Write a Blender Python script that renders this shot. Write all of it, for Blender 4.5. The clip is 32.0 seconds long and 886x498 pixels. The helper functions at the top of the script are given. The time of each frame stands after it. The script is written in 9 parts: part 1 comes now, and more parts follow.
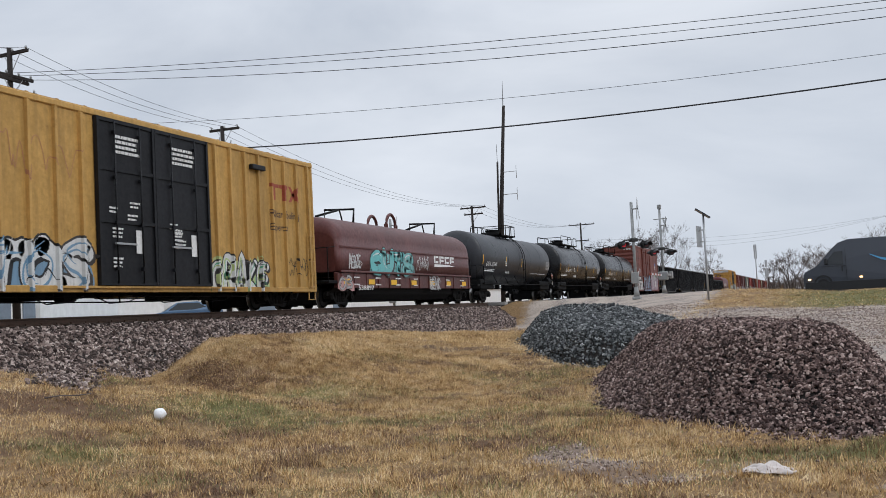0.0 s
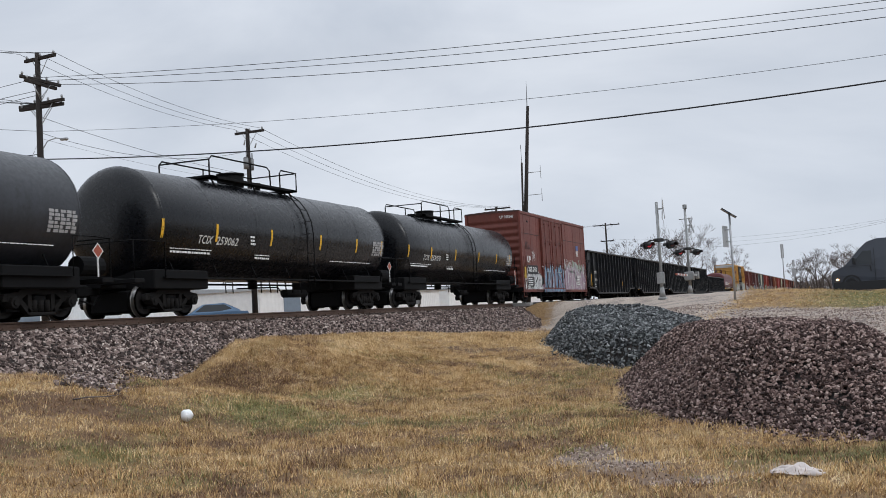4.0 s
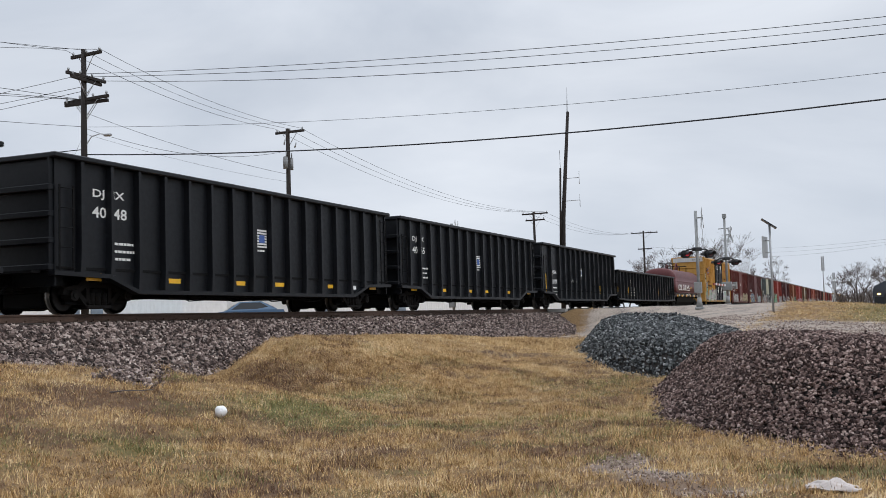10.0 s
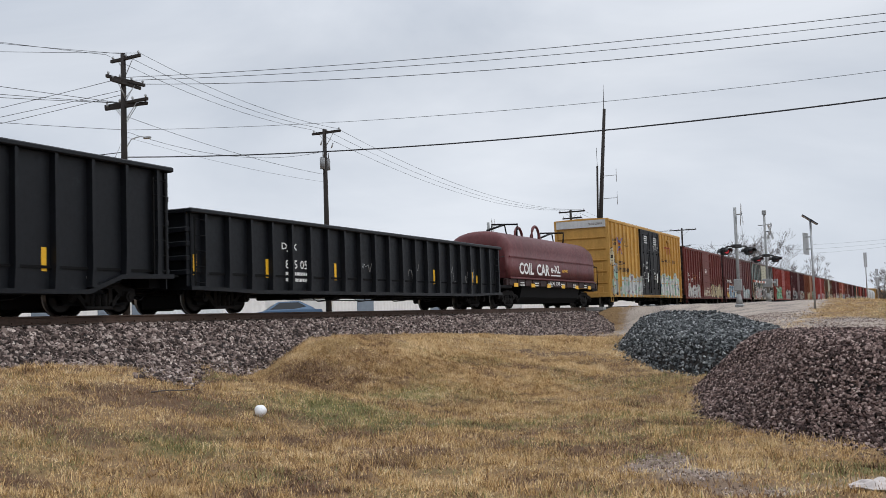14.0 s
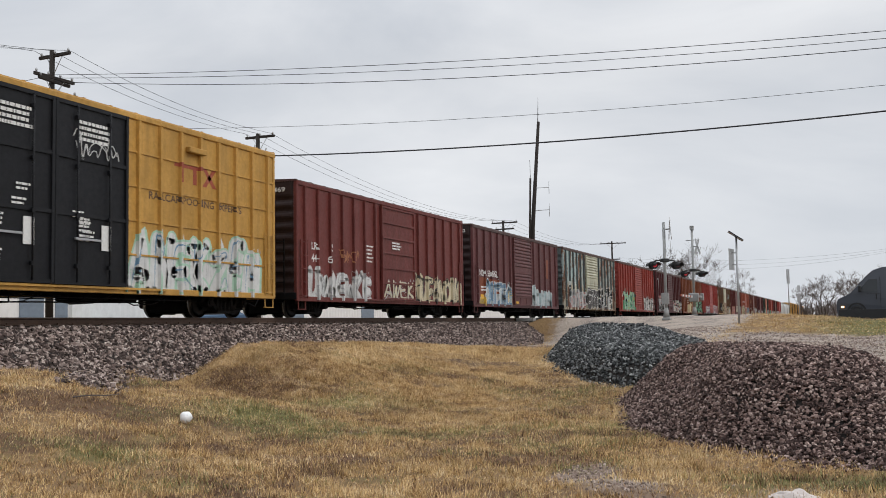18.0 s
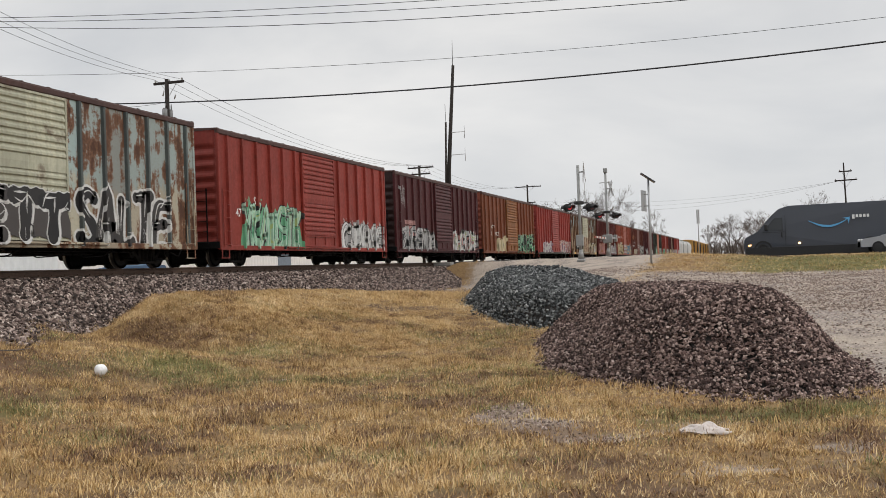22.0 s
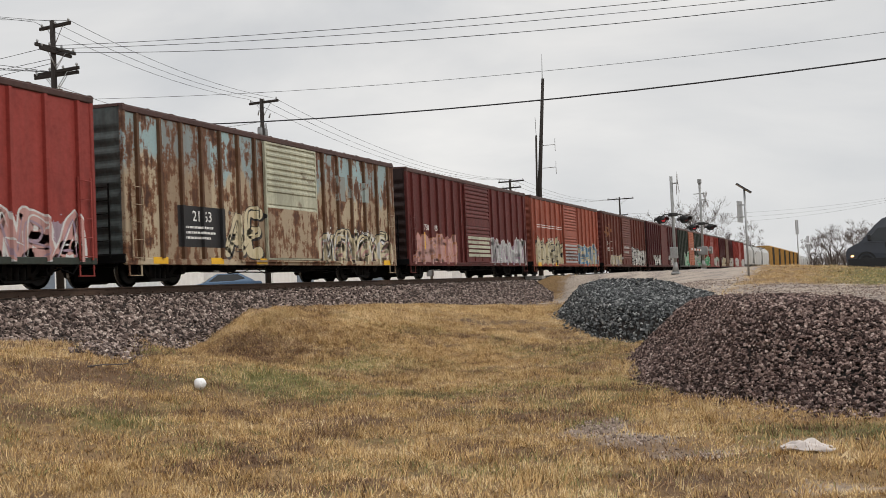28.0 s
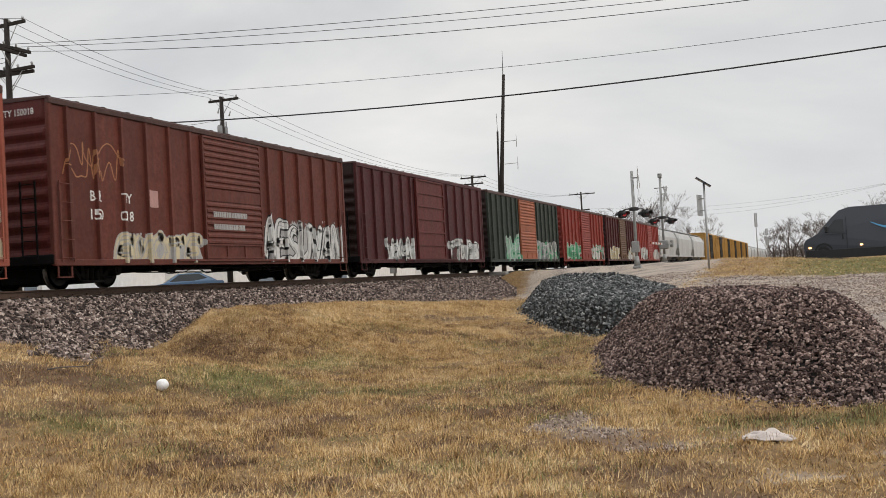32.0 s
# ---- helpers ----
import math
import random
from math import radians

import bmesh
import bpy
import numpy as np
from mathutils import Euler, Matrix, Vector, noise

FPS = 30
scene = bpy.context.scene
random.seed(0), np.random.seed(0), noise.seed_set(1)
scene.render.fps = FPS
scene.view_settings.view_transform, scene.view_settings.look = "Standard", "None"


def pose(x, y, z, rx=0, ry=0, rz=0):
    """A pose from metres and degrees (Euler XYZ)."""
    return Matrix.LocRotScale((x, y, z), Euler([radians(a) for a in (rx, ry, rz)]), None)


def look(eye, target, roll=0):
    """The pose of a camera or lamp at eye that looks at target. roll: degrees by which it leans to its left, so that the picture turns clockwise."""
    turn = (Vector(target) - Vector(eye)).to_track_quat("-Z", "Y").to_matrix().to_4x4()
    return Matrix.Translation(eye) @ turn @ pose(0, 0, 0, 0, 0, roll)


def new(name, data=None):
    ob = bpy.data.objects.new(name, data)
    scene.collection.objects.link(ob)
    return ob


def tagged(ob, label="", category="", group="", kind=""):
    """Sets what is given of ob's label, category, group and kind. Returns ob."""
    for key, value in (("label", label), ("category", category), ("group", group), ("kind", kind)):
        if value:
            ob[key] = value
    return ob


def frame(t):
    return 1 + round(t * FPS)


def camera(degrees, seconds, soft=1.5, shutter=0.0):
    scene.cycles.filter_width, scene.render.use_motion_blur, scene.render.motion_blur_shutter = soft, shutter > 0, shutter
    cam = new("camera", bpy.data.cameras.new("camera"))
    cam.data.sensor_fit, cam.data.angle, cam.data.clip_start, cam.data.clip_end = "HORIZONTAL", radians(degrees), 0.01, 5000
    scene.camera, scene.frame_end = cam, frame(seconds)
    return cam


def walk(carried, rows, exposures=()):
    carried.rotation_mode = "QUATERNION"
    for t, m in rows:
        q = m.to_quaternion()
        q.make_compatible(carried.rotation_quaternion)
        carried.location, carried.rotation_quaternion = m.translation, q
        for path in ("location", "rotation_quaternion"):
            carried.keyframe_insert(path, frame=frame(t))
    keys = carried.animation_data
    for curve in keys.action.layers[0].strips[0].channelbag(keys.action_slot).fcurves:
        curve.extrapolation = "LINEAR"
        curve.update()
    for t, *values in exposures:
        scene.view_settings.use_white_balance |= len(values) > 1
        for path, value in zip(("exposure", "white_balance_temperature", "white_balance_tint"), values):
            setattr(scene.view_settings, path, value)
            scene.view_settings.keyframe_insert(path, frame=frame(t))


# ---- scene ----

# camera: a person standing still, turning a little
EYE = (0.0, 0.0, -0.32)
cam = camera(46.6, 32.0, soft=0.85, shutter=0.08)
# seconds, pitch, roll, yaw
TURNS = [
    (0, 3.42, 3.01, 19.75), (0.5, 3.33, 3.00, 19.61), (1, 3.29, 2.91, 19.51), (1.5, 3.31, 2.82, 19.47),
    (2, 3.32, 2.83, 19.54), (2.5, 3.40, 2.90, 19.83), (3, 3.42, 3.07, 20.25), (3.5, 3.50, 3.15, 20.76),
    (5.5, 3.58, 3.06, 21.57), (6, 3.70, 2.92, 21.71), (6.5, 3.92, 2.64, 22.14), (7, 4.12, 2.35, 22.82),
    (7.5, 4.18, 2.18, 23.17), (8, 4.25, 2.00, 23.13), (8.5, 3.98, 1.91, 23.06), (9, 3.87, 1.81, 23.02),
    (9.5, 3.81, 1.72, 22.94), (10, 3.82, 1.63, 23.06), (10.5, 3.93, 1.63, 23.26), (11, 4.00, 1.57, 23.50),
    (11.5, 4.08, 1.55, 23.83), (12, 4.12, 1.52, 24.14), (12.5, 4.14, 1.66, 24.39), (13, 4.13, 1.79, 24.74),
    (13.5, 3.97, 1.89, 24.97), (14, 3.83, 1.92, 25.14), (14.5, 3.61, 1.82, 25.11), (16.5, 3.20, 0.78, 24.35),
    (17, 3.38, 0.67, 23.74), (17.5, 3.84, 0.73, 22.74), (18, 4.22, 0.95, 21.30), (18.5, 5.43, 0.21, 19.28),
    (19, 3.68, 0.35, 18.43), (19.5, 2.35, 1.12, 17.74), (20, 1.60, 1.54, 17.26), (20.5, 1.06, 1.89, 16.91),
    (21, 0.88, 2.05, 16.81), (21.5, 0.90, 2.16, 16.77), (22, 1.05, 2.14, 16.73), (22.5, 1.42, 2.07, 17.05),
    (23, 1.94, 1.86, 18.23), (23.5, 2.39, 1.53, 19.88), (24, 2.75, 0.86, 22.97), (24.5, 3.17, 1.00, 23.48),
    (25, 3.39, 1.26, 22.55), (25.5, 3.44, 1.61, 21.56), (27.5, 2.50, 2.64, 21.61), (28, 2.04, 2.53, 21.83),
    (28.5, 1.78, 2.23, 21.85), (29, 1.65, 2.05, 21.57), (29.5, 1.65, 2.01, 21.41), (30, 1.77, 2.09, 21.05),
    (30.5, 1.97, 2.46, 20.85), (31, 2.03, 2.89, 20.60), (31.5, 1.88, 3.15, 20.07), (32, 1.75, 3.30, 19.79)]
# the picture grows lighter and warmer after the quick turn
LIGHT = [(0.0, -0.04, 6150, 10), (13.0, 0.0, 6200, 10), (17.0, 0.0, 6450, 10), (18.5, 0.02, 6550, 10), (20.5, 0.02, 6720, 10), (23.0, 0.05, 6900, 10), (32.0, 0.04, 6920, 10)]
walk(cam, [(t, pose(*EYE, 90 + p, r, y)) for t, p, r, y in TURNS], LIGHT)

# ---------------------------------------------------------------- light
world = bpy.data.worlds.new("overcast_sky")
scene.world = world
world.use_nodes = True
wt = world.node_tree
wt.nodes.clear()


def wnode(kind, **kw):
    n = wt.nodes.new(kind)
    for k, v in kw.items():
        n.inputs[k].default_value = v
    return n


w_out = wt.nodes.new("ShaderNodeOutputWorld")
w_bg = wt.nodes.new("ShaderNodeBackground")
w_sky = wt.nodes.new("ShaderNodeTexSky")
w_sky.sky_type, w_sky.sun_disc = "NISHITA", False
w_sky.sun_elevation, w_sky.sun_rotation = radians(42), radians(263)
w_co = wt.nodes.new("ShaderNodeTexCoord")
w_sep = wt.nodes.new("ShaderNodeSeparateXYZ")
w_map = wt.nodes.new("ShaderNodeMapping")
w_map.inputs["Scale"].default_value = (1.0, 1.0, 2.6)
w_n1 = wnode("ShaderNodeTexNoise", Scale=2.3, Detail=6.0, Roughness=0.52, Distortion=0.4)
w_ramp = wt.nodes.new("ShaderNodeValToRGB")
w_ramp.color_ramp.elements[0].position, w_ramp.color_ramp.elements[0].color = 0.33, (0.575, 0.61, 0.665, 1)
w_ramp.color_ramp.elements[1].position, w_ramp.color_ramp.elements[1].color = 0.70, (0.86, 0.875, 0.90, 1)
# an overcast sky is brighter overhead
w_el = wt.nodes.new("ShaderNodeMapRange")
for k, v in (("From Min", 0.25), ("From Max", 1.0), ("To Min", 1.0), ("To Max", 2.3)):
    w_el.inputs[k].default_value = v
# and paler again low down, where the cloud thins
w_low = wt.nodes.new("ShaderNodeMapRange")
for k, v in (("From Min", 0.02), ("From Max", 0.30), ("To Min", 1.07), ("To Max", 0.93)):
    w_low.inputs[k].default_value = v
w_both = wt.nodes.new("ShaderNodeMath")
w_both.operation = "MULTIPLY"
w_mul = wt.nodes.new("ShaderNodeVectorMath")
w_mul.operation = "SCALE"
w_add = wt.nodes.new("ShaderNodeMix")
w_add.data_type, w_add.blend_type = "RGBA", "MIX"
w_add.inputs[0].default_value = 0.95
w_skys = wt.nodes.new("ShaderNodeVectorMath")
w_skys.operation = "SCALE"
w_skys.inputs[3].default_value = 0.1
L = wt.links.new
L(w_co.outputs["Generated"], w_map.inputs[0])
L(w_map.outputs[0], w_n1.inputs["Vector"])
L(w_n1.outputs["Fac"], w_ramp.inputs[0])
L(w_co.outputs["Generated"], w_sep.inputs[0])
L(w_sep.outputs["Z"], w_el.inputs[0])
L(w_ramp.outputs[0], w_mul.inputs[0])
L(w_sep.outputs["Z"], w_low.inputs[0])
L(w_el.outputs[0], w_both.inputs[0])
L(w_low.outputs[0], w_both.inputs[1])
L(w_both.outputs[0], w_mul.inputs[3])
L(w_sky.outputs[0], w_skys.inputs[0])
L(w_skys.outputs[0], w_add.inputs[6])
L(w_mul.outputs[0], w_add.inputs[7])
L(w_add.outputs[2], w_bg.inputs[0])
w_bg.inputs[1].default_value = 1.0
L(w_bg.outputs[0], w_out.inputs[0])

sun = new("sun", bpy.data.lights.new("sun", "SUN"))
sun.data.energy, sun.data.angle, sun.data.color = 0.88, radians(25), (1.0, 0.96, 0.9)
sun.matrix_basis = look((0, 0, 0), (-0.85, 0.10, -0.78))


# ---------------------------------------------------------------- materials
def node_mat(name):
    m = bpy.data.materials.new(name)
    m.use_nodes = True
    return m, m.node_tree, m.node_tree.nodes["Principled BSDF"]


def nd(nt, kind, ins=(), **attrs):
    n = nt.nodes.new(kind)
    for k, v in attrs.items():
        if k == "operation":
            n.operation = v
        elif k == "blend_type":
            n.blend_type = v
        elif k == "data_type":
            n.data_type = v
        elif k == "feature":
            n.feature = v
        elif k == "dims":
            n.noise_dimensions = v
    for k, v in ins:
        if hasattr(v, "is_linked"):
            nt.links.new(v, n.inputs[k])
        else:
            n.inputs[k].default_value = v
    return n


def mixc(nt, fac, a, b, mode="MIX"):
    n = nd(nt, "ShaderNodeMix", data_type="RGBA", blend_type=mode)
    for i, v in ((0, fac), (6, a), (7, b)):
        if hasattr(v, "is_linked"):
            nt.links.new(v, n.inputs[i])
        else:
            n.inputs[i].default_value = v if i == 0 else (*v[:3], 1)
    return n.outputs[2]


def ramp(nt, fac, *stops):
    n = nt.nodes.new("ShaderNodeValToRGB")
    e = n.color_ramp.elements
    while len(e) < len(stops):
        e.new(0.5)
    for s, (p, c) in zip(e, stops):
        s.position = p
        s.color = (c, c, c, 1) if isinstance(c, (int, float)) else (*c, 1)
    nt.links.new(fac, n.inputs[0])
    return n.outputs[0]


def coords(nt, scale=(1, 1, 1), offset=(0, 0, 0)):
    co = nt.nodes.new("ShaderNodeTexCoord")
    mp = nd(nt, "ShaderNodeMapping", (("Scale", scale), ("Location", offset)))
    nt.links.new(co.outputs["Object"], mp.inputs[0])
    return mp.outputs[0]


def sep_y(nt):
    co = nt.nodes.new("ShaderNodeTexCoord")
    return nd(nt, "ShaderNodeSeparateXYZ", ((0, co.outputs["Object"]),)).outputs["Y"]


def tex_noise(nt, vec, scale, detail=4.0, rough=0.55):
    return nd(nt, "ShaderNodeTexNoise", (("Vector", vec), ("Scale", scale), ("Detail", detail), ("Roughness", rough))).outputs["Fac"]


def bump(nt, p, height, strength=0.3, dist=0.02):
    b = nd(nt, "ShaderNodeBump", (("Height", height), ("Strength", strength), ("Distance", dist)))
    nt.links.new(b.outputs[0], p.inputs["Normal"])


def paint(name, base, rust=0.25, fade=0.25, streak=0.4, rough=0.55, seed=0.0, rust_col=(0.085, 0.034, 0.016), grime=(0.05, 0.038, 0.03), spec=0.3, sharp=0.30, drip_at=0.45, stretch=0.22):
    """Weathered railcar paint: faded patches, drip streaks, rust blooms."""
    m, nt, p = node_mat(name)
    off = (seed * 3.7, seed * 5.1, seed * 1.3)
    v = coords(nt, (1, 1, 1), off)
    vs = coords(nt, (5.0, 5.0, stretch), off)
    big = tex_noise(nt, v, 0.6, 3)
    fine = tex_noise(nt, v, 9.0, 5, 0.65)
    drip = tex_noise(nt, vs, 1.6, 5, 0.6)
    rst = tex_noise(nt, v, 1.7, 7, 0.68)
    lift = min(1.0, 7.0 * max(base))
    pale = tuple(min(1, c * 1.25 + 0.03 * lift) for c in base)
    dark = tuple(c * 0.55 for c in base)
    c = mixc(nt, ramp(nt, big, (0.35, 0.0), (0.7, fade)), base, pale)
    c = mixc(nt, ramp(nt, drip, (drip_at, 0.0), (drip_at + sharp, streak)), c, grime)
    c = mixc(nt, ramp(nt, fine, (0.40, 0.0), (0.72, 0.5)), c, dark)
    mid = tex_noise(nt, coords(nt, (2.2, 2.2, 1.1), off), 1.3, 6, 0.65)
    c = mixc(nt, ramp(nt, mid, (0.48, 0.0), (0.66, 0.50)), c, dark)
    c = mixc(nt, ramp(nt, mid, (0.34, 0.22), (0.46, 0.0)), c, pale)
    c = mixc(nt, ramp(nt, rst, (0.66 - 0.28 * rust, 0.0), (0.74 - 0.2 * rust, min(1, 0.35 + rust))), c, rust_col)
    # each plate and each part has faded a little differently
    plate = nd(nt, "ShaderNodeTexWhiteNoise", (("W", nd(nt, "ShaderNodeMath", ((0, nd(nt, "ShaderNodeMath", ((0, sep_y(nt)), (1, 0.95), (2, seed)), operation="MULTIPLY_ADD").outputs[0]),), operation="FLOOR").outputs[0]),), dims="1D").outputs["Value"]
    c = mixc(nt, ramp(nt, plate, (0.0, 0.0), (1.0, 0.42)), c, tuple(0.45 * v_ for v_ in base))
    own = nt.nodes.new("ShaderNodeObjectInfo").outputs["Random"]
    c = mixc(nt, ramp(nt, own, (0.35, 0.0), (1.0, 0.22)), c, pale)
    # scuffs: short pale scratches
    scuff = tex_noise(nt, coords(nt, (3.0, 3.0, 9.0), off), 2.2, 6, 0.7)
    c = mixc(nt, ramp(nt, scuff, (0.66, 0.0), (0.72, 0.4)), c, tuple(min(1, v_ * 1.6 + 0.06 * lift) for v_ in base))
    nt.links.new(c, p.inputs["Base Color"])
    nt.links.new(ramp(nt, fine, (0.2, rough - 0.1), (0.8, rough + 0.15)), p.inputs["Roughness"])
    p.inputs["Specular IOR Level"].default_value = spec
    bump(nt, p, fine, 0.12, 0.01)
    return m


def rusted(name, blue, cream, high, seed):
    """Old layered paint: blue left high up, cream below it, rust run through both."""
    m, nt, p = node_mat(name)
    off = (seed * 2.3, seed * 4.1, seed)
    v = coords(nt, (1, 1, 1), off)
    big = tex_noise(nt, coords(nt, (1.6, 1.6, 0.8), off), 1.0, 6, 0.65)
    run = tex_noise(nt, coords(nt, (2.6, 2.6, 0.40), off), 1.2, 6, 0.65)
    flake = tex_noise(nt, v, 1.5, 9, 0.74)
    fine = tex_noise(nt, v, 14.0, 5, 0.7)
    co = nt.nodes.new("ShaderNodeTexCoord")
    z = nd(nt, "ShaderNodeSeparateXYZ", ((0, co.outputs["Object"]),)).outputs["Z"]
    lift = nd(nt, "ShaderNodeMath", ((0, big), (1, 3.2), (2, z)), operation="MULTIPLY_ADD").outputs[0]
    lift = nd(nt, "ShaderNodeMath", ((0, lift), (1, 0.14)), operation="MULTIPLY").outputs[0]
    c = mixc(nt, ramp(nt, lift, (high - 0.03, 0.0), (high + 0.03, 1.0)), cream, blue)
    c = mixc(nt, ramp(nt, fine, (0.4, 0.0), (0.75, 0.35)), c, tuple(0.55 * a for a in cream))
    hole = nd(nt, "ShaderNodeMath", ((0, run), (1, 0.9), (2, flake)), operation="MULTIPLY_ADD").outputs[0]
    hole = nd(nt, "ShaderNodeMath", ((0, hole), (1, 0.5)), operation="MULTIPLY").outputs[0]
    c = mixc(nt, ramp(nt, hole, (0.465, 0.0), (0.49, 0.95)), c, (0.17, 0.075, 0.038))
    c = mixc(nt, ramp(nt, hole, (0.505, 0.0), (0.54, 0.9)), c, (0.055, 0.027, 0.020))
    plate = nd(nt, "ShaderNodeTexWhiteNoise", (("W", nd(nt, "ShaderNodeMath", ((0, nd(nt, "ShaderNodeMath", ((0, sep_y(nt)), (1, 0.95), (2, seed)), operation="MULTIPLY_ADD").outputs[0]),), operation="FLOOR").outputs[0]),), dims="1D").outputs["Value"]
    c = mixc(nt, ramp(nt, plate, (0.2, 0.0), (1.0, 0.55)), c, (0.13, 0.062, 0.036))
    nt.links.new(c, p.inputs["Base Color"])
    p.inputs["Roughness"].default_value = 0.75
    p.inputs["Specular IOR Level"].default_value = 0.25
    bump(nt, p, hole, 0.25, 0.02)
    return m


def sprayed(name, base):
    """Spray paint that has thinned, run and picked up dirt."""
    m, nt, p = node_mat(name)
    v = coords(nt)
    a = tex_noise(nt, v, 4.0, 6, 0.68)
    run = tex_noise(nt, coords(nt, (7.0, 7.0, 0.8)), 1.5, 5, 0.65)
    c = mixc(nt, ramp(nt, a, (0.35, 0.0), (0.72, 0.45)), base, tuple(0.6 * q for q in base))
    c = mixc(nt, ramp(nt, run, (0.52, 0.0), (0.68, 0.5)), c, tuple(0.35 * q + 0.02 for q in base))
    own = nt.nodes.new("ShaderNodeObjectInfo").outputs["Random"]
    c = mixc(nt, ramp(nt, own, (0.2, 0.0), (1.0, 0.22)), c, (0.30, 0.26, 0.24))
    nt.links.new(c, p.inputs["Base Color"])
    p.inputs["Roughness"].default_value = 0.62
    return m


def plain(name, base, rough=0.6, metal=0.0, var=0.25, scale=6.0, relief=0.15, spec=0.5):
    m, nt, p = node_mat(name)
    v = coords(nt)
    a = tex_noise(nt, v, scale, 5, 0.6)
    b = tex_noise(nt, v, scale * 0.13, 3)
    c = mixc(nt, ramp(nt, a, (0.25, 0.0), (0.8, 1.0)), tuple(x * (1 - var) for x in base), tuple(min(1, x * (1 + var)) for x in base))
    c = mixc(nt, ramp(nt, b, (0.35, 0.0), (0.7, 0.45)), c, tuple(x * (1 - var) for x in base))
    nt.links.new(c, p.inputs["Base Color"])
    p.inputs["Roughness"].default_value, p.inputs["Metallic"].default_value = rough, metal
    p.inputs["Specular IOR Level"].default_value = spec
    if relief:
        bump(nt, p, a, relief, 0.01)
    return m


def island_mat(name, stops, rough=0.9, grain=30.0, spec=0.3):
    """A colour of its own for each stone or blade."""
    m, nt, p = node_mat(name)
    g = nt.nodes.new("ShaderNodeNewGeometry")
    c = ramp(nt, g.outputs["Random Per Island"], *stops)
    a = tex_noise(nt, coords(nt), grain, 3)
    c = mixc(nt, ramp(nt, a, (0.3, 0.0), (0.75, 0.5)), c, tuple(x * 0.55 for x in stops[len(stops) // 2][1]))
    nt.links.new(c, p.inputs["Base Color"])
    p.inputs["Roughness"].default_value = rough
    p.inputs["Specular IOR Level"].default_value = spec
    return m


def glow(name, col, power):
    m, nt, p = node_mat(name)
    p.inputs["Base Color"].default_value = (*col, 1)
    p.inputs["Emission Color"].default_value = (*col, 1)
    p.inputs["Emission Strength"].default_value = power
    return m


def glass_dark(name):
    m, nt, p = node_mat(name)
    p.inputs["Base Color"].default_value = (0.02, 0.024, 0.028, 1)
    p.inputs["Roughness"].default_value = 0.06
    return m


M = {}
M["yellow"] = paint("yellow_boxcar_paint", (0.53, 0.31, 0.085), rust=0.12, fade=0.25, streak=0.35, seed=1)
M["yellow_b"] = paint("yellow_boxcar_paint_clean", (0.56, 0.31, 0.07), rust=0.05, fade=0.2, streak=0.22, seed=2)
M["white_band"] = paint("white_end_band_paint", (0.55, 0.56, 0.56), rust=0.05, streak=0.25, seed=3)
M["door_black"] = paint("black_door_paint", (0.009, 0.0095, 0.012), rust=0.05, fade=0.03, streak=0.1, rough=0.5, seed=4, grime=(0.02, 0.018, 0.016), spec=0.25)
M["bnsf_brown"] = paint("brown_cover_paint", (0.105, 0.030, 0.026), rust=0.06, fade=0.35, streak=0.2, rough=0.42, seed=5)
M["tank_black"] = paint("black_tank_paint", (0.0045, 0.005, 0.0065), rust=0.0, fade=0.05, streak=0.08, rough=0.26, seed=6, grime=(0.007, 0.007, 0.008), spec=0.35)
M["tank_grey"] = paint("dulled_black_tank_paint", (0.022, 0.024, 0.030), rust=0.35, fade=0.2, streak=0.45, rough=0.42, seed=7, grime=(0.008, 0.008, 0.009), rust_col=(0.007, 0.0075, 0.008), spec=0.5)
M["gon_black"] = paint("black_gondola_paint", (0.0035, 0.0045, 0.0070), rust=0.22, fade=0.0, streak=0.40, rough=0.45, seed=8, grime=(0.008, 0.0095, 0.0125), spec=0.3, rust_col=(0.015, 0.020, 0.022))
M["up_red"] = paint("oxide_red_boxcar_paint", (0.165, 0.043, 0.031), rust=0.30, fade=0.3, streak=0.35, seed=9)
M["coil_red"] = paint("maroon_cover_paint", (0.115, 0.024, 0.025), rust=0.15, fade=0.35, streak=0.4, rough=0.5, seed=10)
M["ox_a"] = paint("brown_red_boxcar_paint", (0.150, 0.030, 0.024), rust=0.22, fade=0.25, streak=0.45, seed=11)
M["ox_b"] = paint("mauve_brown_boxcar_paint", (0.115, 0.036, 0.036), rust=0.10, fade=0.25, streak=0.35, seed=12)
M["blue_rust"] = rusted("pale_blue_paint_rusted_through", (0.36, 0.47, 0.47), (0.50, 0.47, 0.37), 0.52, 3)
M["red_a"] = paint("faded_red_boxcar_paint", (0.28, 0.038, 0.026), rust=0.14, fade=0.25, streak=0.35, seed=14)
M["maroon"] = paint("dark_maroon_boxcar_paint", (0.075, 0.014, 0.016), rust=0.12, fade=0.25, streak=0.35, seed=15)
M["orange_brown"] = paint("orange_brown_boxcar_paint", (0.20, 0.055, 0.022), rust=0.30, fade=0.25, streak=0.45, seed=16)
M["ochre_door"] = paint("ochre_door_paint", (0.27, 0.10, 0.028), rust=0.25, streak=0.35, seed=17)
M["red_b"] = paint("salmon_red_boxcar_paint", (0.30, 0.043, 0.034), rust=0.06, fade=0.35, streak=0.25, seed=18)
M["teal_rust"] = rusted("blue_and_cream_paint_mostly_rusted", (0.30, 0.43, 0.46), (0.46, 0.38, 0.27), 0.66, 8)
M["cream_door"] = paint("cream_door_paint", (0.47, 0.47, 0.36), rust=0.30, streak=0.4, seed=20)
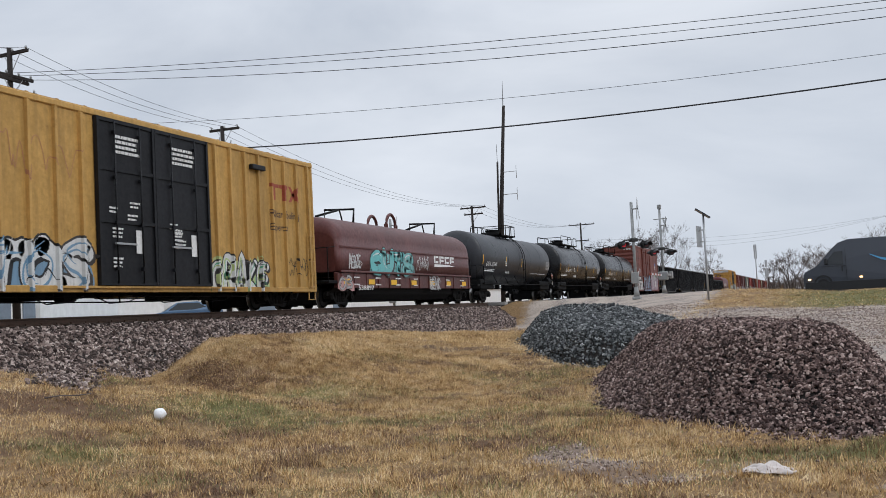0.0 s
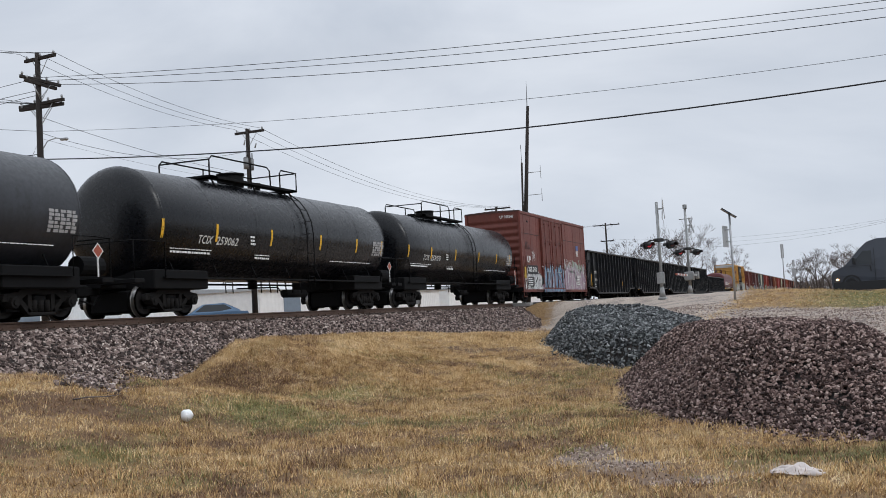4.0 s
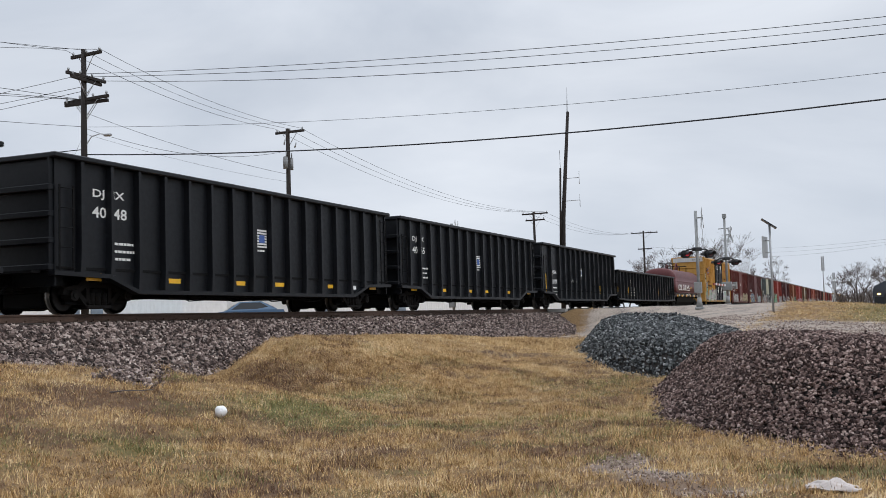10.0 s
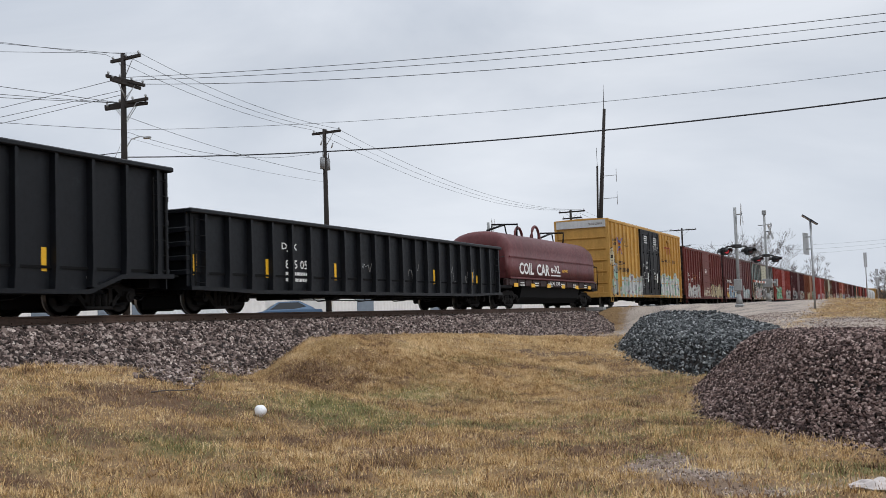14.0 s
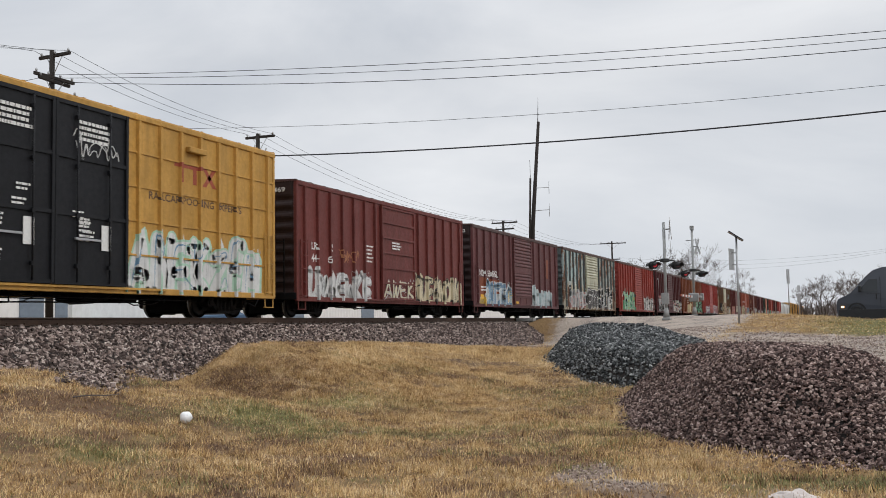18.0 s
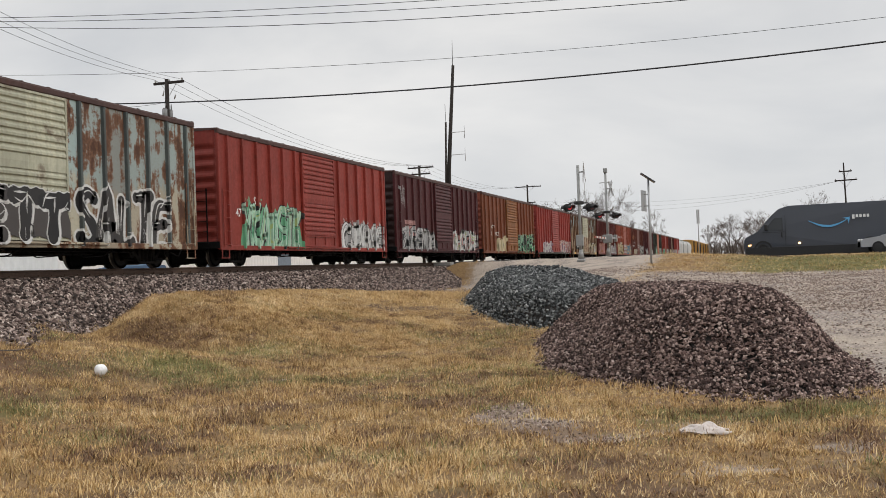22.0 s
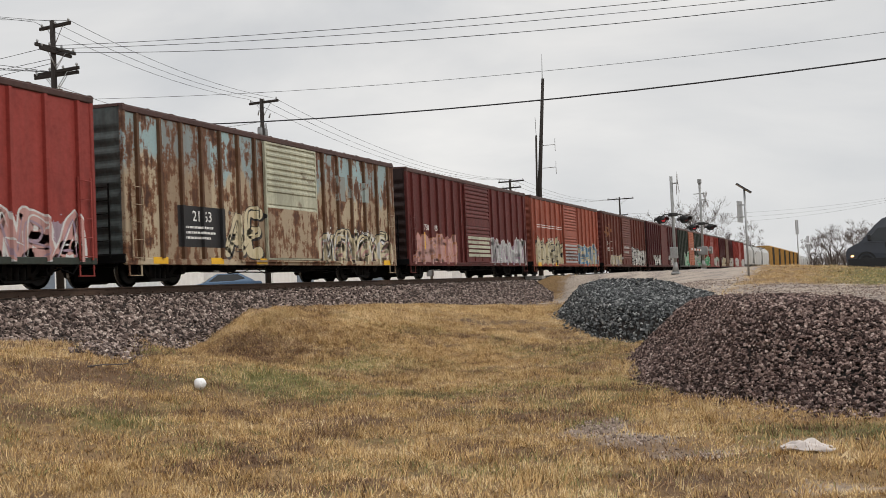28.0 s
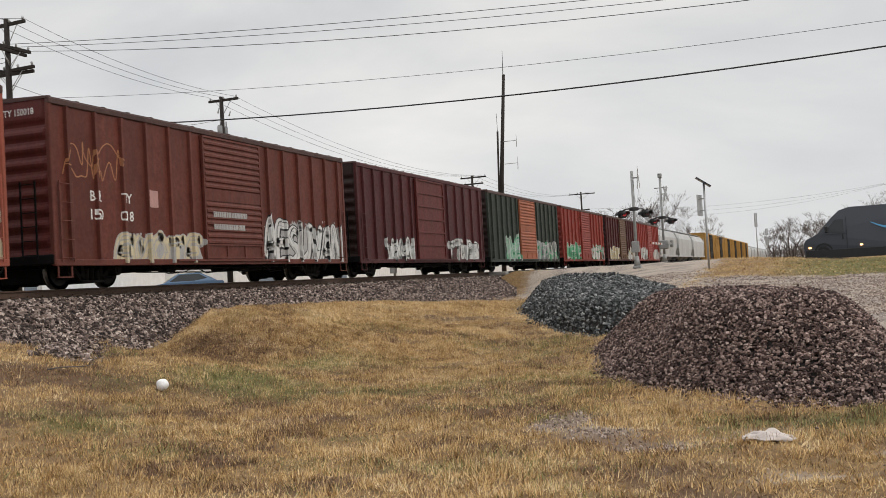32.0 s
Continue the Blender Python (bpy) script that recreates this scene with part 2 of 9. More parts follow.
M["rust_door"] = paint("rusted_door_paint", (0.14, 0.07, 0.035), rust=0.7, streak=0.5, seed=21)
M["ox_c"] = paint("dull_red_boxcar_paint", (0.115, 0.019, 0.016), rust=0.25, fade=0.12, streak=0.6, seed=22, grime=(0.04, 0.015, 0.014))
M["red_c"] = paint("brick_red_boxcar_paint", (0.33, 0.082, 0.048), rust=0.18, fade=0.3, streak=0.4, seed=23)
M["ox_d"] = paint("rust_brown_boxcar_paint", (0.135, 0.033, 0.022), rust=0.25, fade=0.2, streak=0.45, seed=24)
M["dark_green"] = paint("dark_green_boxcar_paint", (0.035, 0.045, 0.036), rust=0.12, fade=0.3, streak=0.4, seed=25)
M["orange_door"] = paint("orange_door_paint", (0.38, 0.11, 0.05), rust=0.1, streak=0.3, seed=26)
M["end_dark"] = paint("dark_end_paint", (0.030, 0.014, 0.013), rust=0.15, fade=0.2, streak=0.3, seed=27)
M["end_grey"] = paint("grey_green_end_paint", (0.09, 0.11, 0.11), rust=0.2, fade=0.2, streak=0.5, seed=28)
M["hopper_grey"] = paint("grey_hopper_paint", (0.52, 0.53, 0.53), rust=0.08, fade=0.2, streak=0.4, seed=29)
M["roof_galv"] = paint("weathered_roof_sheet", (0.075, 0.036, 0.031), rust=0.3, fade=0.4, streak=0.3, seed=30)
# these three near-black tones hold part of the shade beneath the cars
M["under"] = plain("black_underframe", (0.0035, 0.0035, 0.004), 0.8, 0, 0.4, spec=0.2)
M["truck"] = plain("dark_truck_castings", (0.012, 0.0108, 0.0102), 0.85, 0, 0.4, spec=0.2)
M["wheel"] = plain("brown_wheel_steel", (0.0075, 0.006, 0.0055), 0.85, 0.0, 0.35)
M["tread"] = plain("polished_tread", (0.30, 0.29, 0.28), 0.35, 0.9, 0.2)
M["letter"] = plain("white_stencil_paint", (0.76, 0.76, 0.74), 0.6, 0, 0.2, 14)
M["letter_dark"] = plain("dark_stencil_paint", (0.09, 0.05, 0.03), 0.6, 0, 0.25, 14)
M["letter_red"] = plain("faded_red_logo_paint", (0.33, 0.07, 0.035), 0.6, 0, 0.25, 14)
M["mark_yellow"] = plain("yellow_reflector_tape", (0.80, 0.45, 0.02), 0.5, 0, 0.12)
M["blue_mark"] = plain("blue_logo_paint", (0.06, 0.12, 0.36), 0.5, 0, 0.2)
M["g_white"] = sprayed("white_spray_paint", (0.66, 0.67, 0.66))
M["g_grey"] = sprayed("silver_spray_paint", (0.42, 0.42, 0.42))
M["g_black"] = sprayed("black_spray_paint", (0.012, 0.012, 0.014))
M["g_cyan"] = sprayed("cyan_spray_paint", (0.16, 0.50, 0.50))
M["g_green"] = sprayed("green_spray_paint", (0.10, 0.40, 0.22))
M["g_lime"] = sprayed("lime_spray_paint", (0.46, 0.55, 0.22))
M["g_mint"] = sprayed("mint_spray_paint", (0.40, 0.62, 0.48))
M["g_cream"] = sprayed("cream_spray_paint", (0.62, 0.54, 0.36))
M["g_pink"] = sprayed("pink_spray_paint", (0.52, 0.28, 0.26))
M["g_mauve"] = sprayed("mauve_spray_paint", (0.34, 0.24, 0.31))
M["g_blue"] = sprayed("blue_spray_paint", (0.16, 0.30, 0.44))
M["g_paleblue"] = sprayed("pale_ice_blue_spray_paint", (0.46, 0.55, 0.56))
M["ox_orange"] = paint("red_orange_repaint", (0.24, 0.066, 0.030), rust=0.1, fade=0.3, streak=0.4, seed=31)
M["coil_frame"] = paint("dark_maroon_coil_frame_paint", (0.035, 0.014, 0.013), rust=0.2, fade=0.2, streak=0.3, seed=32)
M["grey_can"] = plain("weathered_grey_can_paint", (0.22, 0.225, 0.23), 0.6, 0, 0.2, 8)
M["g_yellow"] = sprayed("yellow_spray_paint", (0.60, 0.40, 0.06))
M["g_orange"] = sprayed("orange_spray_paint", (0.42, 0.18, 0.08))
M["rail"] = plain("brown_rail_web", (0.10, 0.060, 0.042), 0.75, 0.2, 0.3, 10)
M["rail_top"] = plain("bright_rail_head", (0.32, 0.29, 0.27), 0.35, 0.8, 0.25, 10)
M["tie"] = plain("weathered_sleeper_timber", (0.055, 0.042, 0.034), 0.9, 0, 0.4, 12)
M["wood_pole"] = plain("dark_creosoted_pole", (0.022, 0.017, 0.0145), 0.9, 0, 0.35, 9)
M["galv"] = plain("galvanised_steel", (0.40, 0.41, 0.42), 0.5, 0.5, 0.15, 8)
M["alu_mast"] = plain("weathered_aluminium_mast", (0.30, 0.305, 0.30), 0.5, 0.35, 0.2, 8)
M["black_metal"] = plain("black_signal_metal", (0.014, 0.014, 0.015), 0.55, 0, 0.3)
M["wire"] = plain("black_cable", (0.02, 0.021, 0.024), 0.7, 0, 0.2)
M["concrete"] = plain("pale_concrete", (0.36, 0.35, 0.33), 0.9, 0, 0.2, 3)
M["asphalt"] = plain("worn_asphalt", (0.085, 0.083, 0.08), 0.9, 0, 0.35, 4)
M["white_wall"] = plain("white_metal_siding", (0.82, 0.82, 0.81), 0.55, 0, 0.1, 2)
M["pale_blue_wall"] = plain("pale_blue_metal_siding", (0.78, 0.80, 0.80), 0.55, 0, 0.1, 2)
M["roller_door"] = plain("blue_grey_roller_door", (0.20, 0.25, 0.31), 0.5, 0, 0.15, 3)
M["bark"] = plain("grey_brown_bark", (0.080, 0.066, 0.058), 0.95, 0, 0.3, 12)
M["twig"] = plain("grey_brown_twigs", (0.135, 0.113, 0.105), 0.95, 0, 0.25, 6)
M["van"] = plain("dark_grey_van_paint", (0.046, 0.053, 0.068), 0.38, 0, 0.06, 1, 0.02)
M["van_black"] = plain("black_van_trim", (0.012, 0.012, 0.013), 0.6, 0, 0.2)
M["rubber"] = plain("tyre_rubber", (0.016, 0.016, 0.017), 0.85, 0, 0.25)
M["silver_car"] = plain("silver_car_paint", (0.33, 0.34, 0.36), 0.35, 0.3, 0.06, 1, 0.02)
M["blue_car"] = plain("blue_car_paint", (0.10, 0.17, 0.27), 0.35, 0.2, 0.06, 1, 0.02)
M["glass"] = glass_dark("tinted_glass")
M["smile"] = plain("light_blue_marking", (0.10, 0.36, 0.62), 0.5, 0, 0.05)
M["lamp_on"] = glow("amber_lamp", (1.0, 0.55, 0.22), 5.0)
M["red_lamp"] = glow("red_signal_lens", (0.55, 0.03, 0.04), 0.35)
M["red_dark"] = plain("unlit_red_lens", (0.09, 0.012, 0.014), 0.3, 0, 0.2)
M["sign_white"] = plain("white_sign_sheet", (0.60, 0.61, 0.61), 0.6, 0, 0.12, 4)
M["solar"] = plain("solar_panel_cells", (0.018, 0.022, 0.034), 0.2, 0, 0.2)
M["cloth"] = plain("dirty_white_cloth", (0.58, 0.52, 0.49), 0.9, 0, 0.3, 12)
M["foam"] = plain("white_foam_cup", (0.82, 0.83, 0.84), 0.6, 0, 0.05, 5)
# lowest stops go near black: painted stand-in for shade between the stones
M["pink_stone"] = island_mat("pink_granite_stone", ((0.0, (0.016, 0.010, 0.009)), (0.38, (0.062, 0.038, 0.034)), (0.55, (0.17, 0.113, 0.100)), (0.85, (0.34, 0.245, 0.215)), (1.0, (0.58, 0.46, 0.41))))
M["blue_stone"] = island_mat("dark_grey_green_stone", ((0.0, (0.012, 0.0135, 0.0145)), (0.4, (0.047, 0.051, 0.053)), (0.6, (0.118, 0.124, 0.126)), (0.9, (0.25, 0.258, 0.256)), (1.0, (0.48, 0.485, 0.475))))
M["apron_stone"] = island_mat("pale_mixed_gravel", ((0.0, (0.10, 0.072, 0.060)), (0.4, (0.23, 0.172, 0.142)), (0.7, (0.37, 0.290, 0.245)), (1.0, (0.60, 0.505, 0.44))))
M["ballast_stone"] = island_mat("mixed_ballast_stone", ((0.0, (0.020, 0.014, 0.012)), (0.3, (0.062, 0.044, 0.039)), (0.5, (0.18, 0.132, 0.116)), (0.82, (0.38, 0.297, 0.260)), (1.0, (0.66, 0.56, 0.50))))


def grass_mat(name, stops):
    """Blades coloured by patch and one by one."""
    m, nt, p = node_mat(name)
    g = nt.nodes.new("ShaderNodeNewGeometry")
    v = coords(nt, (1, 1, 0.3))
    big = tex_noise(nt, v, 0.5, 3, 0.6)
    mid = tex_noise(nt, v, 2.3, 4, 0.65)
    fine = tex_noise(nt, v, 8.0, 3, 0.6)
    f = nd(nt, "ShaderNodeMath", ((0, g.outputs["Random Per Island"]), (1, 0.74)), operation="MULTIPLY").outputs[0]
    f = nd(nt, "ShaderNodeMath", ((0, mid), (1, 1.5), (2, f)), operation="MULTIPLY_ADD").outputs[0]
    f = nd(nt, "ShaderNodeMath", ((0, fine), (1, 1.0), (2, f)), operation="MULTIPLY_ADD").outputs[0]
    f = nd(nt, "ShaderNodeMath", ((0, big), (1, 1.3), (2, f)), operation="MULTIPLY_ADD").outputs[0]
    f = nd(nt, "ShaderNodeMath", ((0, f), (1, 1.73)), operation="SUBTRACT").outputs[0]
    tint = tex_noise(nt, coords(nt, (1, 1, 0.3), (7.3, 2.9, 0)), 1.1, 4, 0.65)
    c = mixc(nt, ramp(nt, tint, (0.50, 0.0), (0.66, 0.30)), ramp(nt, f, *stops), tuple(0.55 * a for a in (stops[1][1][0], stops[1][1][1] * 1.12, stops[1][1][2])))
    nt.links.new(c, p.inputs["Base Color"])
    p.inputs["Roughness"].default_value = 0.85
    p.inputs["Specular IOR Level"].default_value = 0.25
    return m


M["dry_blade"] = grass_mat("dry_straw_grass", ((0.0, (0.17, 0.098, 0.052)), (0.24, (0.38, 0.235, 0.106)), (0.46, (0.57, 0.385, 0.180)), (0.74, (0.68, 0.49, 0.25)), (1.0, (0.74, 0.59, 0.37))))
M["green_blade"] = grass_mat("mixed_green_grass", ((0.05, (0.17, 0.125, 0.06)), (0.35, (0.21, 0.195, 0.08)), (0.65, (0.23, 0.25, 0.10)), (1.0, (0.54, 0.43, 0.20))))
M["brown_blade"] = grass_mat("dead_brown_weeds", ((0.05, (0.085, 0.048, 0.032)), (0.45, (0.21, 0.122, 0.074)), (0.75, (0.34, 0.215, 0.13)), (1.0, (0.52, 0.36, 0.21))))
# near-black, so the shade in the gaps between stones is in the colour
M["bed"] = plain("shaded_gap_stone_bed", (0.030, 0.026, 0.024), 0.95, 0, 0.5, 22, 0.6, 0.2)


def ground_mat():
    m, nt, p = node_mat("soil_grass_and_gravel")
    v = coords(nt)
    a = tex_noise(nt, v, 0.9, 6, 0.6)
    b = tex_noise(nt, v, 14.0, 5, 0.7)
    d = tex_noise(nt, v, 45.0, 3, 0.6)
    straw = mixc(nt, ramp(nt, b, (0.3, 0.0), (0.7, 1.0)), (0.12, 0.075, 0.040), (0.33, 0.215, 0.105))
    straw = mixc(nt, ramp(nt, a, (0.45, 0.0), (0.7, 0.55)), straw, (0.18, 0.112, 0.062))
    dead = nd(nt, "ShaderNodeAttribute")
    dead.attribute_name = "brown"
    straw = mixc(nt, ramp(nt, dead.outputs["Fac"], (0.15, 0.0), (0.8, 0.85)), straw, (0.105, 0.062, 0.038))
    vor = nd(nt, "ShaderNodeTexVoronoi", (("Vector", v), ("Scale", 24.0)))
    stones = ramp(nt, vor.outputs["Color"], (0.1, (0.12, 0.098, 0.088)), (0.6, (0.29, 0.245, 0.215)), (1.0, (0.50, 0.43, 0.38)))
    grav = mixc(nt, ramp(nt, a, (0.42, 0.0), (0.60, 0.7)), stones, (0.42, 0.355, 0.29))
    mask = nd(nt, "ShaderNodeAttribute")
    mask.attribute_name = "gravel"
    green = nd(nt, "ShaderNodeAttribute")
    green.attribute_name = "green"
    wet = nd(nt, "ShaderNodeAttribute")
    wet.attribute_name = "wet"
    edge = nd(nt, "ShaderNodeMath", ((0, mask.outputs["Fac"]), (1, a)), operation="ADD").outputs[0]
    c = mixc(nt, ramp(nt, green.outputs["Fac"], (0.1, 0.0), (0.9, 0.7)), straw, (0.085, 0.098, 0.03))
    c = mixc(nt, ramp(nt, edge, (0.78, 0.0), (1.28, 1.0)), c, grav)
    c = mixc(nt, ramp(nt, wet.outputs["Fac"], (0.2, 0.0), (0.9, 0.85)), c, (0.17, 0.108, 0.066))
    nt.links.new(c, p.inputs["Base Color"])
    nt.links.new(ramp(nt, wet.outputs["Fac"], (0.3, 0.95), (1.0, 0.88)), p.inputs["Roughness"])
    p.inputs["Specular IOR Level"].default_value = 0.2
    bump(nt, p, mixc(nt, 0.5, b, d), 0.7, 0.05)
    return m


M["ground"] = ground_mat()


# ---------------------------------------------------------------- mesh helpers
class Geo:
    """Collects faces for one mesh."""

    def __init__(self):
        self.v, self.f, self.m, self.s = [], [], [], []

    def add(self, verts, faces, mi=0, smooth=False):
        o = len(self.v)
        self.v += [tuple(p) for p in verts]
        self.f += [tuple(i + o for i in f) for f in faces]
        self.m += [mi] * len(faces)
        self.s += [smooth] * len(faces)
        return self

    def box(self, x0, x1, y0, y1, z0, z1, mi=0, c=0.0):
        if c <= 0:
            v = [(x, y, z) for z in (z0, z1) for y in (y0, y1) for x in (x0, x1)]
            return self.add(v, [(0, 2, 3, 1), (4, 5, 7, 6), (0, 1, 5, 4), (2, 6, 7, 3), (0, 4, 6, 2), (1, 3, 7, 5)], mi)
        # chamfered: an octagonal prism stack
        def ring(z, d):
            a0, a1, b0, b1 = x0 + d, x1 - d, y0 + d, y1 - d
            return [(a0 + c, b0, z), (a1 - c, b0, z), (a1, b0 + c, z), (a1, b1 - c, z), (a1 - c, b1, z), (a0 + c, b1, z), (a0, b1 - c, z), (a0, b0 + c, z)]
        rings = [ring(z0, c), ring(z0 + c, 0), ring(z1 - c, 0), ring(z1, c)]
        self.loft(rings, mi, caps=True)
        return self

    def loft(self, rings, mi=0, caps=True, closed=True, smooth=False):
        n = len(rings[0])
        v = [p for r in rings for p in r]
        f = []
        for k in range(len(rings) - 1):
            for i in range(n if closed else n - 1):
                j = (i + 1) % n
                f.append((k * n + i, k * n + j, (k + 1) * n + j, (k + 1) * n + i))
        self.add(v, f, mi, smooth)
        if caps and closed:
            o = len(self.v) - len(v)
            self.f += [tuple(o + i for i in reversed(range(n))), tuple(o + (len(rings) - 1) * n + i for i in range(n))]
            self.m += [mi, mi]
            self.s += [False, False]
        return self

    def tube(self, pts, r, n=6, mi=0, smooth=True):
        """A round bar along points; r: one radius or one a point."""
        rings, pts = [], [Vector(p) for p in pts]
        for i, p in enumerate(pts):
            d = (pts[min(i + 1, len(pts) - 1)] - pts[max(i - 1, 0)]).normalized()
            a = d.cross(Vector((0, 0, 1)) if abs(d.z) < 0.9 else Vector((1, 0, 0))).normalized()
            b = d.cross(a)
            q = r[i] if isinstance(r, (list, tuple)) else r
            rings.append([p + (a * math.cos(t) + b * math.sin(t)) * q for t in (2 * math.pi * k / n for k in range(n))])
        return self.loft(rings, mi, True, True, smooth)

    def prism(self, profile, y0, y1, mi=0, smooth=False):
        """An (x, z) profile drawn out along y."""
        return self.loft([[(x, y, z) for x, z in profile] for y in (y0, y1)], mi, True, True, smooth)

    def side_prism(self, profile, x0, x1, mi=0):
        """A (y, z) profile drawn out along x."""
        return self.loft([[(x, y, z) for y, z in profile] for x in (x0, x1)], mi)

    def disc_y(self, x, y0, y1, z, r, n=16, mi=0):
        return self.tube([(x, y0, z), (x, y1, z)], r, n, mi, False)

    def disc_x(self, x0, x1, y, z, r, n=20, mi=0):
        return self.tube([(x0, y, z), (x1, y, z)], r, n, mi, False)

    def mesh(self, name, mats):
        me = bpy.data.meshes.new(name)
        me.from_pydata(self.v, [], self.f)
        for m in mats:
            me.materials.append(M[m] if isinstance(m, str) else m)
        if len(mats) > 1:
            me.polygons.foreach_set("material_index", self.m)
        me.polygons.foreach_set("use_smooth", self.s)
        me.update()
        bm = bmesh.new()
        bm.from_mesh(me)
        bmesh.ops.recalc_face_normals(bm, faces=bm.faces)
        bm.to_mesh(me)
        bm.free()
        return me


def part(name, geo, mats, parent, label="", at=None):
    """One mesh object under a thing or a part."""
    me = geo.mesh(name, mats if isinstance(mats, (list, tuple)) else [mats]) if isinstance(geo, Geo) else geo
    ob = new(name, me)
    ob.parent = parent
    if at is not None:
        ob.matrix_basis = at
    if label:
        tagged(ob, label)
    return ob


def thing(name, m, label, category, group="", kind=""):
    ob = new(name)
    ob.matrix_basis = m
    return tagged(ob, label, category, group, kind)


def solid(name, geo, mats, label="", category="", group="", kind="", at=None):
    ob = new(name, geo.mesh(name, mats if isinstance(mats, (list, tuple)) else [mats]))
    if at is not None:
        ob.matrix_basis = at
    return tagged(ob, label, category, group, kind)


def big_mesh(name, verts, faces, mats, smooth=False):
    """From numpy arrays; faces all of one size."""
    me = bpy.data.meshes.new(name)
    n, k = faces.shape
    me.vertices.add(len(verts))
    me.vertices.foreach_set("co", verts.astype(np.float32).ravel())
    me.loops.add(n * k)
    me.loops.foreach_set("vertex_index", faces.astype(np.int32).ravel())
    me.polygons.add(n)
    me.polygons.foreach_set("loop_start", np.arange(0, n * k, k, dtype=np.int32))
    me.polygons.foreach_set("use_smooth", np.full(n, smooth))
    me.update(calc_edges=True)
    for m in mats:
        me.materials.append(M[m])
    return me


TEXTS = {}


def text_mesh(s, size, mat, bold=0.0):
    """Flat lettering in the y-z plane, facing +x, centred on y, base line at z = 0."""
    key = (s, size, mat, bold)
    if key not in TEXTS:
        cu = bpy.data.curves.new("lettering", "FONT")
        cu.body, cu.size, cu.align_x, cu.offset = s, size, "CENTER", bold
        cu.resolution_u = 2
        ob = bpy.data.objects.new("lettering", cu)
        me = bpy.data.meshes.new_from_object(ob)
        bpy.data.objects.remove(ob)
        bpy.data.curves.remove(cu)
        me.transform(Matrix(((0, 0, 1, 0), (1, 0, 0, 0), (0, 1, 0, 0), (0, 0, 0, 1))))
        me.materials.clear()
        me.materials.append(M[mat])
        TEXTS[key] = me
    return TEXTS[key]


def wrapped(g, surf):
    """Lays flat shapes (x: lift off the face) over a ribbed side: cut along the rib edges, then set on the face."""
    cuts = surf.cuts if hasattr(surf, "cuts") else ()
    out = Geo()
    for f, mi in zip(g.f, g.m):
        poly = [g.v[i] for i in f]
        lo, hi = min(p[1] for p in poly), max(p[1] for p in poly)
        for c in [c for c in cuts if lo + 1e-5 < c < hi - 1e-5]:
            low, rest = [], []
            for p, q in zip(poly, poly[1:] + poly[:1]):
                (low if p[1] <= c else rest).append(p)
                if (p[1] <= c) != (q[1] <= c):
                    t = (c - p[1]) / (q[1] - p[1])
                    m = tuple(a + (b - a) * t for a, b in zip(p, q))
                    m = (m[0], c, m[2])
                    low.append(m)
                    rest.append(m)
            if len(low) > 2:
                out.add(low, [tuple(range(len(low)))], mi)
            poly = rest
            if len(poly) < 3:
                break
        if len(poly) > 2:
            out.add(poly, [tuple(range(len(poly)))], mi)
    out.v = [(surf(p[1]) + p[0], p[1], p[2]) for p in out.v]
    return out


def lettering(parent, me, m, x, mat, label=""):
    """Text on a plain face at x, or over the ribs where x is the face's function of y."""
    if not callable(x):
        return part("lettering", me, [mat], parent, label, Matrix.Translation((x, 0, 0)) @ m)
    g = Geo()
    co = [m @ v.co for v in me.vertices]
    g.add([(0.005, p.y, p.z) for p in co], [tuple(f.vertices) for f in me.polygons])
    return part("lettering", wrapped(g, x), mat, parent, label)


def letter(parent, s, x, y, z, size, mat="letter", bold=0.004, label=""):
    return lettering(parent, text_mesh(s, size, mat, bold), Matrix.Translation((0, y, z)), x, mat, label)


def fitted(me, w, h):
    """Scale that brings lettering to a width and height."""
    v = np.array([p.co for p in me.vertices])
    lo, hi = v.min(0), v.max(0)
    return Matrix.Diagonal((1, w / (hi[1] - lo[1]), h / (hi[2] - lo[2]), 1)) @ Matrix.Translation((0, -(lo[1] + hi[1]) / 2, -lo[2]))


def letter_box(parent, s, x, y0, y1, z0, z1, mat="letter", bold=0.012):
    """Lettering painted from y0 to y1 and z0 to z1."""
    me = text_mesh(s, 1.0, mat, bold)
    return lettering(parent, me, Matrix.Translation((0, (y0 + y1) / 2, z0)) @ fitted(me, y1 - y0, z1 - z0), x, mat)


def bars(parent, x, y0, z0, rows, w=0.5, h=0.07, gap=0.05, mat="letter", seed=0, name="stencil"):
    """Writing too small to read: rows of short bars."""
    rnd = random.Random(seed)
    g = Geo()
    for r in range(rows):
        y, z = y0, z0 - r * (h + gap)
        end = y0 + w * rnd.uniform(0.75, 1.0)
        while y < end - 0.02:
            q = min(rnd.uniform(0.05, 0.16), end - y)
            if callable(x):
                g.add([(0.005, y, z), (0.005, y + q, z), (0.005, y + q, z + h), (0.005, y, z + h)], [(0, 1, 2, 3)])
            else:
                g.box(x, x + 0.003, y, y + q, z, z + h)
            y += q + 0.025
    return part(name, wrapped(g, x) if callable(x) else g, mat, parent)


def painted(parent, name, y0, y1, z0, z1, mat, surf, label="", lift=0.004):
    """A painted oblong that follows the side of a car."""
    g = Geo()
    g.add([(lift, y0, z0), (lift, y1, z0), (lift, y1, z1), (lift, y0, z1)], [(0, 1, 2, 3)])
    return part(name, wrapped(g, surf), mat, parent, label)


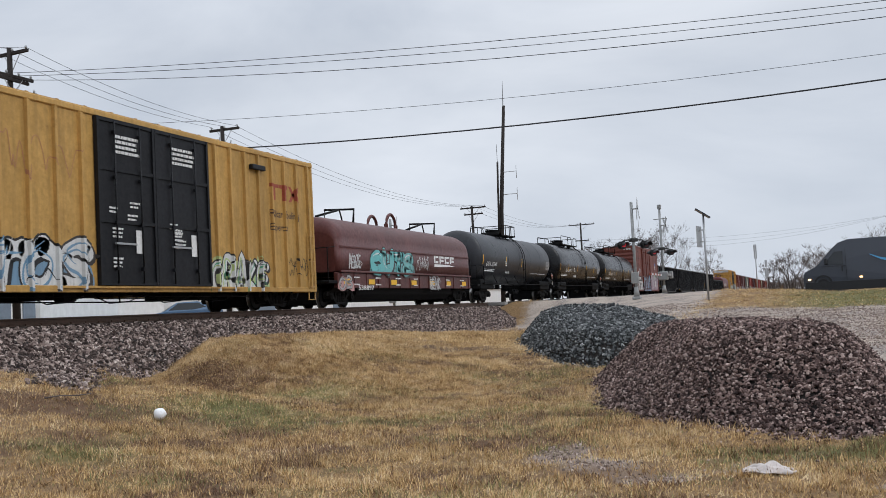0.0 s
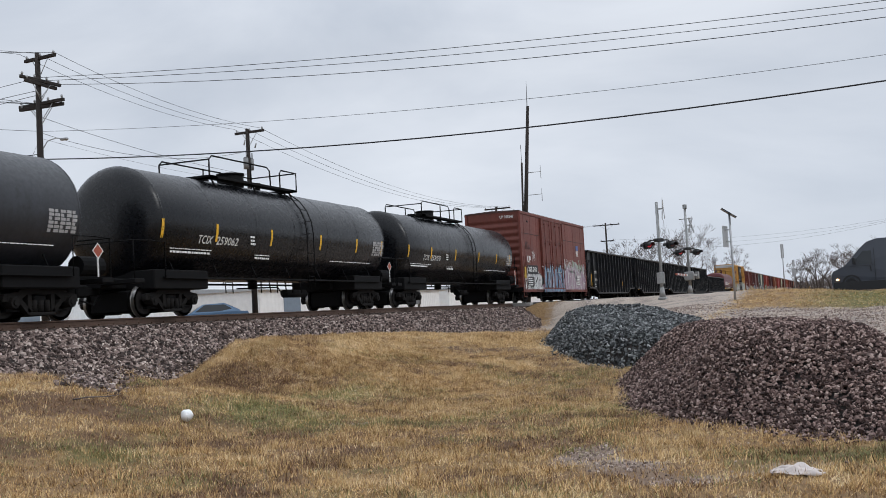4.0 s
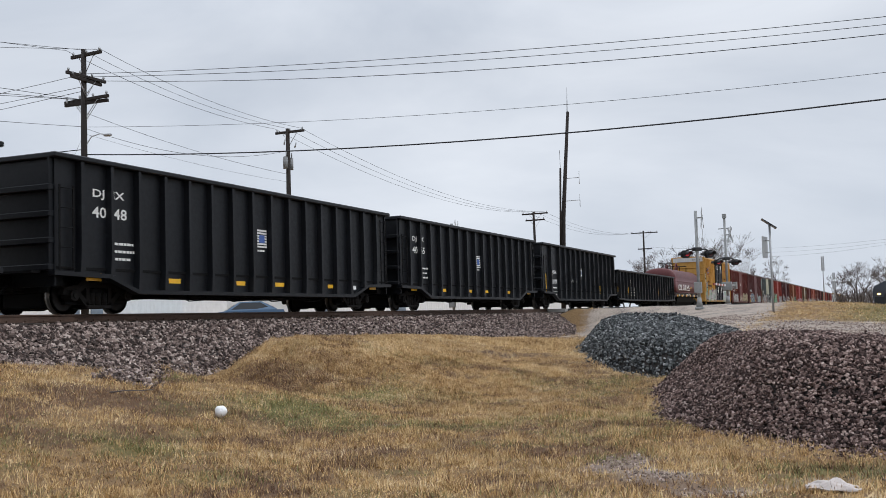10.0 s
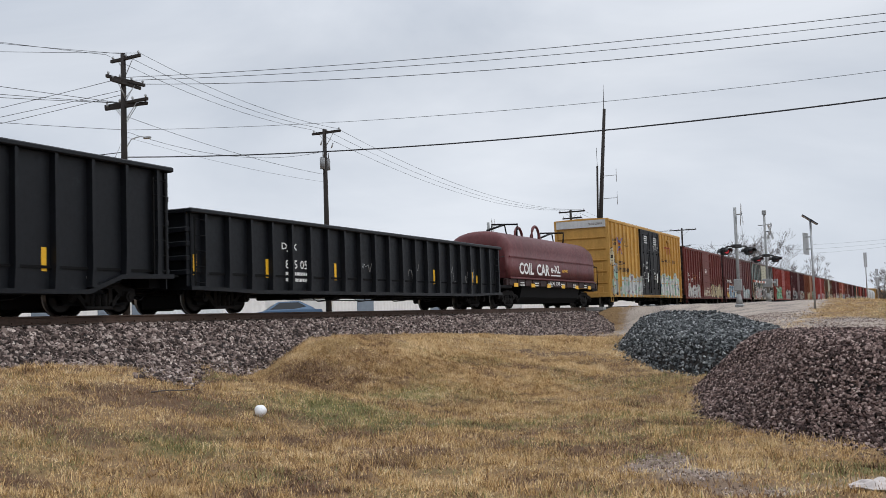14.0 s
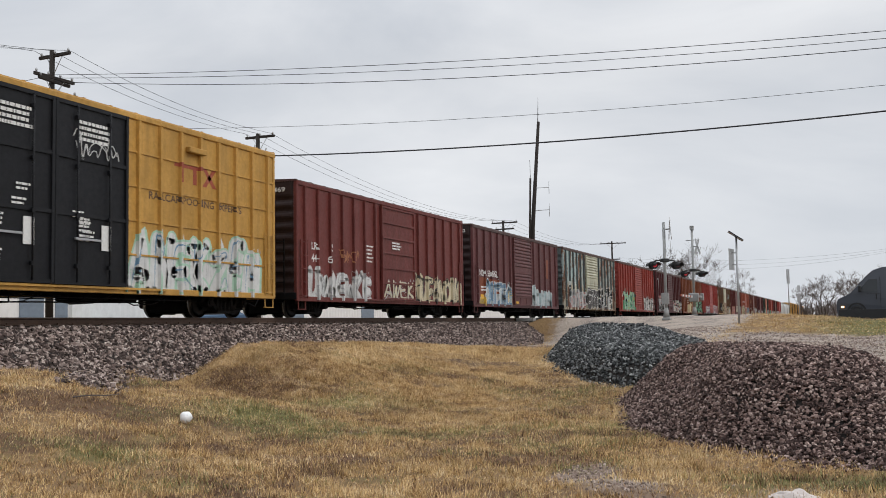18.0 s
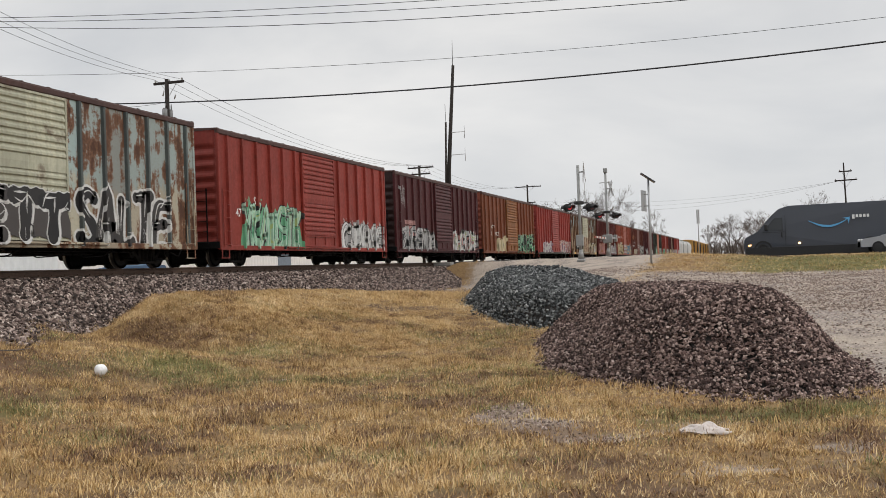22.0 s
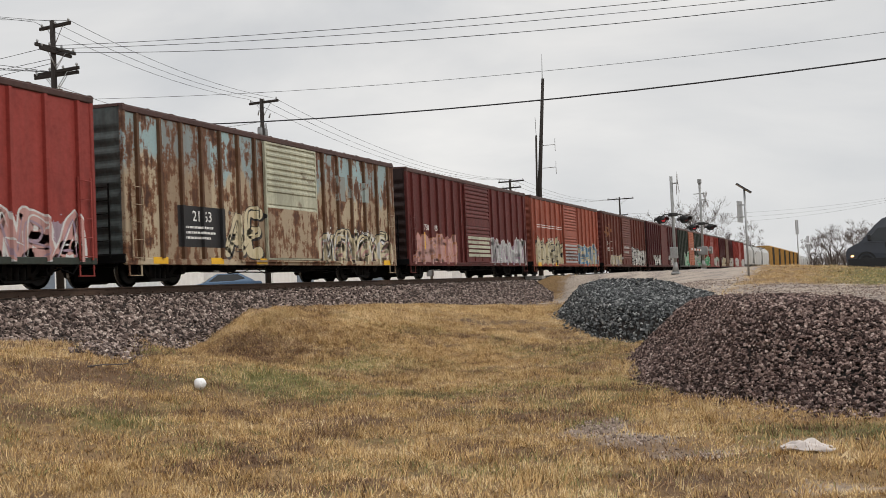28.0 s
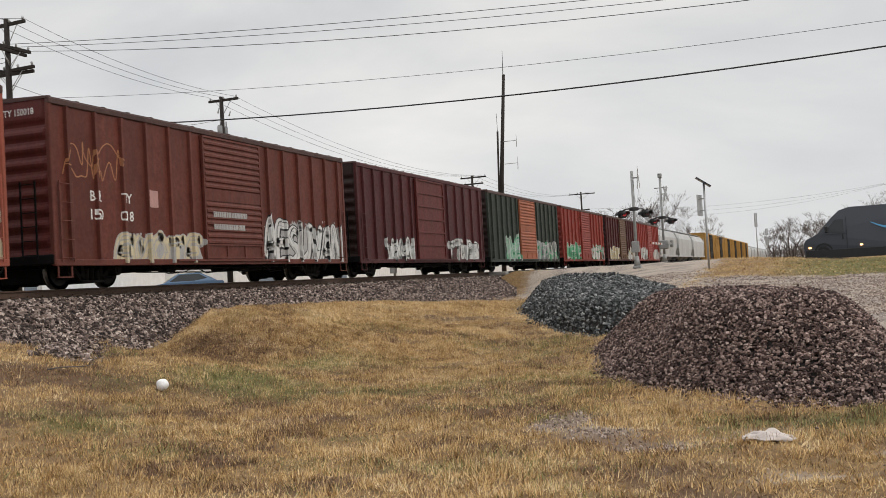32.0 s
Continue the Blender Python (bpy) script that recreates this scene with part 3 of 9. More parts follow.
# letter-like strokes for spray paint, in a unit box
GLYPHS = {
    "C": [[(0.9, 0.8), (0.55, 1.0), (0.12, 0.75), (0.1, 0.3), (0.5, 0.0), (0.9, 0.2)]],
    "U": [[(0.1, 1.0), (0.12, 0.3), (0.5, 0.0), (0.88, 0.3), (0.9, 1.0)]],
    "T": [[(0.0, 0.92), (1.0, 0.98)], [(0.5, 0.95), (0.48, 0.0)]],
    "S": [[(0.9, 0.85), (0.5, 1.0), (0.12, 0.78), (0.35, 0.52), (0.75, 0.42), (0.9, 0.2), (0.5, 0.0), (0.08, 0.12)]],
    "A": [[(0.05, 0.0), (0.45, 1.0), (0.6, 1.0), (0.95, 0.0)], [(0.25, 0.35), (0.75, 0.35)]],
    "L": [[(0.15, 1.0), (0.15, 0.02), (0.9, 0.06)]],
    "E": [[(0.9, 1.0), (0.15, 0.95), (0.15, 0.05), (0.9, 0.0)], [(0.15, 0.5), (0.75, 0.52)]],
    "K": [[(0.15, 1.0), (0.15, 0.0)], [(0.85, 1.0), (0.2, 0.45), (0.9, 0.0)]],
    "R": [[(0.15, 0.0), (0.15, 1.0), (0.8, 0.9), (0.75, 0.55), (0.2, 0.5)], [(0.35, 0.5), (0.95, 0.0)]],
    "M": [[(0.05, 0.0), (0.15, 1.0), (0.5, 0.35), (0.85, 1.0), (0.95, 0.0)]],
    "N": [[(0.1, 0.0), (0.12, 1.0), (0.85, 0.05), (0.9, 1.0)]],
    "O": [[(0.5, 1.0), (0.1, 0.7), (0.12, 0.25), (0.5, 0.0), (0.9, 0.28), (0.88, 0.72), (0.52, 1.0)]],
    "B": [[(0.12, 0.0), (0.14, 1.0), (0.75, 0.85), (0.6, 0.55), (0.2, 0.52), (0.85, 0.4), (0.8, 0.1), (0.12, 0.0)]],
    "W": [[(0.0, 1.0), (0.25, 0.0), (0.5, 0.65), (0.75, 0.0), (1.0, 1.0)]],
    "Z": [[(0.05, 0.95), (0.95, 1.0), (0.08, 0.02), (0.95, 0.06)]],
    "V": [[(0.05, 1.0), (0.5, 0.0), (0.95, 1.0)]],
    "X": [[(0.05, 1.0), (0.95, 0.0)], [(0.95, 1.0), (0.05, 0.0)]],
    "Y": [[(0.05, 1.0), (0.5, 0.5), (0.95, 1.0)], [(0.5, 0.5), (0.5, 0.0)]],
}


def curve_through(pts, step):
    """Catmull-Rom points at about equal steps."""
    p = [Vector((*q, 0)) for q in pts]
    p = [p[0] * 2 - p[1]] + p + [p[-1] * 2 - p[-2]]
    out = []
    for i in range(1, len(p) - 2):
        n = max(2, int((p[i + 1] - p[i]).length / step))
        for k in range(n):
            t = k / n
            a, b, c, d = p[i - 1], p[i], p[i + 1], p[i + 2]
            out.append(0.5 * ((2 * b) + (c - a) * t + (2 * a - 5 * b + 4 * c - d) * t * t + (3 * b - a - 3 * c + d) * t ** 3))
    out.append(p[-2])
    return out


SILL = 0.58


def ribbon(g, line, width, lift, mi, taper=0.0, swell=0.0):
    """A flat stroke on the side of a car, as wide as the spray can made it."""
    left, right = [], []
    last = max(1, len(line) - 1)
    for i, q in enumerate(line):
        d = (line[min(i + 1, last)] - line[max(i - 1, 0)]).normalized() if len(line) > 1 else Vector((1, 0, 0))
        s = Vector((-d.y, d.x, 0))
        w = width * (1 - taper * abs(2 * i / last - 1)) * (1 + swell * math.sin(7.0 * i / last + 9 * q.x))
        left.append(q + s * w / 2)
        right.append(q - s * w / 2)
    n = len(line)
    v = [(lift, q.x, max(q.y, SILL)) for q in left + right]
    g.add(v, [(i, i + 1, n + i + 1, n + i) for i in range(n - 1)], mi)
    for q, w in ((line[0], width * (1 - taper)), (line[-1], width * (1 - taper))):
        ring = [(lift, q.x + w / 2 * math.cos(a), max(q.y + w / 2 * math.sin(a), SILL)) for a in (k * math.pi / 5 for k in range(10))]
        g.add(ring, [tuple(range(10))], mi)


def blot(g, y, z, ry, rz, lift, mi, rnd, n=14):
    """A ragged patch."""
    ring = []
    for k in range(n):
        a = 2 * math.pi * k / n
        q = rnd.uniform(0.7, 1.15)
        ring.append((lift, y + ry * q * math.cos(a), max(z + rz * q * math.sin(a), SILL)))
    g.add(ring, [tuple(range(n))], mi)


def spray(parent, y0, y1, z0, z1, word, fill, line, surf, seed=0, back=None, accent=None, fat=0.2, lean=0.1, label="", edge=0.07, drips=0):
    """A piece of spray paint: ragged cloud behind, block letters with outline, shadow, fades and runs."""
    rnd = random.Random(seed)
    h, w = z1 - z0, (y1 - y0) / len(word)
    if fat > 0.09:
        fat = max(fat, 0.36 * w)
    g = Geo()
    if back:
        n = int((y1 - y0 + 0.2) / 0.05) + 1
        ph = [rnd.uniform(0, 6.28) for _ in range(4)]
        rows = [[], []]
        spike = 0.0
        for k in range(n + 1):
            y = y0 - 0.1 + (y1 - y0 + 0.2) * k / n
            wob = 0.5 * math.sin(2.3 * y + ph[0]) + 0.35 * math.sin(5.9 * y + ph[1]) + 0.25 * math.sin(13.0 * y + ph[2])
            spike = rnd.uniform(0.05, 0.22) if rnd.random() < 0.12 else spike * 0.6
            tip = min(1.0, 0.25 + 2.2 * min(k, n - k) * 0.05)
            top = z0 + h * tip * (0.88 + 0.13 * wob + spike + rnd.uniform(-0.05, 0.05))
            low = max(SILL, z0 - 0.06 + 0.05 * math.sin(7 * y + ph[3]))
            for r, z in zip(rows, (low, max(top, low + 0.05))):
                r.append((0.003, y, z))
        m = n + 1
        g.add(rows[0] + rows[1], [(k, k + 1, m + k + 1, m + k) for k in range(n)])
    else:
        ribbon(g, curve_through([(y0, z0 + 0.05 * h), ((y0 + y1) / 2, z0), (y1, z0 + 0.08 * h)], 0.06), 0.03, 0.004, 0, 0.6)
    # overspray specks round the piece
    for k in range(int((y1 - y0) * 5)):
        blot(g, rnd.uniform(y0, y1), z0 + h * rnd.choice((rnd.uniform(0.85, 1.12), rnd.uniform(-0.05, 0.3))), rnd.uniform(0.015, 0.06), rnd.uniform(0.015, 0.07), 0.0035, 0, rnd, 7)
    piece = part("graffiti", wrapped(g, surf), back or line, parent, label)
    mats = [fill, line, accent or line, back or fill]
    for i, ch in enumerate(word):
        g = Geo()
        ox, sz = y0 + i * w + rnd.uniform(-0.06, 0.06) * w, rnd.uniform(0.84, 1.10)
        up = z0 + rnd.uniform(-0.05, 0.06) * h
        tilt = lean + rnd.uniform(-0.1, 0.1)
        e = 0.00025 * i
        for st in GLYPHS[ch]:
            pts = []
            for a, b in st:
                b2 = b * sz
                pts.append((ox + (a * 0.92 + 0.04 + tilt * (b2 - 0.5) + rnd.uniform(-0.06, 0.06)) * w, up + (b2 + rnd.uniform(-0.04, 0.04)) * h * 0.92))
            ln = curve_through(pts, 0.07)
            if fat > 0.09:
                ribbon(g, [q + Vector((0.07, -0.06, 0)) for q in ln], fat + edge, 0.004 + e, 1, 0, 0.12)
            ribbon(g, ln, fat + 2 * edge, 0.0048 + e, 1, 0, 0.12)
            if fat > 0.02:
                ribbon(g, ln, fat, 0.0066 + e, 0, 0, 0.14)
            if fat > 0.09:
                # a fade along one edge of the stroke and a bright cut along the other
                ribbon(g, [q + Vector((-0.24 * fat, -0.2 * fat, 0)) for q in ln], fat * 0.22, 0.0078 + e, 3, 0.7)
                k = max(2, len(ln) // 2)
                ribbon(g, [q + Vector((0.03, 0.2 * fat, 0)) for q in ln[:k]], fat * 0.16, 0.0084 + e, 2, 0.8)
            for k in range(rnd.choice((0, 1, 1, 2)) + drips):
                q = ln[rnd.randrange(len(ln))]
                ribbon(g, [Vector((q.x, q.y, 0)), Vector((q.x + 0.006, q.y - rnd.uniform(0.15, 0.5) * h, 0))], rnd.uniform(0.012, 0.026), 0.0092 + e, rnd.choice((0, 0, 1)), 0.3)
        # serifs, bits and loose strokes thrown across the letter
        for k in range(max(2, int(w * 3.0))):
            y, z = rnd.uniform(ox, ox + w * 0.8), rnd.uniform(z0, z1 - 0.15 * h)
            pts = [(y, z), (y + rnd.uniform(-0.1, 0.3), z + rnd.uniform(-0.25, 0.4) * h), (y + rnd.uniform(0.0, 0.5), z + rnd.uniform(-0.2, 0.5) * h)]
            pts = [(a, min(z1 + 0.1, max(z0 - 0.05, b))) for a, b in pts]
            ribbon(g, curve_through(pts, 0.08), rnd.choice((0.02, 0.03, 0.045)), 0.0100 + 0.0002 * k, rnd.choice((1, 1, 2, 0)), 0.7)
        part("painted_letter", wrapped(g, surf), mats, piece)
    return piece


def scrawl(parent, y0, y1, z0, z1, mat, surf, seed=0, n=3, width=0.025, label=""):
    """A thin tag written in one go."""
    rnd = random.Random(seed)
    g = Geo()
    for k in range(n):
        pts, y = [], y0 + (y1 - y0) * 0.05 * k
        while y < y1:
            pts.append((y, rnd.uniform(z0, z1)))
            y += rnd.uniform(-0.02, 0.16) * (z1 - z0) + 0.05
        if len(pts) > 2:
            ribbon(g, curve_through(pts, 0.05), width, 0.009 + 0.0006 * k, 0)
    return part("graffiti", wrapped(g, surf), mat, parent, label)


TRACK_X = -17.93


# ---------------------------------------------------------------- ground, track bed and road
def polar(az, r):
    """A place from its bearing to the left of the track's direction and its distance from the eye."""
    return -math.sin(radians(az)) * r, math.cos(radians(az)) * r


def lump(x, y, cx, cy, rx, ry):
    return np.exp(-(((x - cx) / rx) ** 2 + ((y - cy) / ry) ** 2))


def step(v, a, b):
    t = np.clip((v - a) / (b - a), 0, 1)
    return t * t * (3 - 2 * t)


def ripple(x, y):
    """Small uneven hummocks."""
    return 0.035 * np.sin(1.3 * x + 0.7 * y) * np.sin(0.9 * y - 0.4 * x + 1.0) + 0.02 * np.sin(3.1 * x - 1.7 * y) * np.sin(2.3 * y + 0.8 * x) + 0.012 * np.sin(6.1 * x + 2.2 * y) * np.sin(5.3 * y - 1.9 * x)


BANK_Y = [5, 12, 14.5, 16.3, 17.2, 19.2, 22, 26.6, 33.7, 42, 48, 54]
BANK_Z = [-0.95, -0.92, -1.1, -1.5, -1.45, -0.74, -0.74, -0.86, -1.2, -1.6, -1.5, -0.06]


def ground_z(x, y):
    base = np.interp(y, [0, 18, 52, 68, 90, 200], [-1.92, -1.9, -0.06, -0.06, -0.4, -0.4])
    base = base - 0.36 * step(x, -4, 2) * step(y, 25, 52)
    sheared = y - 1.5 * np.clip(-12.2 - x, 0, 3) * step(y, 16.0, 18.5)
    bank = (np.interp(sheared, BANK_Y, BANK_Z) - base) * np.exp(-((x + 12.2) / np.where(x < -12.2, 6.0, 3.4)) ** 2) * (y < 54)
    near = step(y, 70, 50) * step(x, -25, -14) * step(x, 40, 20)
    h = base + bank + ripple(x, y) * near
    far_side = step(x, -15, -17)
    return h * (1 - far_side) - 0.55 * far_side


def value_noise(x, y, seed):
    """Smooth noise from 0 to 1 on a one metre lattice."""
    xi, yi = np.floor(x), np.floor(y)
    u, v = x - xi, y - yi
    u, v = u * u * (3 - 2 * u), v * v * (3 - 2 * v)

    def at(i, j):
        h = np.sin(i * 127.1 + j * 311.7 + seed * 74.7) * 43758.5453
        return h - np.floor(h)

    return (at(xi, yi) * (1 - u) + at(xi + 1, yi) * u) * (1 - v) + (at(xi, yi + 1) * (1 - u) + at(xi + 1, yi + 1) * u) * v


def patchy(x, y, size, seed):
    """Blotches of about that size, 0 to 1."""
    a, b = x / size, y / size
    return (value_noise(a, b, seed) + 0.5 * value_noise(2.1 * a, 2.1 * b, seed + 1) + 0.3 * value_noise(4.3 * a, 4.3 * b, seed + 2)) / 1.8


def patches(x, y, spots):
    return sum(k * lump(x, y, cx, cy, rx, ry) for cx, cy, rx, ry, k in spots)


def spill_at(x, y):
    """A tongue of ballast that has run down into the grass."""
    ax, ay, bx, by = -14.2, 17.6, -10.7, 12.7
    t = np.clip(((x - ax) * (bx - ax) + (y - ay) * (by - ay)) / ((bx - ax) ** 2 + (by - ay) ** 2), 0, 1)
    d = np.hypot(x - ax - t * (bx - ax), y - ay - t * (by - ay))
    return step(d + 0.5 * (patchy(x, y, 0.5, 31) - 0.5), 1.5 - 0.95 * t, 0.75 - 0.6 * t)


def gravel_at(x, y):
    g = 0.9 * step(y, 29, 36) * step(y, 57, 54) * step(x, -2.6, -5.6) * step(x, -16, -12.5)
    g = np.maximum(g, 0.85 * step(x, -5.5, -2.5) * step(y, 20, 23) * step(y, 41.5, 36.5))
    g = np.maximum(g, step(x, 0.6, 1.6) * step(y, 11.5, 14) * step(y, 38, 33))
    g = np.maximum(g, 0.95 * patches(x, y, ((-2.55, 10.7, 0.35, 0.7, 1), (-2.0, 9.8, 0.35, 0.4, 0.9), (-1.45, 9.25, 0.4, 0.25, 0.8), (-6.67, 13.5, 0.4, 0.45, 0.6), (0.5, 8.3, 0.7, 0.5, 0.4))))
    # trodden ground before the heap
    g = np.maximum(g, (0.10 + 0.26 * step(patchy(x, y, 0.7, 5), 0.5, 0.68)) * step(x, -2.2, -0.2) * step(y, 13.0, 11.4) * step(y, 6.0, 7.5))
    return np.clip(g, 0, 1)


def green_at(x, y):
    g = patches(x, y, ((-8.7, 16.8, 0.9, 0.7, 1.0), (-8.4, 13.7, 0.9, 0.9, 1.0), (-7.4, 12.9, 0.8, 0.7, 0.7), (-6.3, 13.4, 0.8, 0.6, 0.7), (-5.5, 13.7, 0.6, 0.6, 0.5), (-7.7, 9.5, 0.6, 0.5, 0.7), (0.7, 11.4, 0.6, 0.5, 0.9), (0.2, 11.0, 0.8, 0.4, 0.6), (-0.3, 10.8, 0.7, 0.4, 0.5), (-5.0, 20.7, 0.6, 1.4, 0.6), (-3.0, 8.3, 1.2, 0.4, 0.5), (-6.2, 8.5, 0.7, 0.4, 0.5), (-3.4, 15.5, 0.8, 2.2, 0.4), (-8.2, 17.8, 0.8, 0.5, 0.6)))
    g = g + step(y, 36, 40) * step(y, 55, 50) * step(x, -3, 1.5)
    g = g + 0.35 * step(patchy(x, y, 0.9, 11), 0.56, 0.72) * (y < 26)
    return np.clip(g, 0, 1)


def brown_at(x, y):
    g = 0.8 * step(patchy(x, y, 0.9, 21), 0.54, 0.70) * (y < 27) + 0.45 * step(patchy(x, y, 0.35, 25), 0.60, 0.75) * (y < 22)
    g = g + patches(x, y, ((-11.3, 17.9, 1.0, 0.4, 1.0), (-10.2, 17.7, 1.1, 0.45, 1.0), (-10.1, 16.8, 0.8, 0.4, 0.9), (-10.2, 18.7, 0.9, 0.4, 0.7), (-11.4, 16.6, 0.6, 0.6, 0.9), (-7.4, 16.4, 0.5, 0.5, 1.0), (-7.3, 17.1, 0.5, 0.35, 0.9), (-9.3, 11.3, 0.8, 0.5, 0.9), (-8.5, 10.1, 0.5, 0.35, 0.7), (-10.0, 11.2, 0.6, 0.6, 1.0), (-9.3, 12.1, 0.8, 0.5, 0.9), (-11.0, 13.9, 0.5, 0.8, 0.9), (-5.3, 21.6, 0.5, 1.0, 0.6), (-8.7, 24.8, 0.9, 0.9, 0.7)))
    g = g + patches(x, y, ((-3.1, 11.5, 0.5, 0.5, 1.0), (-5.5, 10.9, 0.7, 0.3, 0.7), (-6.9, 21.0, 1.2, 0.5, 0.5), (-8.0, 21.3, 0.8, 0.4, 0.5), (-4.5, 17.6, 0.3, 0.3, 0.5), (-1.1, 8.2, 0.7, 0.3, 0.7), (-1.4, 9.1, 0.6, 0.3, 0.6), (-9.1, 8.9, 0.5, 0.4, 0.7), (-6.9, 12.4, 0.45, 0.5, 0.8)))
    return np.clip(g, 0, 1)


def wet_at(x, y):
    return np.clip(patches(x, y, ((-2.6, 10.9, 0.75, 1.0, 0.75), (-1.8, 9.6, 0.9, 0.5, 0.75), (-3.2, 11.7, 0.5, 0.4, 0.5))) + 0.35 * lump(x, y, 0.4, 8.15, 0.5, 0.4) + 0.4 * lump(x, y, 0.8, 9.5, 0.4, 0.2) + 0.5 * lump(x, y, -1.6, 9.35, 0.4, 0.2) + 0.8 * lump(x, y, 0.7, 10.7, 0.4, 0.12), 0, 1)


def ground_sheet():
    fx = np.concatenate([[-3000, -1200, -500, -200, -90, -60, -45, -35, -28, -22, -19], np.arange(-18, 6, 0.2), [6.5, 7, 8, 10, 13, 17, 22, 30, 45, 70, 130, 300, 900, 3000]])
    fy = np.concatenate([[-3000, -900, -300, -100, -40, -20, -10, -5, 0, 2, 4], np.arange(5, 36, 0.2), np.arange(36, 70, 0.5), [72, 76, 82, 90, 110, 150, 220, 350, 600, 1200, 3000]])
    X, Y = np.meshgrid(fx, fy)
    Z = ground_z(X, Y)
    nx, ny = len(fx), len(fy)
    idx = np.arange(nx * ny).reshape(ny, nx)
    F = np.stack([idx[:-1, :-1], idx[:-1, 1:], idx[1:, 1:], idx[1:, :-1]], -1).reshape(-1, 4)
    me = big_mesh("ground", np.stack([X, Y, Z], -1).reshape(-1, 3), F, ["ground"], True)
    for name, fn in (("gravel", gravel_at), ("green", green_at), ("wet", wet_at), ("brown", brown_at)):
        at = me.attributes.new(name, "FLOAT", "POINT")
        at.data.foreach_set("value", fn(X, Y).astype(np.float32).ravel())
    return tagged(new("ground", me), "dry straw-coloured grass, bare soil and gravel", "ground", "", "structure")


ground_sheet()

# track bed: a flat crown with sloping shoulders
CROWN = [(-13.2, -2.15), (-15.95, -0.43), (-16.25, -0.34), (-16.6, -0.26), (-19.35, -0.21), (-19.65, -0.30), (-21.5, -1.2), (-21.5, -2.3), (-13.2, -2.3)]
bed = Geo()
for ya, yb in ((-150, 55.5), (64.5, 1200)):
    n = max(1, int((min(yb, 90) - max(ya, 0)) / 2))
    cuts = sorted({ya, yb, *[max(ya, 0) + 2 * k for k in range(n)]})
    bed.loft([[(x, y, z) for x, z in CROWN] for y in cuts])
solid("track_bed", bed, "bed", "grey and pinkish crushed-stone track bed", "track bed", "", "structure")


def rail_profile(c):
    return [(c - 0.065, -0.175), (c - 0.065, -0.163), (c - 0.012, -0.145), (c - 0.009, -0.045), (c - 0.035, -0.035), (c - 0.036, -0.006), (c - 0.028, 0.0), (c + 0.028, 0.0), (c + 0.036, -0.006), (c + 0.035, -0.035), (c + 0.009, -0.045), (c + 0.012, -0.145), (c + 0.065, -0.163), (c + 0.065, -0.175)]


track = thing("railway_track", pose(0, 0, 0), "single line of rusty steel rails on timber sleepers", "track", "", "structure")
for c in (TRACK_X + 0.75, TRACK_X - 0.75):
    rail = part("rail", Geo().prism(rail_profile(c), -150, 1200), "rail", track)
    part("rail_head", Geo().box(c - 0.03, c + 0.03, -150, 1200, 0.0005, 0.002), "rail_top", rail)
sleeper = Geo().box(-1.3, 1.3, -0.11, 0.11, -0.20, -0.03, 0, 0.015).mesh("sleeper", ["tie"])
plate = Geo().box(-0.17, 0.17, -0.09, 0.09, -0.03, -0.012).box(-0.11, -0.08, -0.05, -0.02, -0.01, 0.03).box(0.08, 0.11, 0.02, 0.05, -0.01, 0.03).mesh("tie_plate", ["rail"])
for k in range(100):
    y = 4 + 0.52 * k
    s = part("sleeper", sleeper, None, track, "", pose(TRACK_X, y, -0.155, 0, 0, random.uniform(-1, 1)))
    part("tie_plate", plate, None, s, "", pose(0.75, 0, 0.0))

# the road over the crossing
road = Geo()
road.loft([[(x, y, z - 0.35), (x, y, z)] + [(x, 65 + 55 - y, z), (x, 65 + 55 - y, z - 0.35)] for x, z in ((-15.9, -0.012), (-4.5, -0.03), (-2.0, -0.15), (0.5, -0.31), (2.5, -0.40), (80, -0.40)) for y in (55,)])
road.box(-90, -19.7, 55, 65, -0.35, -0.012)
solid("road", road, "asphalt", "worn grey asphalt road over the railway", "road", "", "structure")
crossing = thing("level_crossing", pose(TRACK_X, 60, 0), "timber and concrete crossing panels between the rails", "crossing", "", "structure")
for x0, x1 in ((-1.85, -0.84), (-0.66, 0.66), (0.84, 1.85)):
    for k in range(4):
        part("panel", Geo().box(x0, x1, -5 + 2.5 * k, -2.53 + 2.5 * k, -0.2, -0.012, 0, 0.01), "concrete", crossing)

# ---------------------------------------------------------------- stones
RNG = np.random.default_rng(7)


CHIP_V = np.array([(-1, -1, -1), (1, -1, -1), (1, 1, -1), (-1, 1, -1), (-0.75, -0.75, 1), (0.75, -0.75, 1), (0.75, 0.75, 1), (-0.75, 0.75, 1)], float) * 0.62
CHIP_F = np.array([(3, 2, 1, 0), (4, 5, 6, 7), (0, 1, 5, 4), (1, 2, 6, 5), (2, 3, 7, 6), (3, 0, 4, 7)])


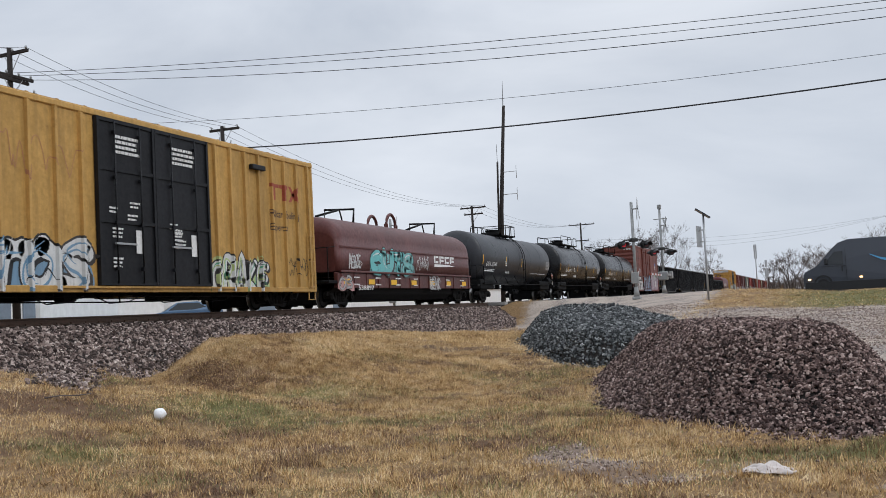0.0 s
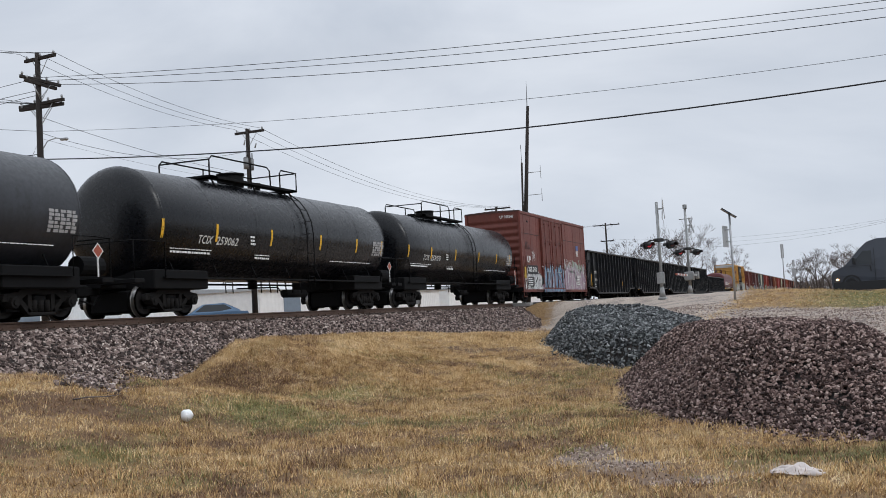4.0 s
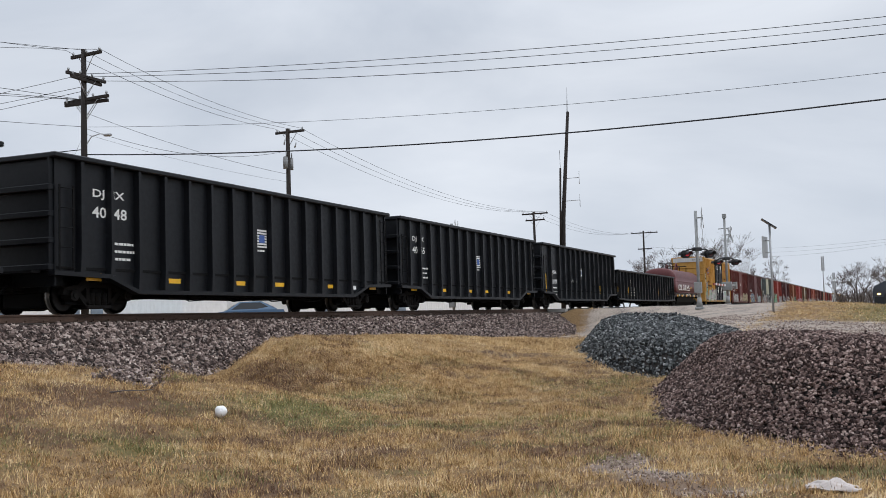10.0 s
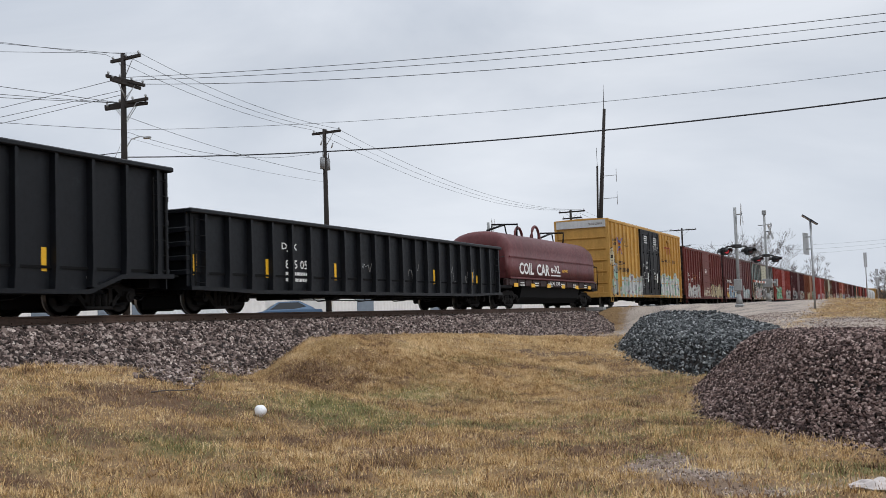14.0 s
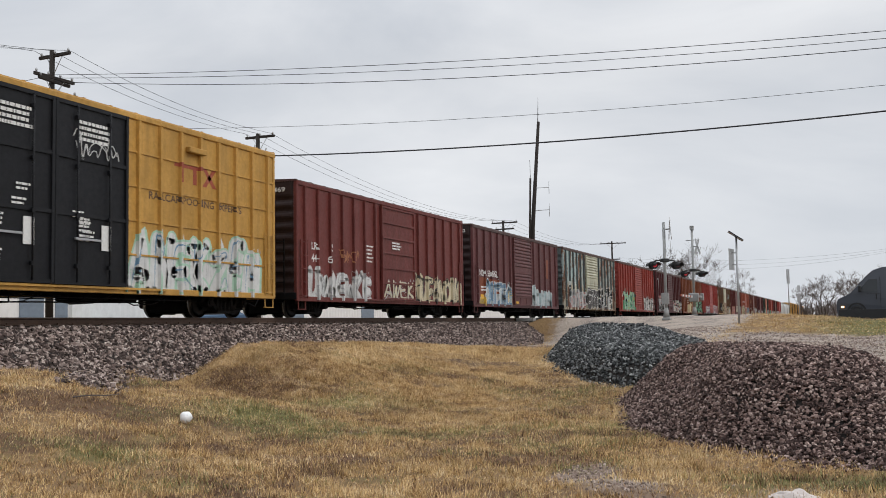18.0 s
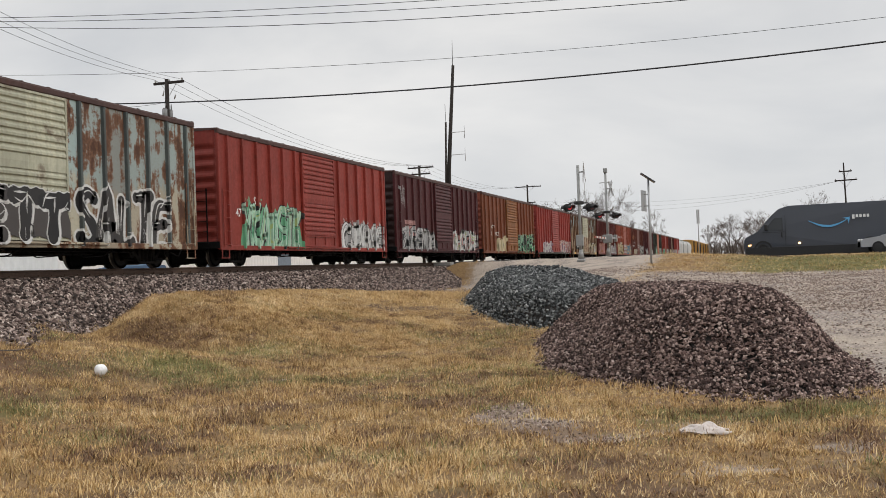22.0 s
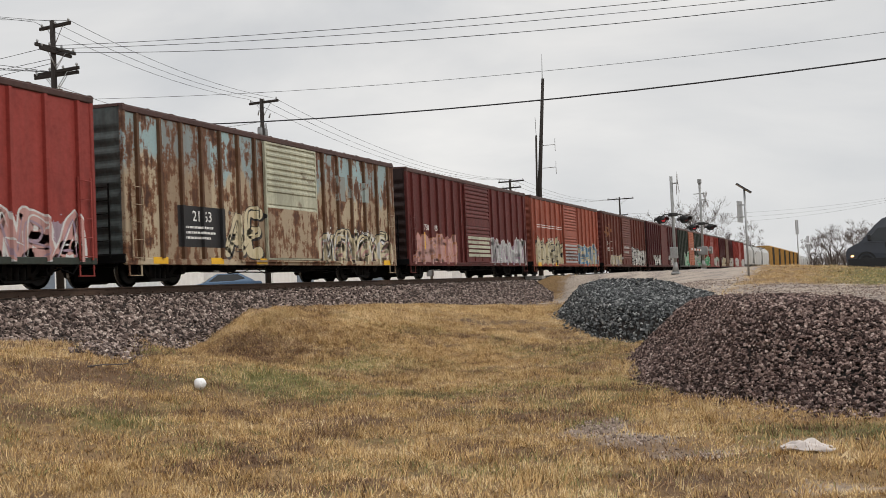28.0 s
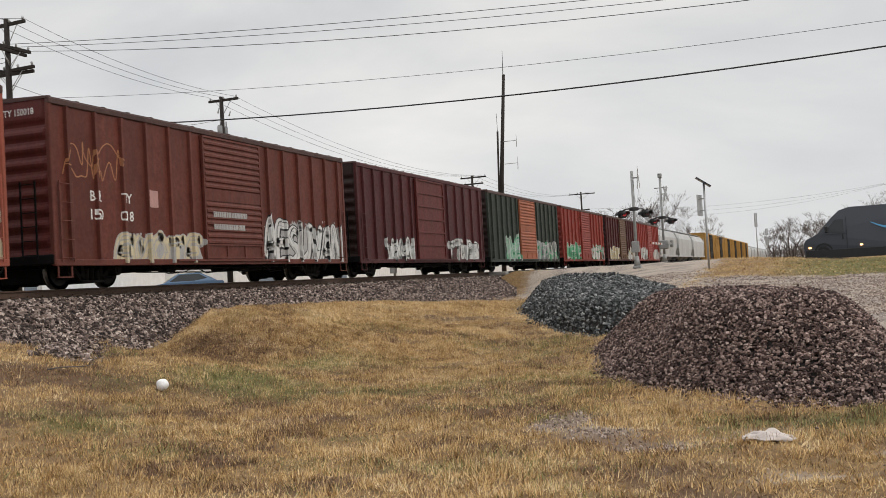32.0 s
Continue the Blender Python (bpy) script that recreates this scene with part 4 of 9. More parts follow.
def stones(name, pts, sizes, mat, label, category):
    """Many broken stones as one object, lying mostly flat; each its own island."""
    n = len(pts)
    k = len(CHIP_V)
    jit = CHIP_V[None] * RNG.uniform(0.55, 1.25, (n, k, 3)) * np.stack([RNG.uniform(0.9, 1.6, n), RNG.uniform(0.55, 1.0, n), RNG.uniform(0.45, 0.95, n)], -1)[:, None, :]
    a, b, c = RNG.uniform(0, 2 * math.pi, n), RNG.normal(0, 0.42, n), RNG.normal(0, 0.42, n)
    for ang, i, j in ((b, 1, 2), (c, 2, 0), (a, 0, 1)):
        p, q = jit[:, :, i].copy(), jit[:, :, j].copy()
        co, si = np.cos(ang)[:, None], np.sin(ang)[:, None]
        jit[:, :, i], jit[:, :, j] = co * p - si * q, si * p + co * q
    out = jit * sizes[:, None, None] + pts[:, None, :]
    F = CHIP_F[None] + (np.arange(n) * k)[:, None, None]
    me = big_mesh(name, out.reshape(-1, 3), F.reshape(-1, 4), [mat])
    return tagged(new(name, me), label, category, "", "stuff")


def scatter(n, x0, x1, y0, y1):
    return RNG.uniform(x0, x1, n), RNG.uniform(y0, y1, n)


def bed_z(x):
    return np.interp(x, [-16.6, -16.25, -15.95, -13.2], [-0.26, -0.34, -0.43, -2.15])


n = 78000
y = 7 + 49 * RNG.uniform(0, 1, n) ** 1.6
x = RNG.uniform(-16.7, -13.3, n)
z = bed_z(x) + RNG.normal(0, 0.022, n)
keep = (z > ground_z(x, y) - 0.06) & (x < -13.3)
x, y, z = x[keep], y[keep], z[keep]
stones("ballast_stones", np.stack([x, y, z], -1), RNG.uniform(0.036, 0.074, len(x)), "ballast_stone", "mixed grey and pinkish crushed ballast", "ballast")
n = 5200
x, y = scatter(n, -15.0, -11.8, 8, 40)
near_toe = np.abs(bed_z(x) - ground_z(x, y)) < RNG.exponential(0.16, n)
xs, ys = scatter(17000, -15.5, -9.5, 11.5, 20)
tongue = RNG.uniform(0, 1, len(xs)) < spill_at(xs, ys)
x, y = np.concatenate([x[near_toe], xs[tongue]]), np.concatenate([y[near_toe], ys[tongue]])
stones("spilled_ballast", np.stack([x, y, np.maximum(ground_z(x, y), bed_z(x)) + 0.01 + RNG.normal(0, 0.012, len(x))], -1), RNG.uniform(0.03, 0.066, len(x)), "ballast_stone", "stray ballast stones in the grass", "ballast")
n = 62000
x, y = scatter(n, -12.5, 5, 24, 43)
xa, ya = scatter(9000, -8.0, 3.5, 8, 28)
xb, yb = scatter(4200, -3.6, -1.0, 8.8, 11.8)
x, y = np.concatenate([x, xa, xb]), np.concatenate([y, ya, yb])
n = len(x)
g = gravel_at(x, y)
keep = RNG.uniform(0, 1, n) < g * g * np.where(y < 12, 1.0, 0.8)
x, y = x[keep], y[keep]
stones("loose_gravel", np.stack([x, y, ground_z(x, y) + 0.005], -1), np.where(y > 20, RNG.uniform(0.018, 0.036, len(x)), RNG.uniform(0.010, 0.026, len(x))), "apron_stone", "loose grey gravel on bare ground", "gravel")


def heap_r(x, y, cx, cy, rx, ry, skew):
    """Distance from a heap's middle, 1 at its foot; a rounded oblong drawn askew."""
    a = np.arctan2(y - cy, x - cx)
    r = (np.abs((x - cx - skew * (y - cy)) / rx) ** 2.4 + np.abs((y - cy) / ry) ** 2.4) ** (1 / 2.4)
    return r * (1 + 0.025 * np.sin(5 * a + cx) + 0.02 * np.sin(9 * a + 2 * cy))


def heap_height(x, y, cx, cy, rx, ry, skew, h, fall):
    """Tipped stone at its angle of repose under a rounded ridge that sinks towards the back."""
    r = heap_r(x, y, cx, cy, rx, ry, skew)
    away = np.hypot(x - cx - skew * (y - cy), y - cy)
    d = 0.72 * (1 - r) / np.maximum(r, 0.05) * away
    top = h - fall * (y - cy) + 0.07 * (patchy(x, y, 1.2, 41) - 0.5)
    k = 0.42
    low = np.clip(0.5 + 0.5 * (top - d) / k, 0, 1)
    return top * (1 - low) + d * low - k * low * (1 - low) + 0.05 * (patchy(x, y, 0.5, 45) - 0.5)


HEAPS = (
    (-1.20, 17.0, 2.24, 4.7, -0.27, 1.12, 0.020, 92000, 0.037, "pink_stone", "large heap of pinkish-grey crushed stone"),
    (-5.35, 27.6, 2.3, 5.9, -0.33, 0.70, -0.01, 26000, 0.058, "blue_stone", "heap of dark blue-grey crushed stone"),
)
for cx, cy, rx, ry, skew, h, fall, count, size, mat, label in HEAPS:
    heap = tagged(new("gravel_heap"), label, "gravel heap")
    u = np.linspace(-1.25, 1.25, 64)
    X, Y = np.meshgrid(u * rx, cy + u * ry)
    X = X + cx + skew * (Y - cy)
    Z = ground_z(X, Y) + heap_height(X, Y, cx, cy, rx, ry, skew, h, fall) - 0.05
    Z = np.where(heap_r(X, Y, cx, cy, rx, ry, skew) < 0.99, Z, ground_z(X, Y) - 0.3)
    idx = np.arange(64 * 64).reshape(64, 64)
    F = np.stack([idx[:-1, :-1], idx[:-1, 1:], idx[1:, 1:], idx[1:, :-1]], -1).reshape(-1, 4)
    # the core takes the bed's painted gap shade, seen between the cover stones
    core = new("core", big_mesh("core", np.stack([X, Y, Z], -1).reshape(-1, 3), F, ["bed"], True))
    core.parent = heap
    x, y = RNG.uniform(-1.1, 1.1, count), cy + ry * RNG.uniform(-1.1, 1.1, count)
    x = cx + rx * x + skew * (y - cy)
    r = heap_r(x, y, cx, cy, rx, ry, skew)
    keep = ((y < cy + 0.45 * ry) | (RNG.uniform(0, 1, count) < 0.3)) & (r < 1.0 + RNG.exponential(0.025, count))
    x, y = x[keep], y[keep]
    z = ground_z(x, y) + np.maximum(heap_height(x, y, cx, cy, rx, ry, skew, h, fall), 0) + RNG.normal(0, 0.014, len(x))
    ob = stones("stone_cover", np.stack([x, y, z], -1), RNG.uniform(size * 0.5, size, len(x)), mat, "loose broken stones", "")
    ob.parent = heap
    del ob["label"]

# ---------------------------------------------------------------- grass


def heap_mask(x, y):
    m = np.ones_like(x)
    for cx, cy, rx, ry, skew, *_r in HEAPS:
        m = m * (heap_r(x, y, cx, cy, rx, ry, skew) > 0.985)
    return m


def blades(name, x, y, length, width, flop, mat, label):
    """Single narrow blades, most of them pressed over."""
    n = len(x)
    a = RNG.uniform(0, 2 * math.pi, n)
    lean = RNG.uniform(0.2, 0.97, n) * flop
    z = np.maximum(ground_z(x, y), bed_z(x) + 0.01) - 0.004
    d = np.stack([np.cos(a), np.sin(a)], -1)
    t = a + RNG.uniform(-0.9, 0.9, n)
    s = np.stack([-np.sin(t), np.cos(t)], -1) * (width / 2)[:, None]
    base = np.stack([x, y], -1)
    tip = base + d * (length * lean)[:, None]
    zt = z + length * np.sqrt(np.clip(1 - lean ** 2, 0.05, 1))
    V = np.stack([np.c_[base - s, z], np.c_[base + s, z + RNG.uniform(0, 0.006, n)], np.c_[tip, zt]], 1)
    me = big_mesh(name, V.reshape(-1, 3), np.arange(3 * n).reshape(n, 3), [mat])
    return tagged(new(name, me), label, "grass", "", "stuff")


def clumped(n, x0, x1, y0, y1, power=1.0):
    """Tufts: clump centres with blades about them."""
    m = n // 9
    cx = RNG.uniform(x0, x1, m)
    cy = y0 + (y1 - y0) * RNG.uniform(0, 1, m) ** power
    k = RNG.integers(0, m, n)
    return cx[k] + RNG.normal(0, 0.05, n), cy[k] + RNG.normal(0, 0.05, n)


def tufty(x, y):
    """Uneven growth: low mats with taller tufts standing in them."""
    return 0.7 + 1.1 * step(patchy(x, y, 0.22, 55), 0.45, 0.75)


def in_view(x, y):
    az = np.degrees(np.arctan2(-x, y))
    return (az < 52) & (az > -12) & (np.hypot(x, y) > 6.5)


def seen(x, y):
    """Only what stands clear of the heaps and before the onlooker."""
    ok = in_view(x, y)
    x, y = x[ok], y[ok]
    ok = heap_mask(x, y) > 0
    return x[ok], y[ok]


x, y = clumped(690000, -14.6, 3.5, 5.5, 30, 1.15)
xb, yb = clumped(190000, -15.0, -6.5, 15.5, 24)
xc, yc = clumped(120000, -14.8, -9.5, 16.6, 20.6)
x, y = seen(np.concatenate([x, xb, xc]), np.concatenate([y, yb, yc]))
ok = (RNG.uniform(0, 1, len(x)) < 1.05 - 1.5 * gravel_at(x, y)) & (RNG.uniform(0, 1, len(x)) > 0.8 * brown_at(x, y)) & (RNG.uniform(0, 1, len(x)) > 0.75 * green_at(x, y)) & (ground_z(x, y) > bed_z(x) - RNG.exponential(0.05, len(x)))
ok &= (RNG.uniform(0, 1, len(x)) > 0.97 * spill_at(x, y))
x, y = x[ok], y[ok]
patch = patchy(x, y, 0.8, 51)
blades("dry_grass", x, y, RNG.uniform(0.04, 0.095, len(x)) * (0.45 + 0.9 * patch) * tufty(x, y), RNG.uniform(0.006, 0.013, len(x)), 1.0, "dry_blade", "short dry straw-coloured winter grass")
x, y = seen(*clumped(260000, -12.0, 1.5, 7, 22, 1.0))
ok = (RNG.uniform(0, 1, len(x)) < 0.9 * green_at(x, y) + 0.015) & (ground_z(x, y) > bed_z(x) - RNG.exponential(0.05, len(x)))
x, y = x[ok], y[ok]
blades("green_grass", x, y, RNG.uniform(0.04, 0.085, len(x)) * tufty(x, y), RNG.uniform(0.006, 0.012, len(x)), 0.9, "green_blade", "greener grass and low weeds among the straw")
x, y = clumped(300000, -15.2, 1.0, 7, 24, 1.0)
xb, yb = clumped(60000, -14.8, -9.5, 16.6, 20.6)
x, y = seen(np.concatenate([x, xb]), np.concatenate([y, yb]))
ok = (RNG.uniform(0, 1, len(x)) > 0.9 * spill_at(x, y)) & (RNG.uniform(0, 1, len(x)) < 0.95 * brown_at(x, y) + 0.10 * (1 - gravel_at(x, y))) & (ground_z(x, y) > bed_z(x) - RNG.exponential(0.08, len(x)))
x, y = x[ok], y[ok]
blades("dead_weeds", x, y, RNG.uniform(0.035, 0.085, len(x)) * tufty(x, y), RNG.uniform(0.005, 0.011, len(x)), 1.0, "brown_blade", "dead brown weeds and trodden stalks")
x, y = clumped(80000, -14.5, 9.0, 29, 54.5, 1.0)
xb, yb = clumped(50000, -14.5, -8.5, 26, 40)
x, y = np.concatenate([x, xb]), np.concatenate([y, yb])
ok = in_view(x, y) & (RNG.uniform(0, 1, len(x)) < 1 - 1.3 * gravel_at(x, y))
x, y = x[ok], y[ok]
far_green = RNG.uniform(0, 1, len(x)) < 0.75 * green_at(x, y)
for name, sel, mat, label in (("verge_grass", ~far_green, "dry_blade", "dry grass on the road verge"), ("verge_green_grass", far_green, "green_blade", "greener grass on the road verge")):
    blades(name, x[sel], y[sel], RNG.uniform(0.06, 0.13, sel.sum()), RNG.uniform(0.010, 0.022, sel.sum()), 1.0, mat, label)


# ---------------------------------------------------------------- poles and wires
def gz(x, y):
    return float(ground_z(np.array(float(x)), np.array(float(y))))


def insulator(g, x, y, z):
    g.tube([(x, y, z), (x, y, z + 0.06), (x, y, z + 0.10), (x, y, z + 0.16)], [0.02, 0.05, 0.055, 0.03], 8)


def cross_arm(pole, z, half, turn, mat="wood_pole", n=4):
    arm = part("cross_arm", Geo().box(-0.06, 0.06, -half, half, z - 0.07, z + 0.07, 0, 0.012), mat, pole, "", pose(0.14, 0, 0, 0, 0, turn))
    for s in (-1, 1):
        part("brace", Geo().tube([(0, 0, z - 0.75), (0, s * half * 0.5, z - 0.06)], 0.018, 5), "galv", arm)
    for k in range(n):
        g = Geo()
        insulator(g, 0, -half + 0.12 + (2 * half - 0.24) * k / max(1, n - 1), z + 0.07)
        part("insulator", g, "galv", arm)
    return arm


def utility_pole(x, y, top, label, arms, lean=(0, 0), r=0.15):
    b = gz(x, y)
    pole = thing("utility_pole", pose(x, y, b - 0.3, lean[0], lean[1], 0), label, "pole", "utility poles")
    h = top - b + 0.3
    part("shaft", Geo().tube([(0, 0, 0), (0, 0, h * 0.5), (0, 0, h)], [r * 1.15, r, r * 0.75], 12), "wood_pole", pole)
    for z, half, turn, n in arms:
        cross_arm(pole, z - b + 0.3, half, turn, n=n)
    return pole, b - 0.3


PX = -32.0
P1 = polar(42.2, 47.4)
P2 = polar(31.44, 60.7)
P3 = polar(17.75, 105.0)
P4 = polar(11.88, 150.0)
zt1, zt2, zt3, zt4 = 11.95, 11.05, 10.2, 11.3
pole, b0 = utility_pole(*P1, zt1, "tall dark wooden pole with three crossarms and a street light", ((zt1 - 0.25, 0.95, 83, 3), (zt1 - 1.25, 1.15, -3, 4), (zt1 - 1.4, 1.0, 3, 3), (zt1 - 2.25, 1.35, 84, 4), (zt1 - 2.40, 1.2, 90, 3)))
g = Geo()
zl = zt1 - 4.0 - b0
g.tube([(0.1, 0, zl - 0.3), (0.25, 0.18, zl + 0.12), (0.55, 0.38, zl + 0.25), (0.75, 0.48, zl + 0.22)], 0.025, 6)
g.box(0.68, 1.05, 0.42, 0.60, zl + 0.13, zl + 0.24, 0, 0.03)
part("street_light", g, "galv", pole)
pole, b0 = utility_pole(*P2, zt2, "dark wooden pole with one crossarm and two transformers", ((zt2 - 0.2, 1.0, 88, 3),))
for s in (-1, 1):
    g = Geo()
    g.tube([(0, s * 0.30, zt2 - b0 - 2.4), (0, s * 0.30, zt2 - b0 - 1.75)], 0.145, 14)
    g.tube([(0, s * 0.30, zt2 - b0 - 1.75), (0, s * 0.30, zt2 - b0 - 1.69)], 0.11, 14)
    g.tube([(0.06, s * 0.30, zt2 - b0 - 1.7), (0.06, s * 0.30, zt2 - b0 - 1.4)], 0.035, 6)
    g.box(-0.05, 0.05, min(0, s * 0.3), max(0, s * 0.3), zt2 - b0 - 2.2, zt2 - b0 - 2.1)
    part("transformer", g, "grey_can", pole)
    part("cutout", Geo().tube([(0.1, s * 0.6, zt2 - b0 - 1.05), (0.2, s * 0.62, zt2 - b0 - 0.75)], 0.04, 6), "galv", pole)
pole, _ = utility_pole(*P3, zt3, "dark wooden pole leaning a little, with one crossarm", ((zt3 - 0.2, 1.35, 95, 3), (zt3 - 0.85, 1.0, 95, 2)), (0, -1.0))
pole, _ = utility_pole(*P4, zt4, "thin distant wooden pole with two crossarms", ((zt4 - 0.3, 1.9, 90, 4), (zt4 - 2.6, 1.0, 90, 2)))
P5 = polar(-4.85, 125.0)
utility_pole(*P5, 9.9, "thin distant wooden pole with two short crossarms", ((8.9, 0.7, 90, 2), (7.9, 1.2, 90, 3)), (0, -1.2), 0.10)

# a slim guyed radio mast: leaning timber pole, thin whip, side pole and aerials
AX, AY = polar(16.25, 91.0)
ab = gz(AX, AY)
mast = thing("radio_mast", pose(AX, AY, ab - 0.3), "tall brown leaning pole with a thin whip aerial", "mast")
part("shaft", Geo().tube([(-0.22, 0, 0), (0.02, 0.2, 9), (0.68, 0.5, 18.5)], [0.22, 0.19, 0.13], 10), "wood_pole", mast)
part("whip", Geo().tube([(0.62, 0.45, 17.8), (0.70, 0.45, 20.7)], [0.045, 0.012], 6), "wood_pole", mast)
part("side_pole", Geo().tube([(-0.25, -0.1, 6.0), (0.02, -0.2, 13.4)], 0.09, 8), "wood_pole", mast)
part("side_whip", Geo().tube([(0.02, -0.2, 13.3), (0.0, -0.2, 15.0)], 0.02, 5), "wood_pole", mast)
for z in (10.5, 12.5):
    part("aerial", Geo().tube([(0.35, 0.2, z), (1.5, 0.5, z + 0.05)], 0.03, 5).tube([(1.5, 0.5, z - 0.55), (1.5, 0.5, z + 0.6)], 0.025, 5), "galv", mast)


def span(line, p, q, sag, r=0.012, n=18):
    p, q = Vector(p), Vector(q)
    pts = [p.lerp(q, k / n) - Vector((0, 0, sag * 4 * (k / n) * (1 - k / n))) for k in range(n + 1)]
    part("wire", Geo().tube(pts, r, 5), "wire", line)


line = thing("power_line", pose(0, 0, 0), "three power wires running pole to pole", "overhead wires")
P0 = (-48.0, 4.0)
for k in range(3):
    d = (k - 1) * 0.8
    pts = [(P0[0] + d, P0[1], (12.96, 11.64, 8.89)[k]), (P1[0] + d * 0.9, P1[1] + d * 0.35, zt1 - 0.02), (P2[0] + d * 0.9, P2[1] + d * 0.35, zt2 + 0.02), (P3[0] + d, P3[1] + d * 0.35, zt3 + 0.0), (P4[0] + d * 1.8, P4[1], zt4 - 0.1)]
    for i, (a, b) in enumerate(zip(pts, pts[1:])):
        span(line, a, b, (0.4, 0.45, 1.3, 1.2)[i], 0.010)
line = thing("road_power_line", pose(0, 0, 0), "three power wires crossing high over the railway", "overhead wires")
for k, (za, ye, ze, sag) in enumerate(((10.86, 37.6, 11.49, 2.24), (10.72, 47.35, 14.93, 2.80), (10.56, 24.2, 10.77, 3.64))):
    d = (k - 1) * 0.95
    a = (P1[0], P1[1], za)
    span(line, a, (60.0, ye, ze), sag, 0.012, 40)
    span(line, (P1[0], P1[1], (10.85, 10.3, 10.1)[k]), (-75.0, (30.0, 31.0, 29.0)[k], (8.26, 8.83, 7.25)[k]), 0.6, 0.012)
    span(line, (P1[0], P1[1], 9.7), (P0[0] + d, P0[1], (12.45, 10.0, 8.93)[k]), 0.4, 0.012)
line = thing("telephone_cable", pose(0, 0, 0), "thick black cable crossing over the railway", "overhead wires")
span(line, (P1[0], P1[1], 7.27), (60.0, 30.66, 13.39), 3.88, 0.026, 40)
span(line, (P1[0], P1[1], 7.5), (-80.0, 22.0, 7.3), 0.6, 0.02)
line = thing("service_wire", pose(0, 0, 0), "thin wire crossing over the railway", "overhead wires")
span(line, (P1[0], P1[1], 8.49), (60.0, 35.85, 13.37), 3.43, 0.008, 40)
span(line, (P1[0], P1[1], 8.5), (P0[0], P0[1], 9.23), 0.5, 0.010)
span(line, (P1[0], P1[1], 8.2), (-60.0, 60.0, 6.6), 0.5, 0.006)
span(line, (P1[0], P1[1], 9.15), (P2[0], P2[1], 8.35), 0.25, 0.010)
span(line, (P1[0], P1[1], 8.45), (P2[0], P2[1], 9.75), 0.75, 0.010)
span(line, (P1[0], P1[1], 8.2), (P2[0], P2[1], 7.9), 0.2, 0.006)
line = thing("distant_line", pose(0, 0, 0), "thin distant wires beyond the crossing", "overhead wires")
for k in range(3):
    span(line, (P4[0] + 0.5 * k, P4[1], zt4 - 3.0 + 0.3 * k), (P5[0] - 0.5 + 0.5 * k, P5[1], 7.9 + 0.05 * k), 1.9 - 0.35 * k, 0.008, 24)


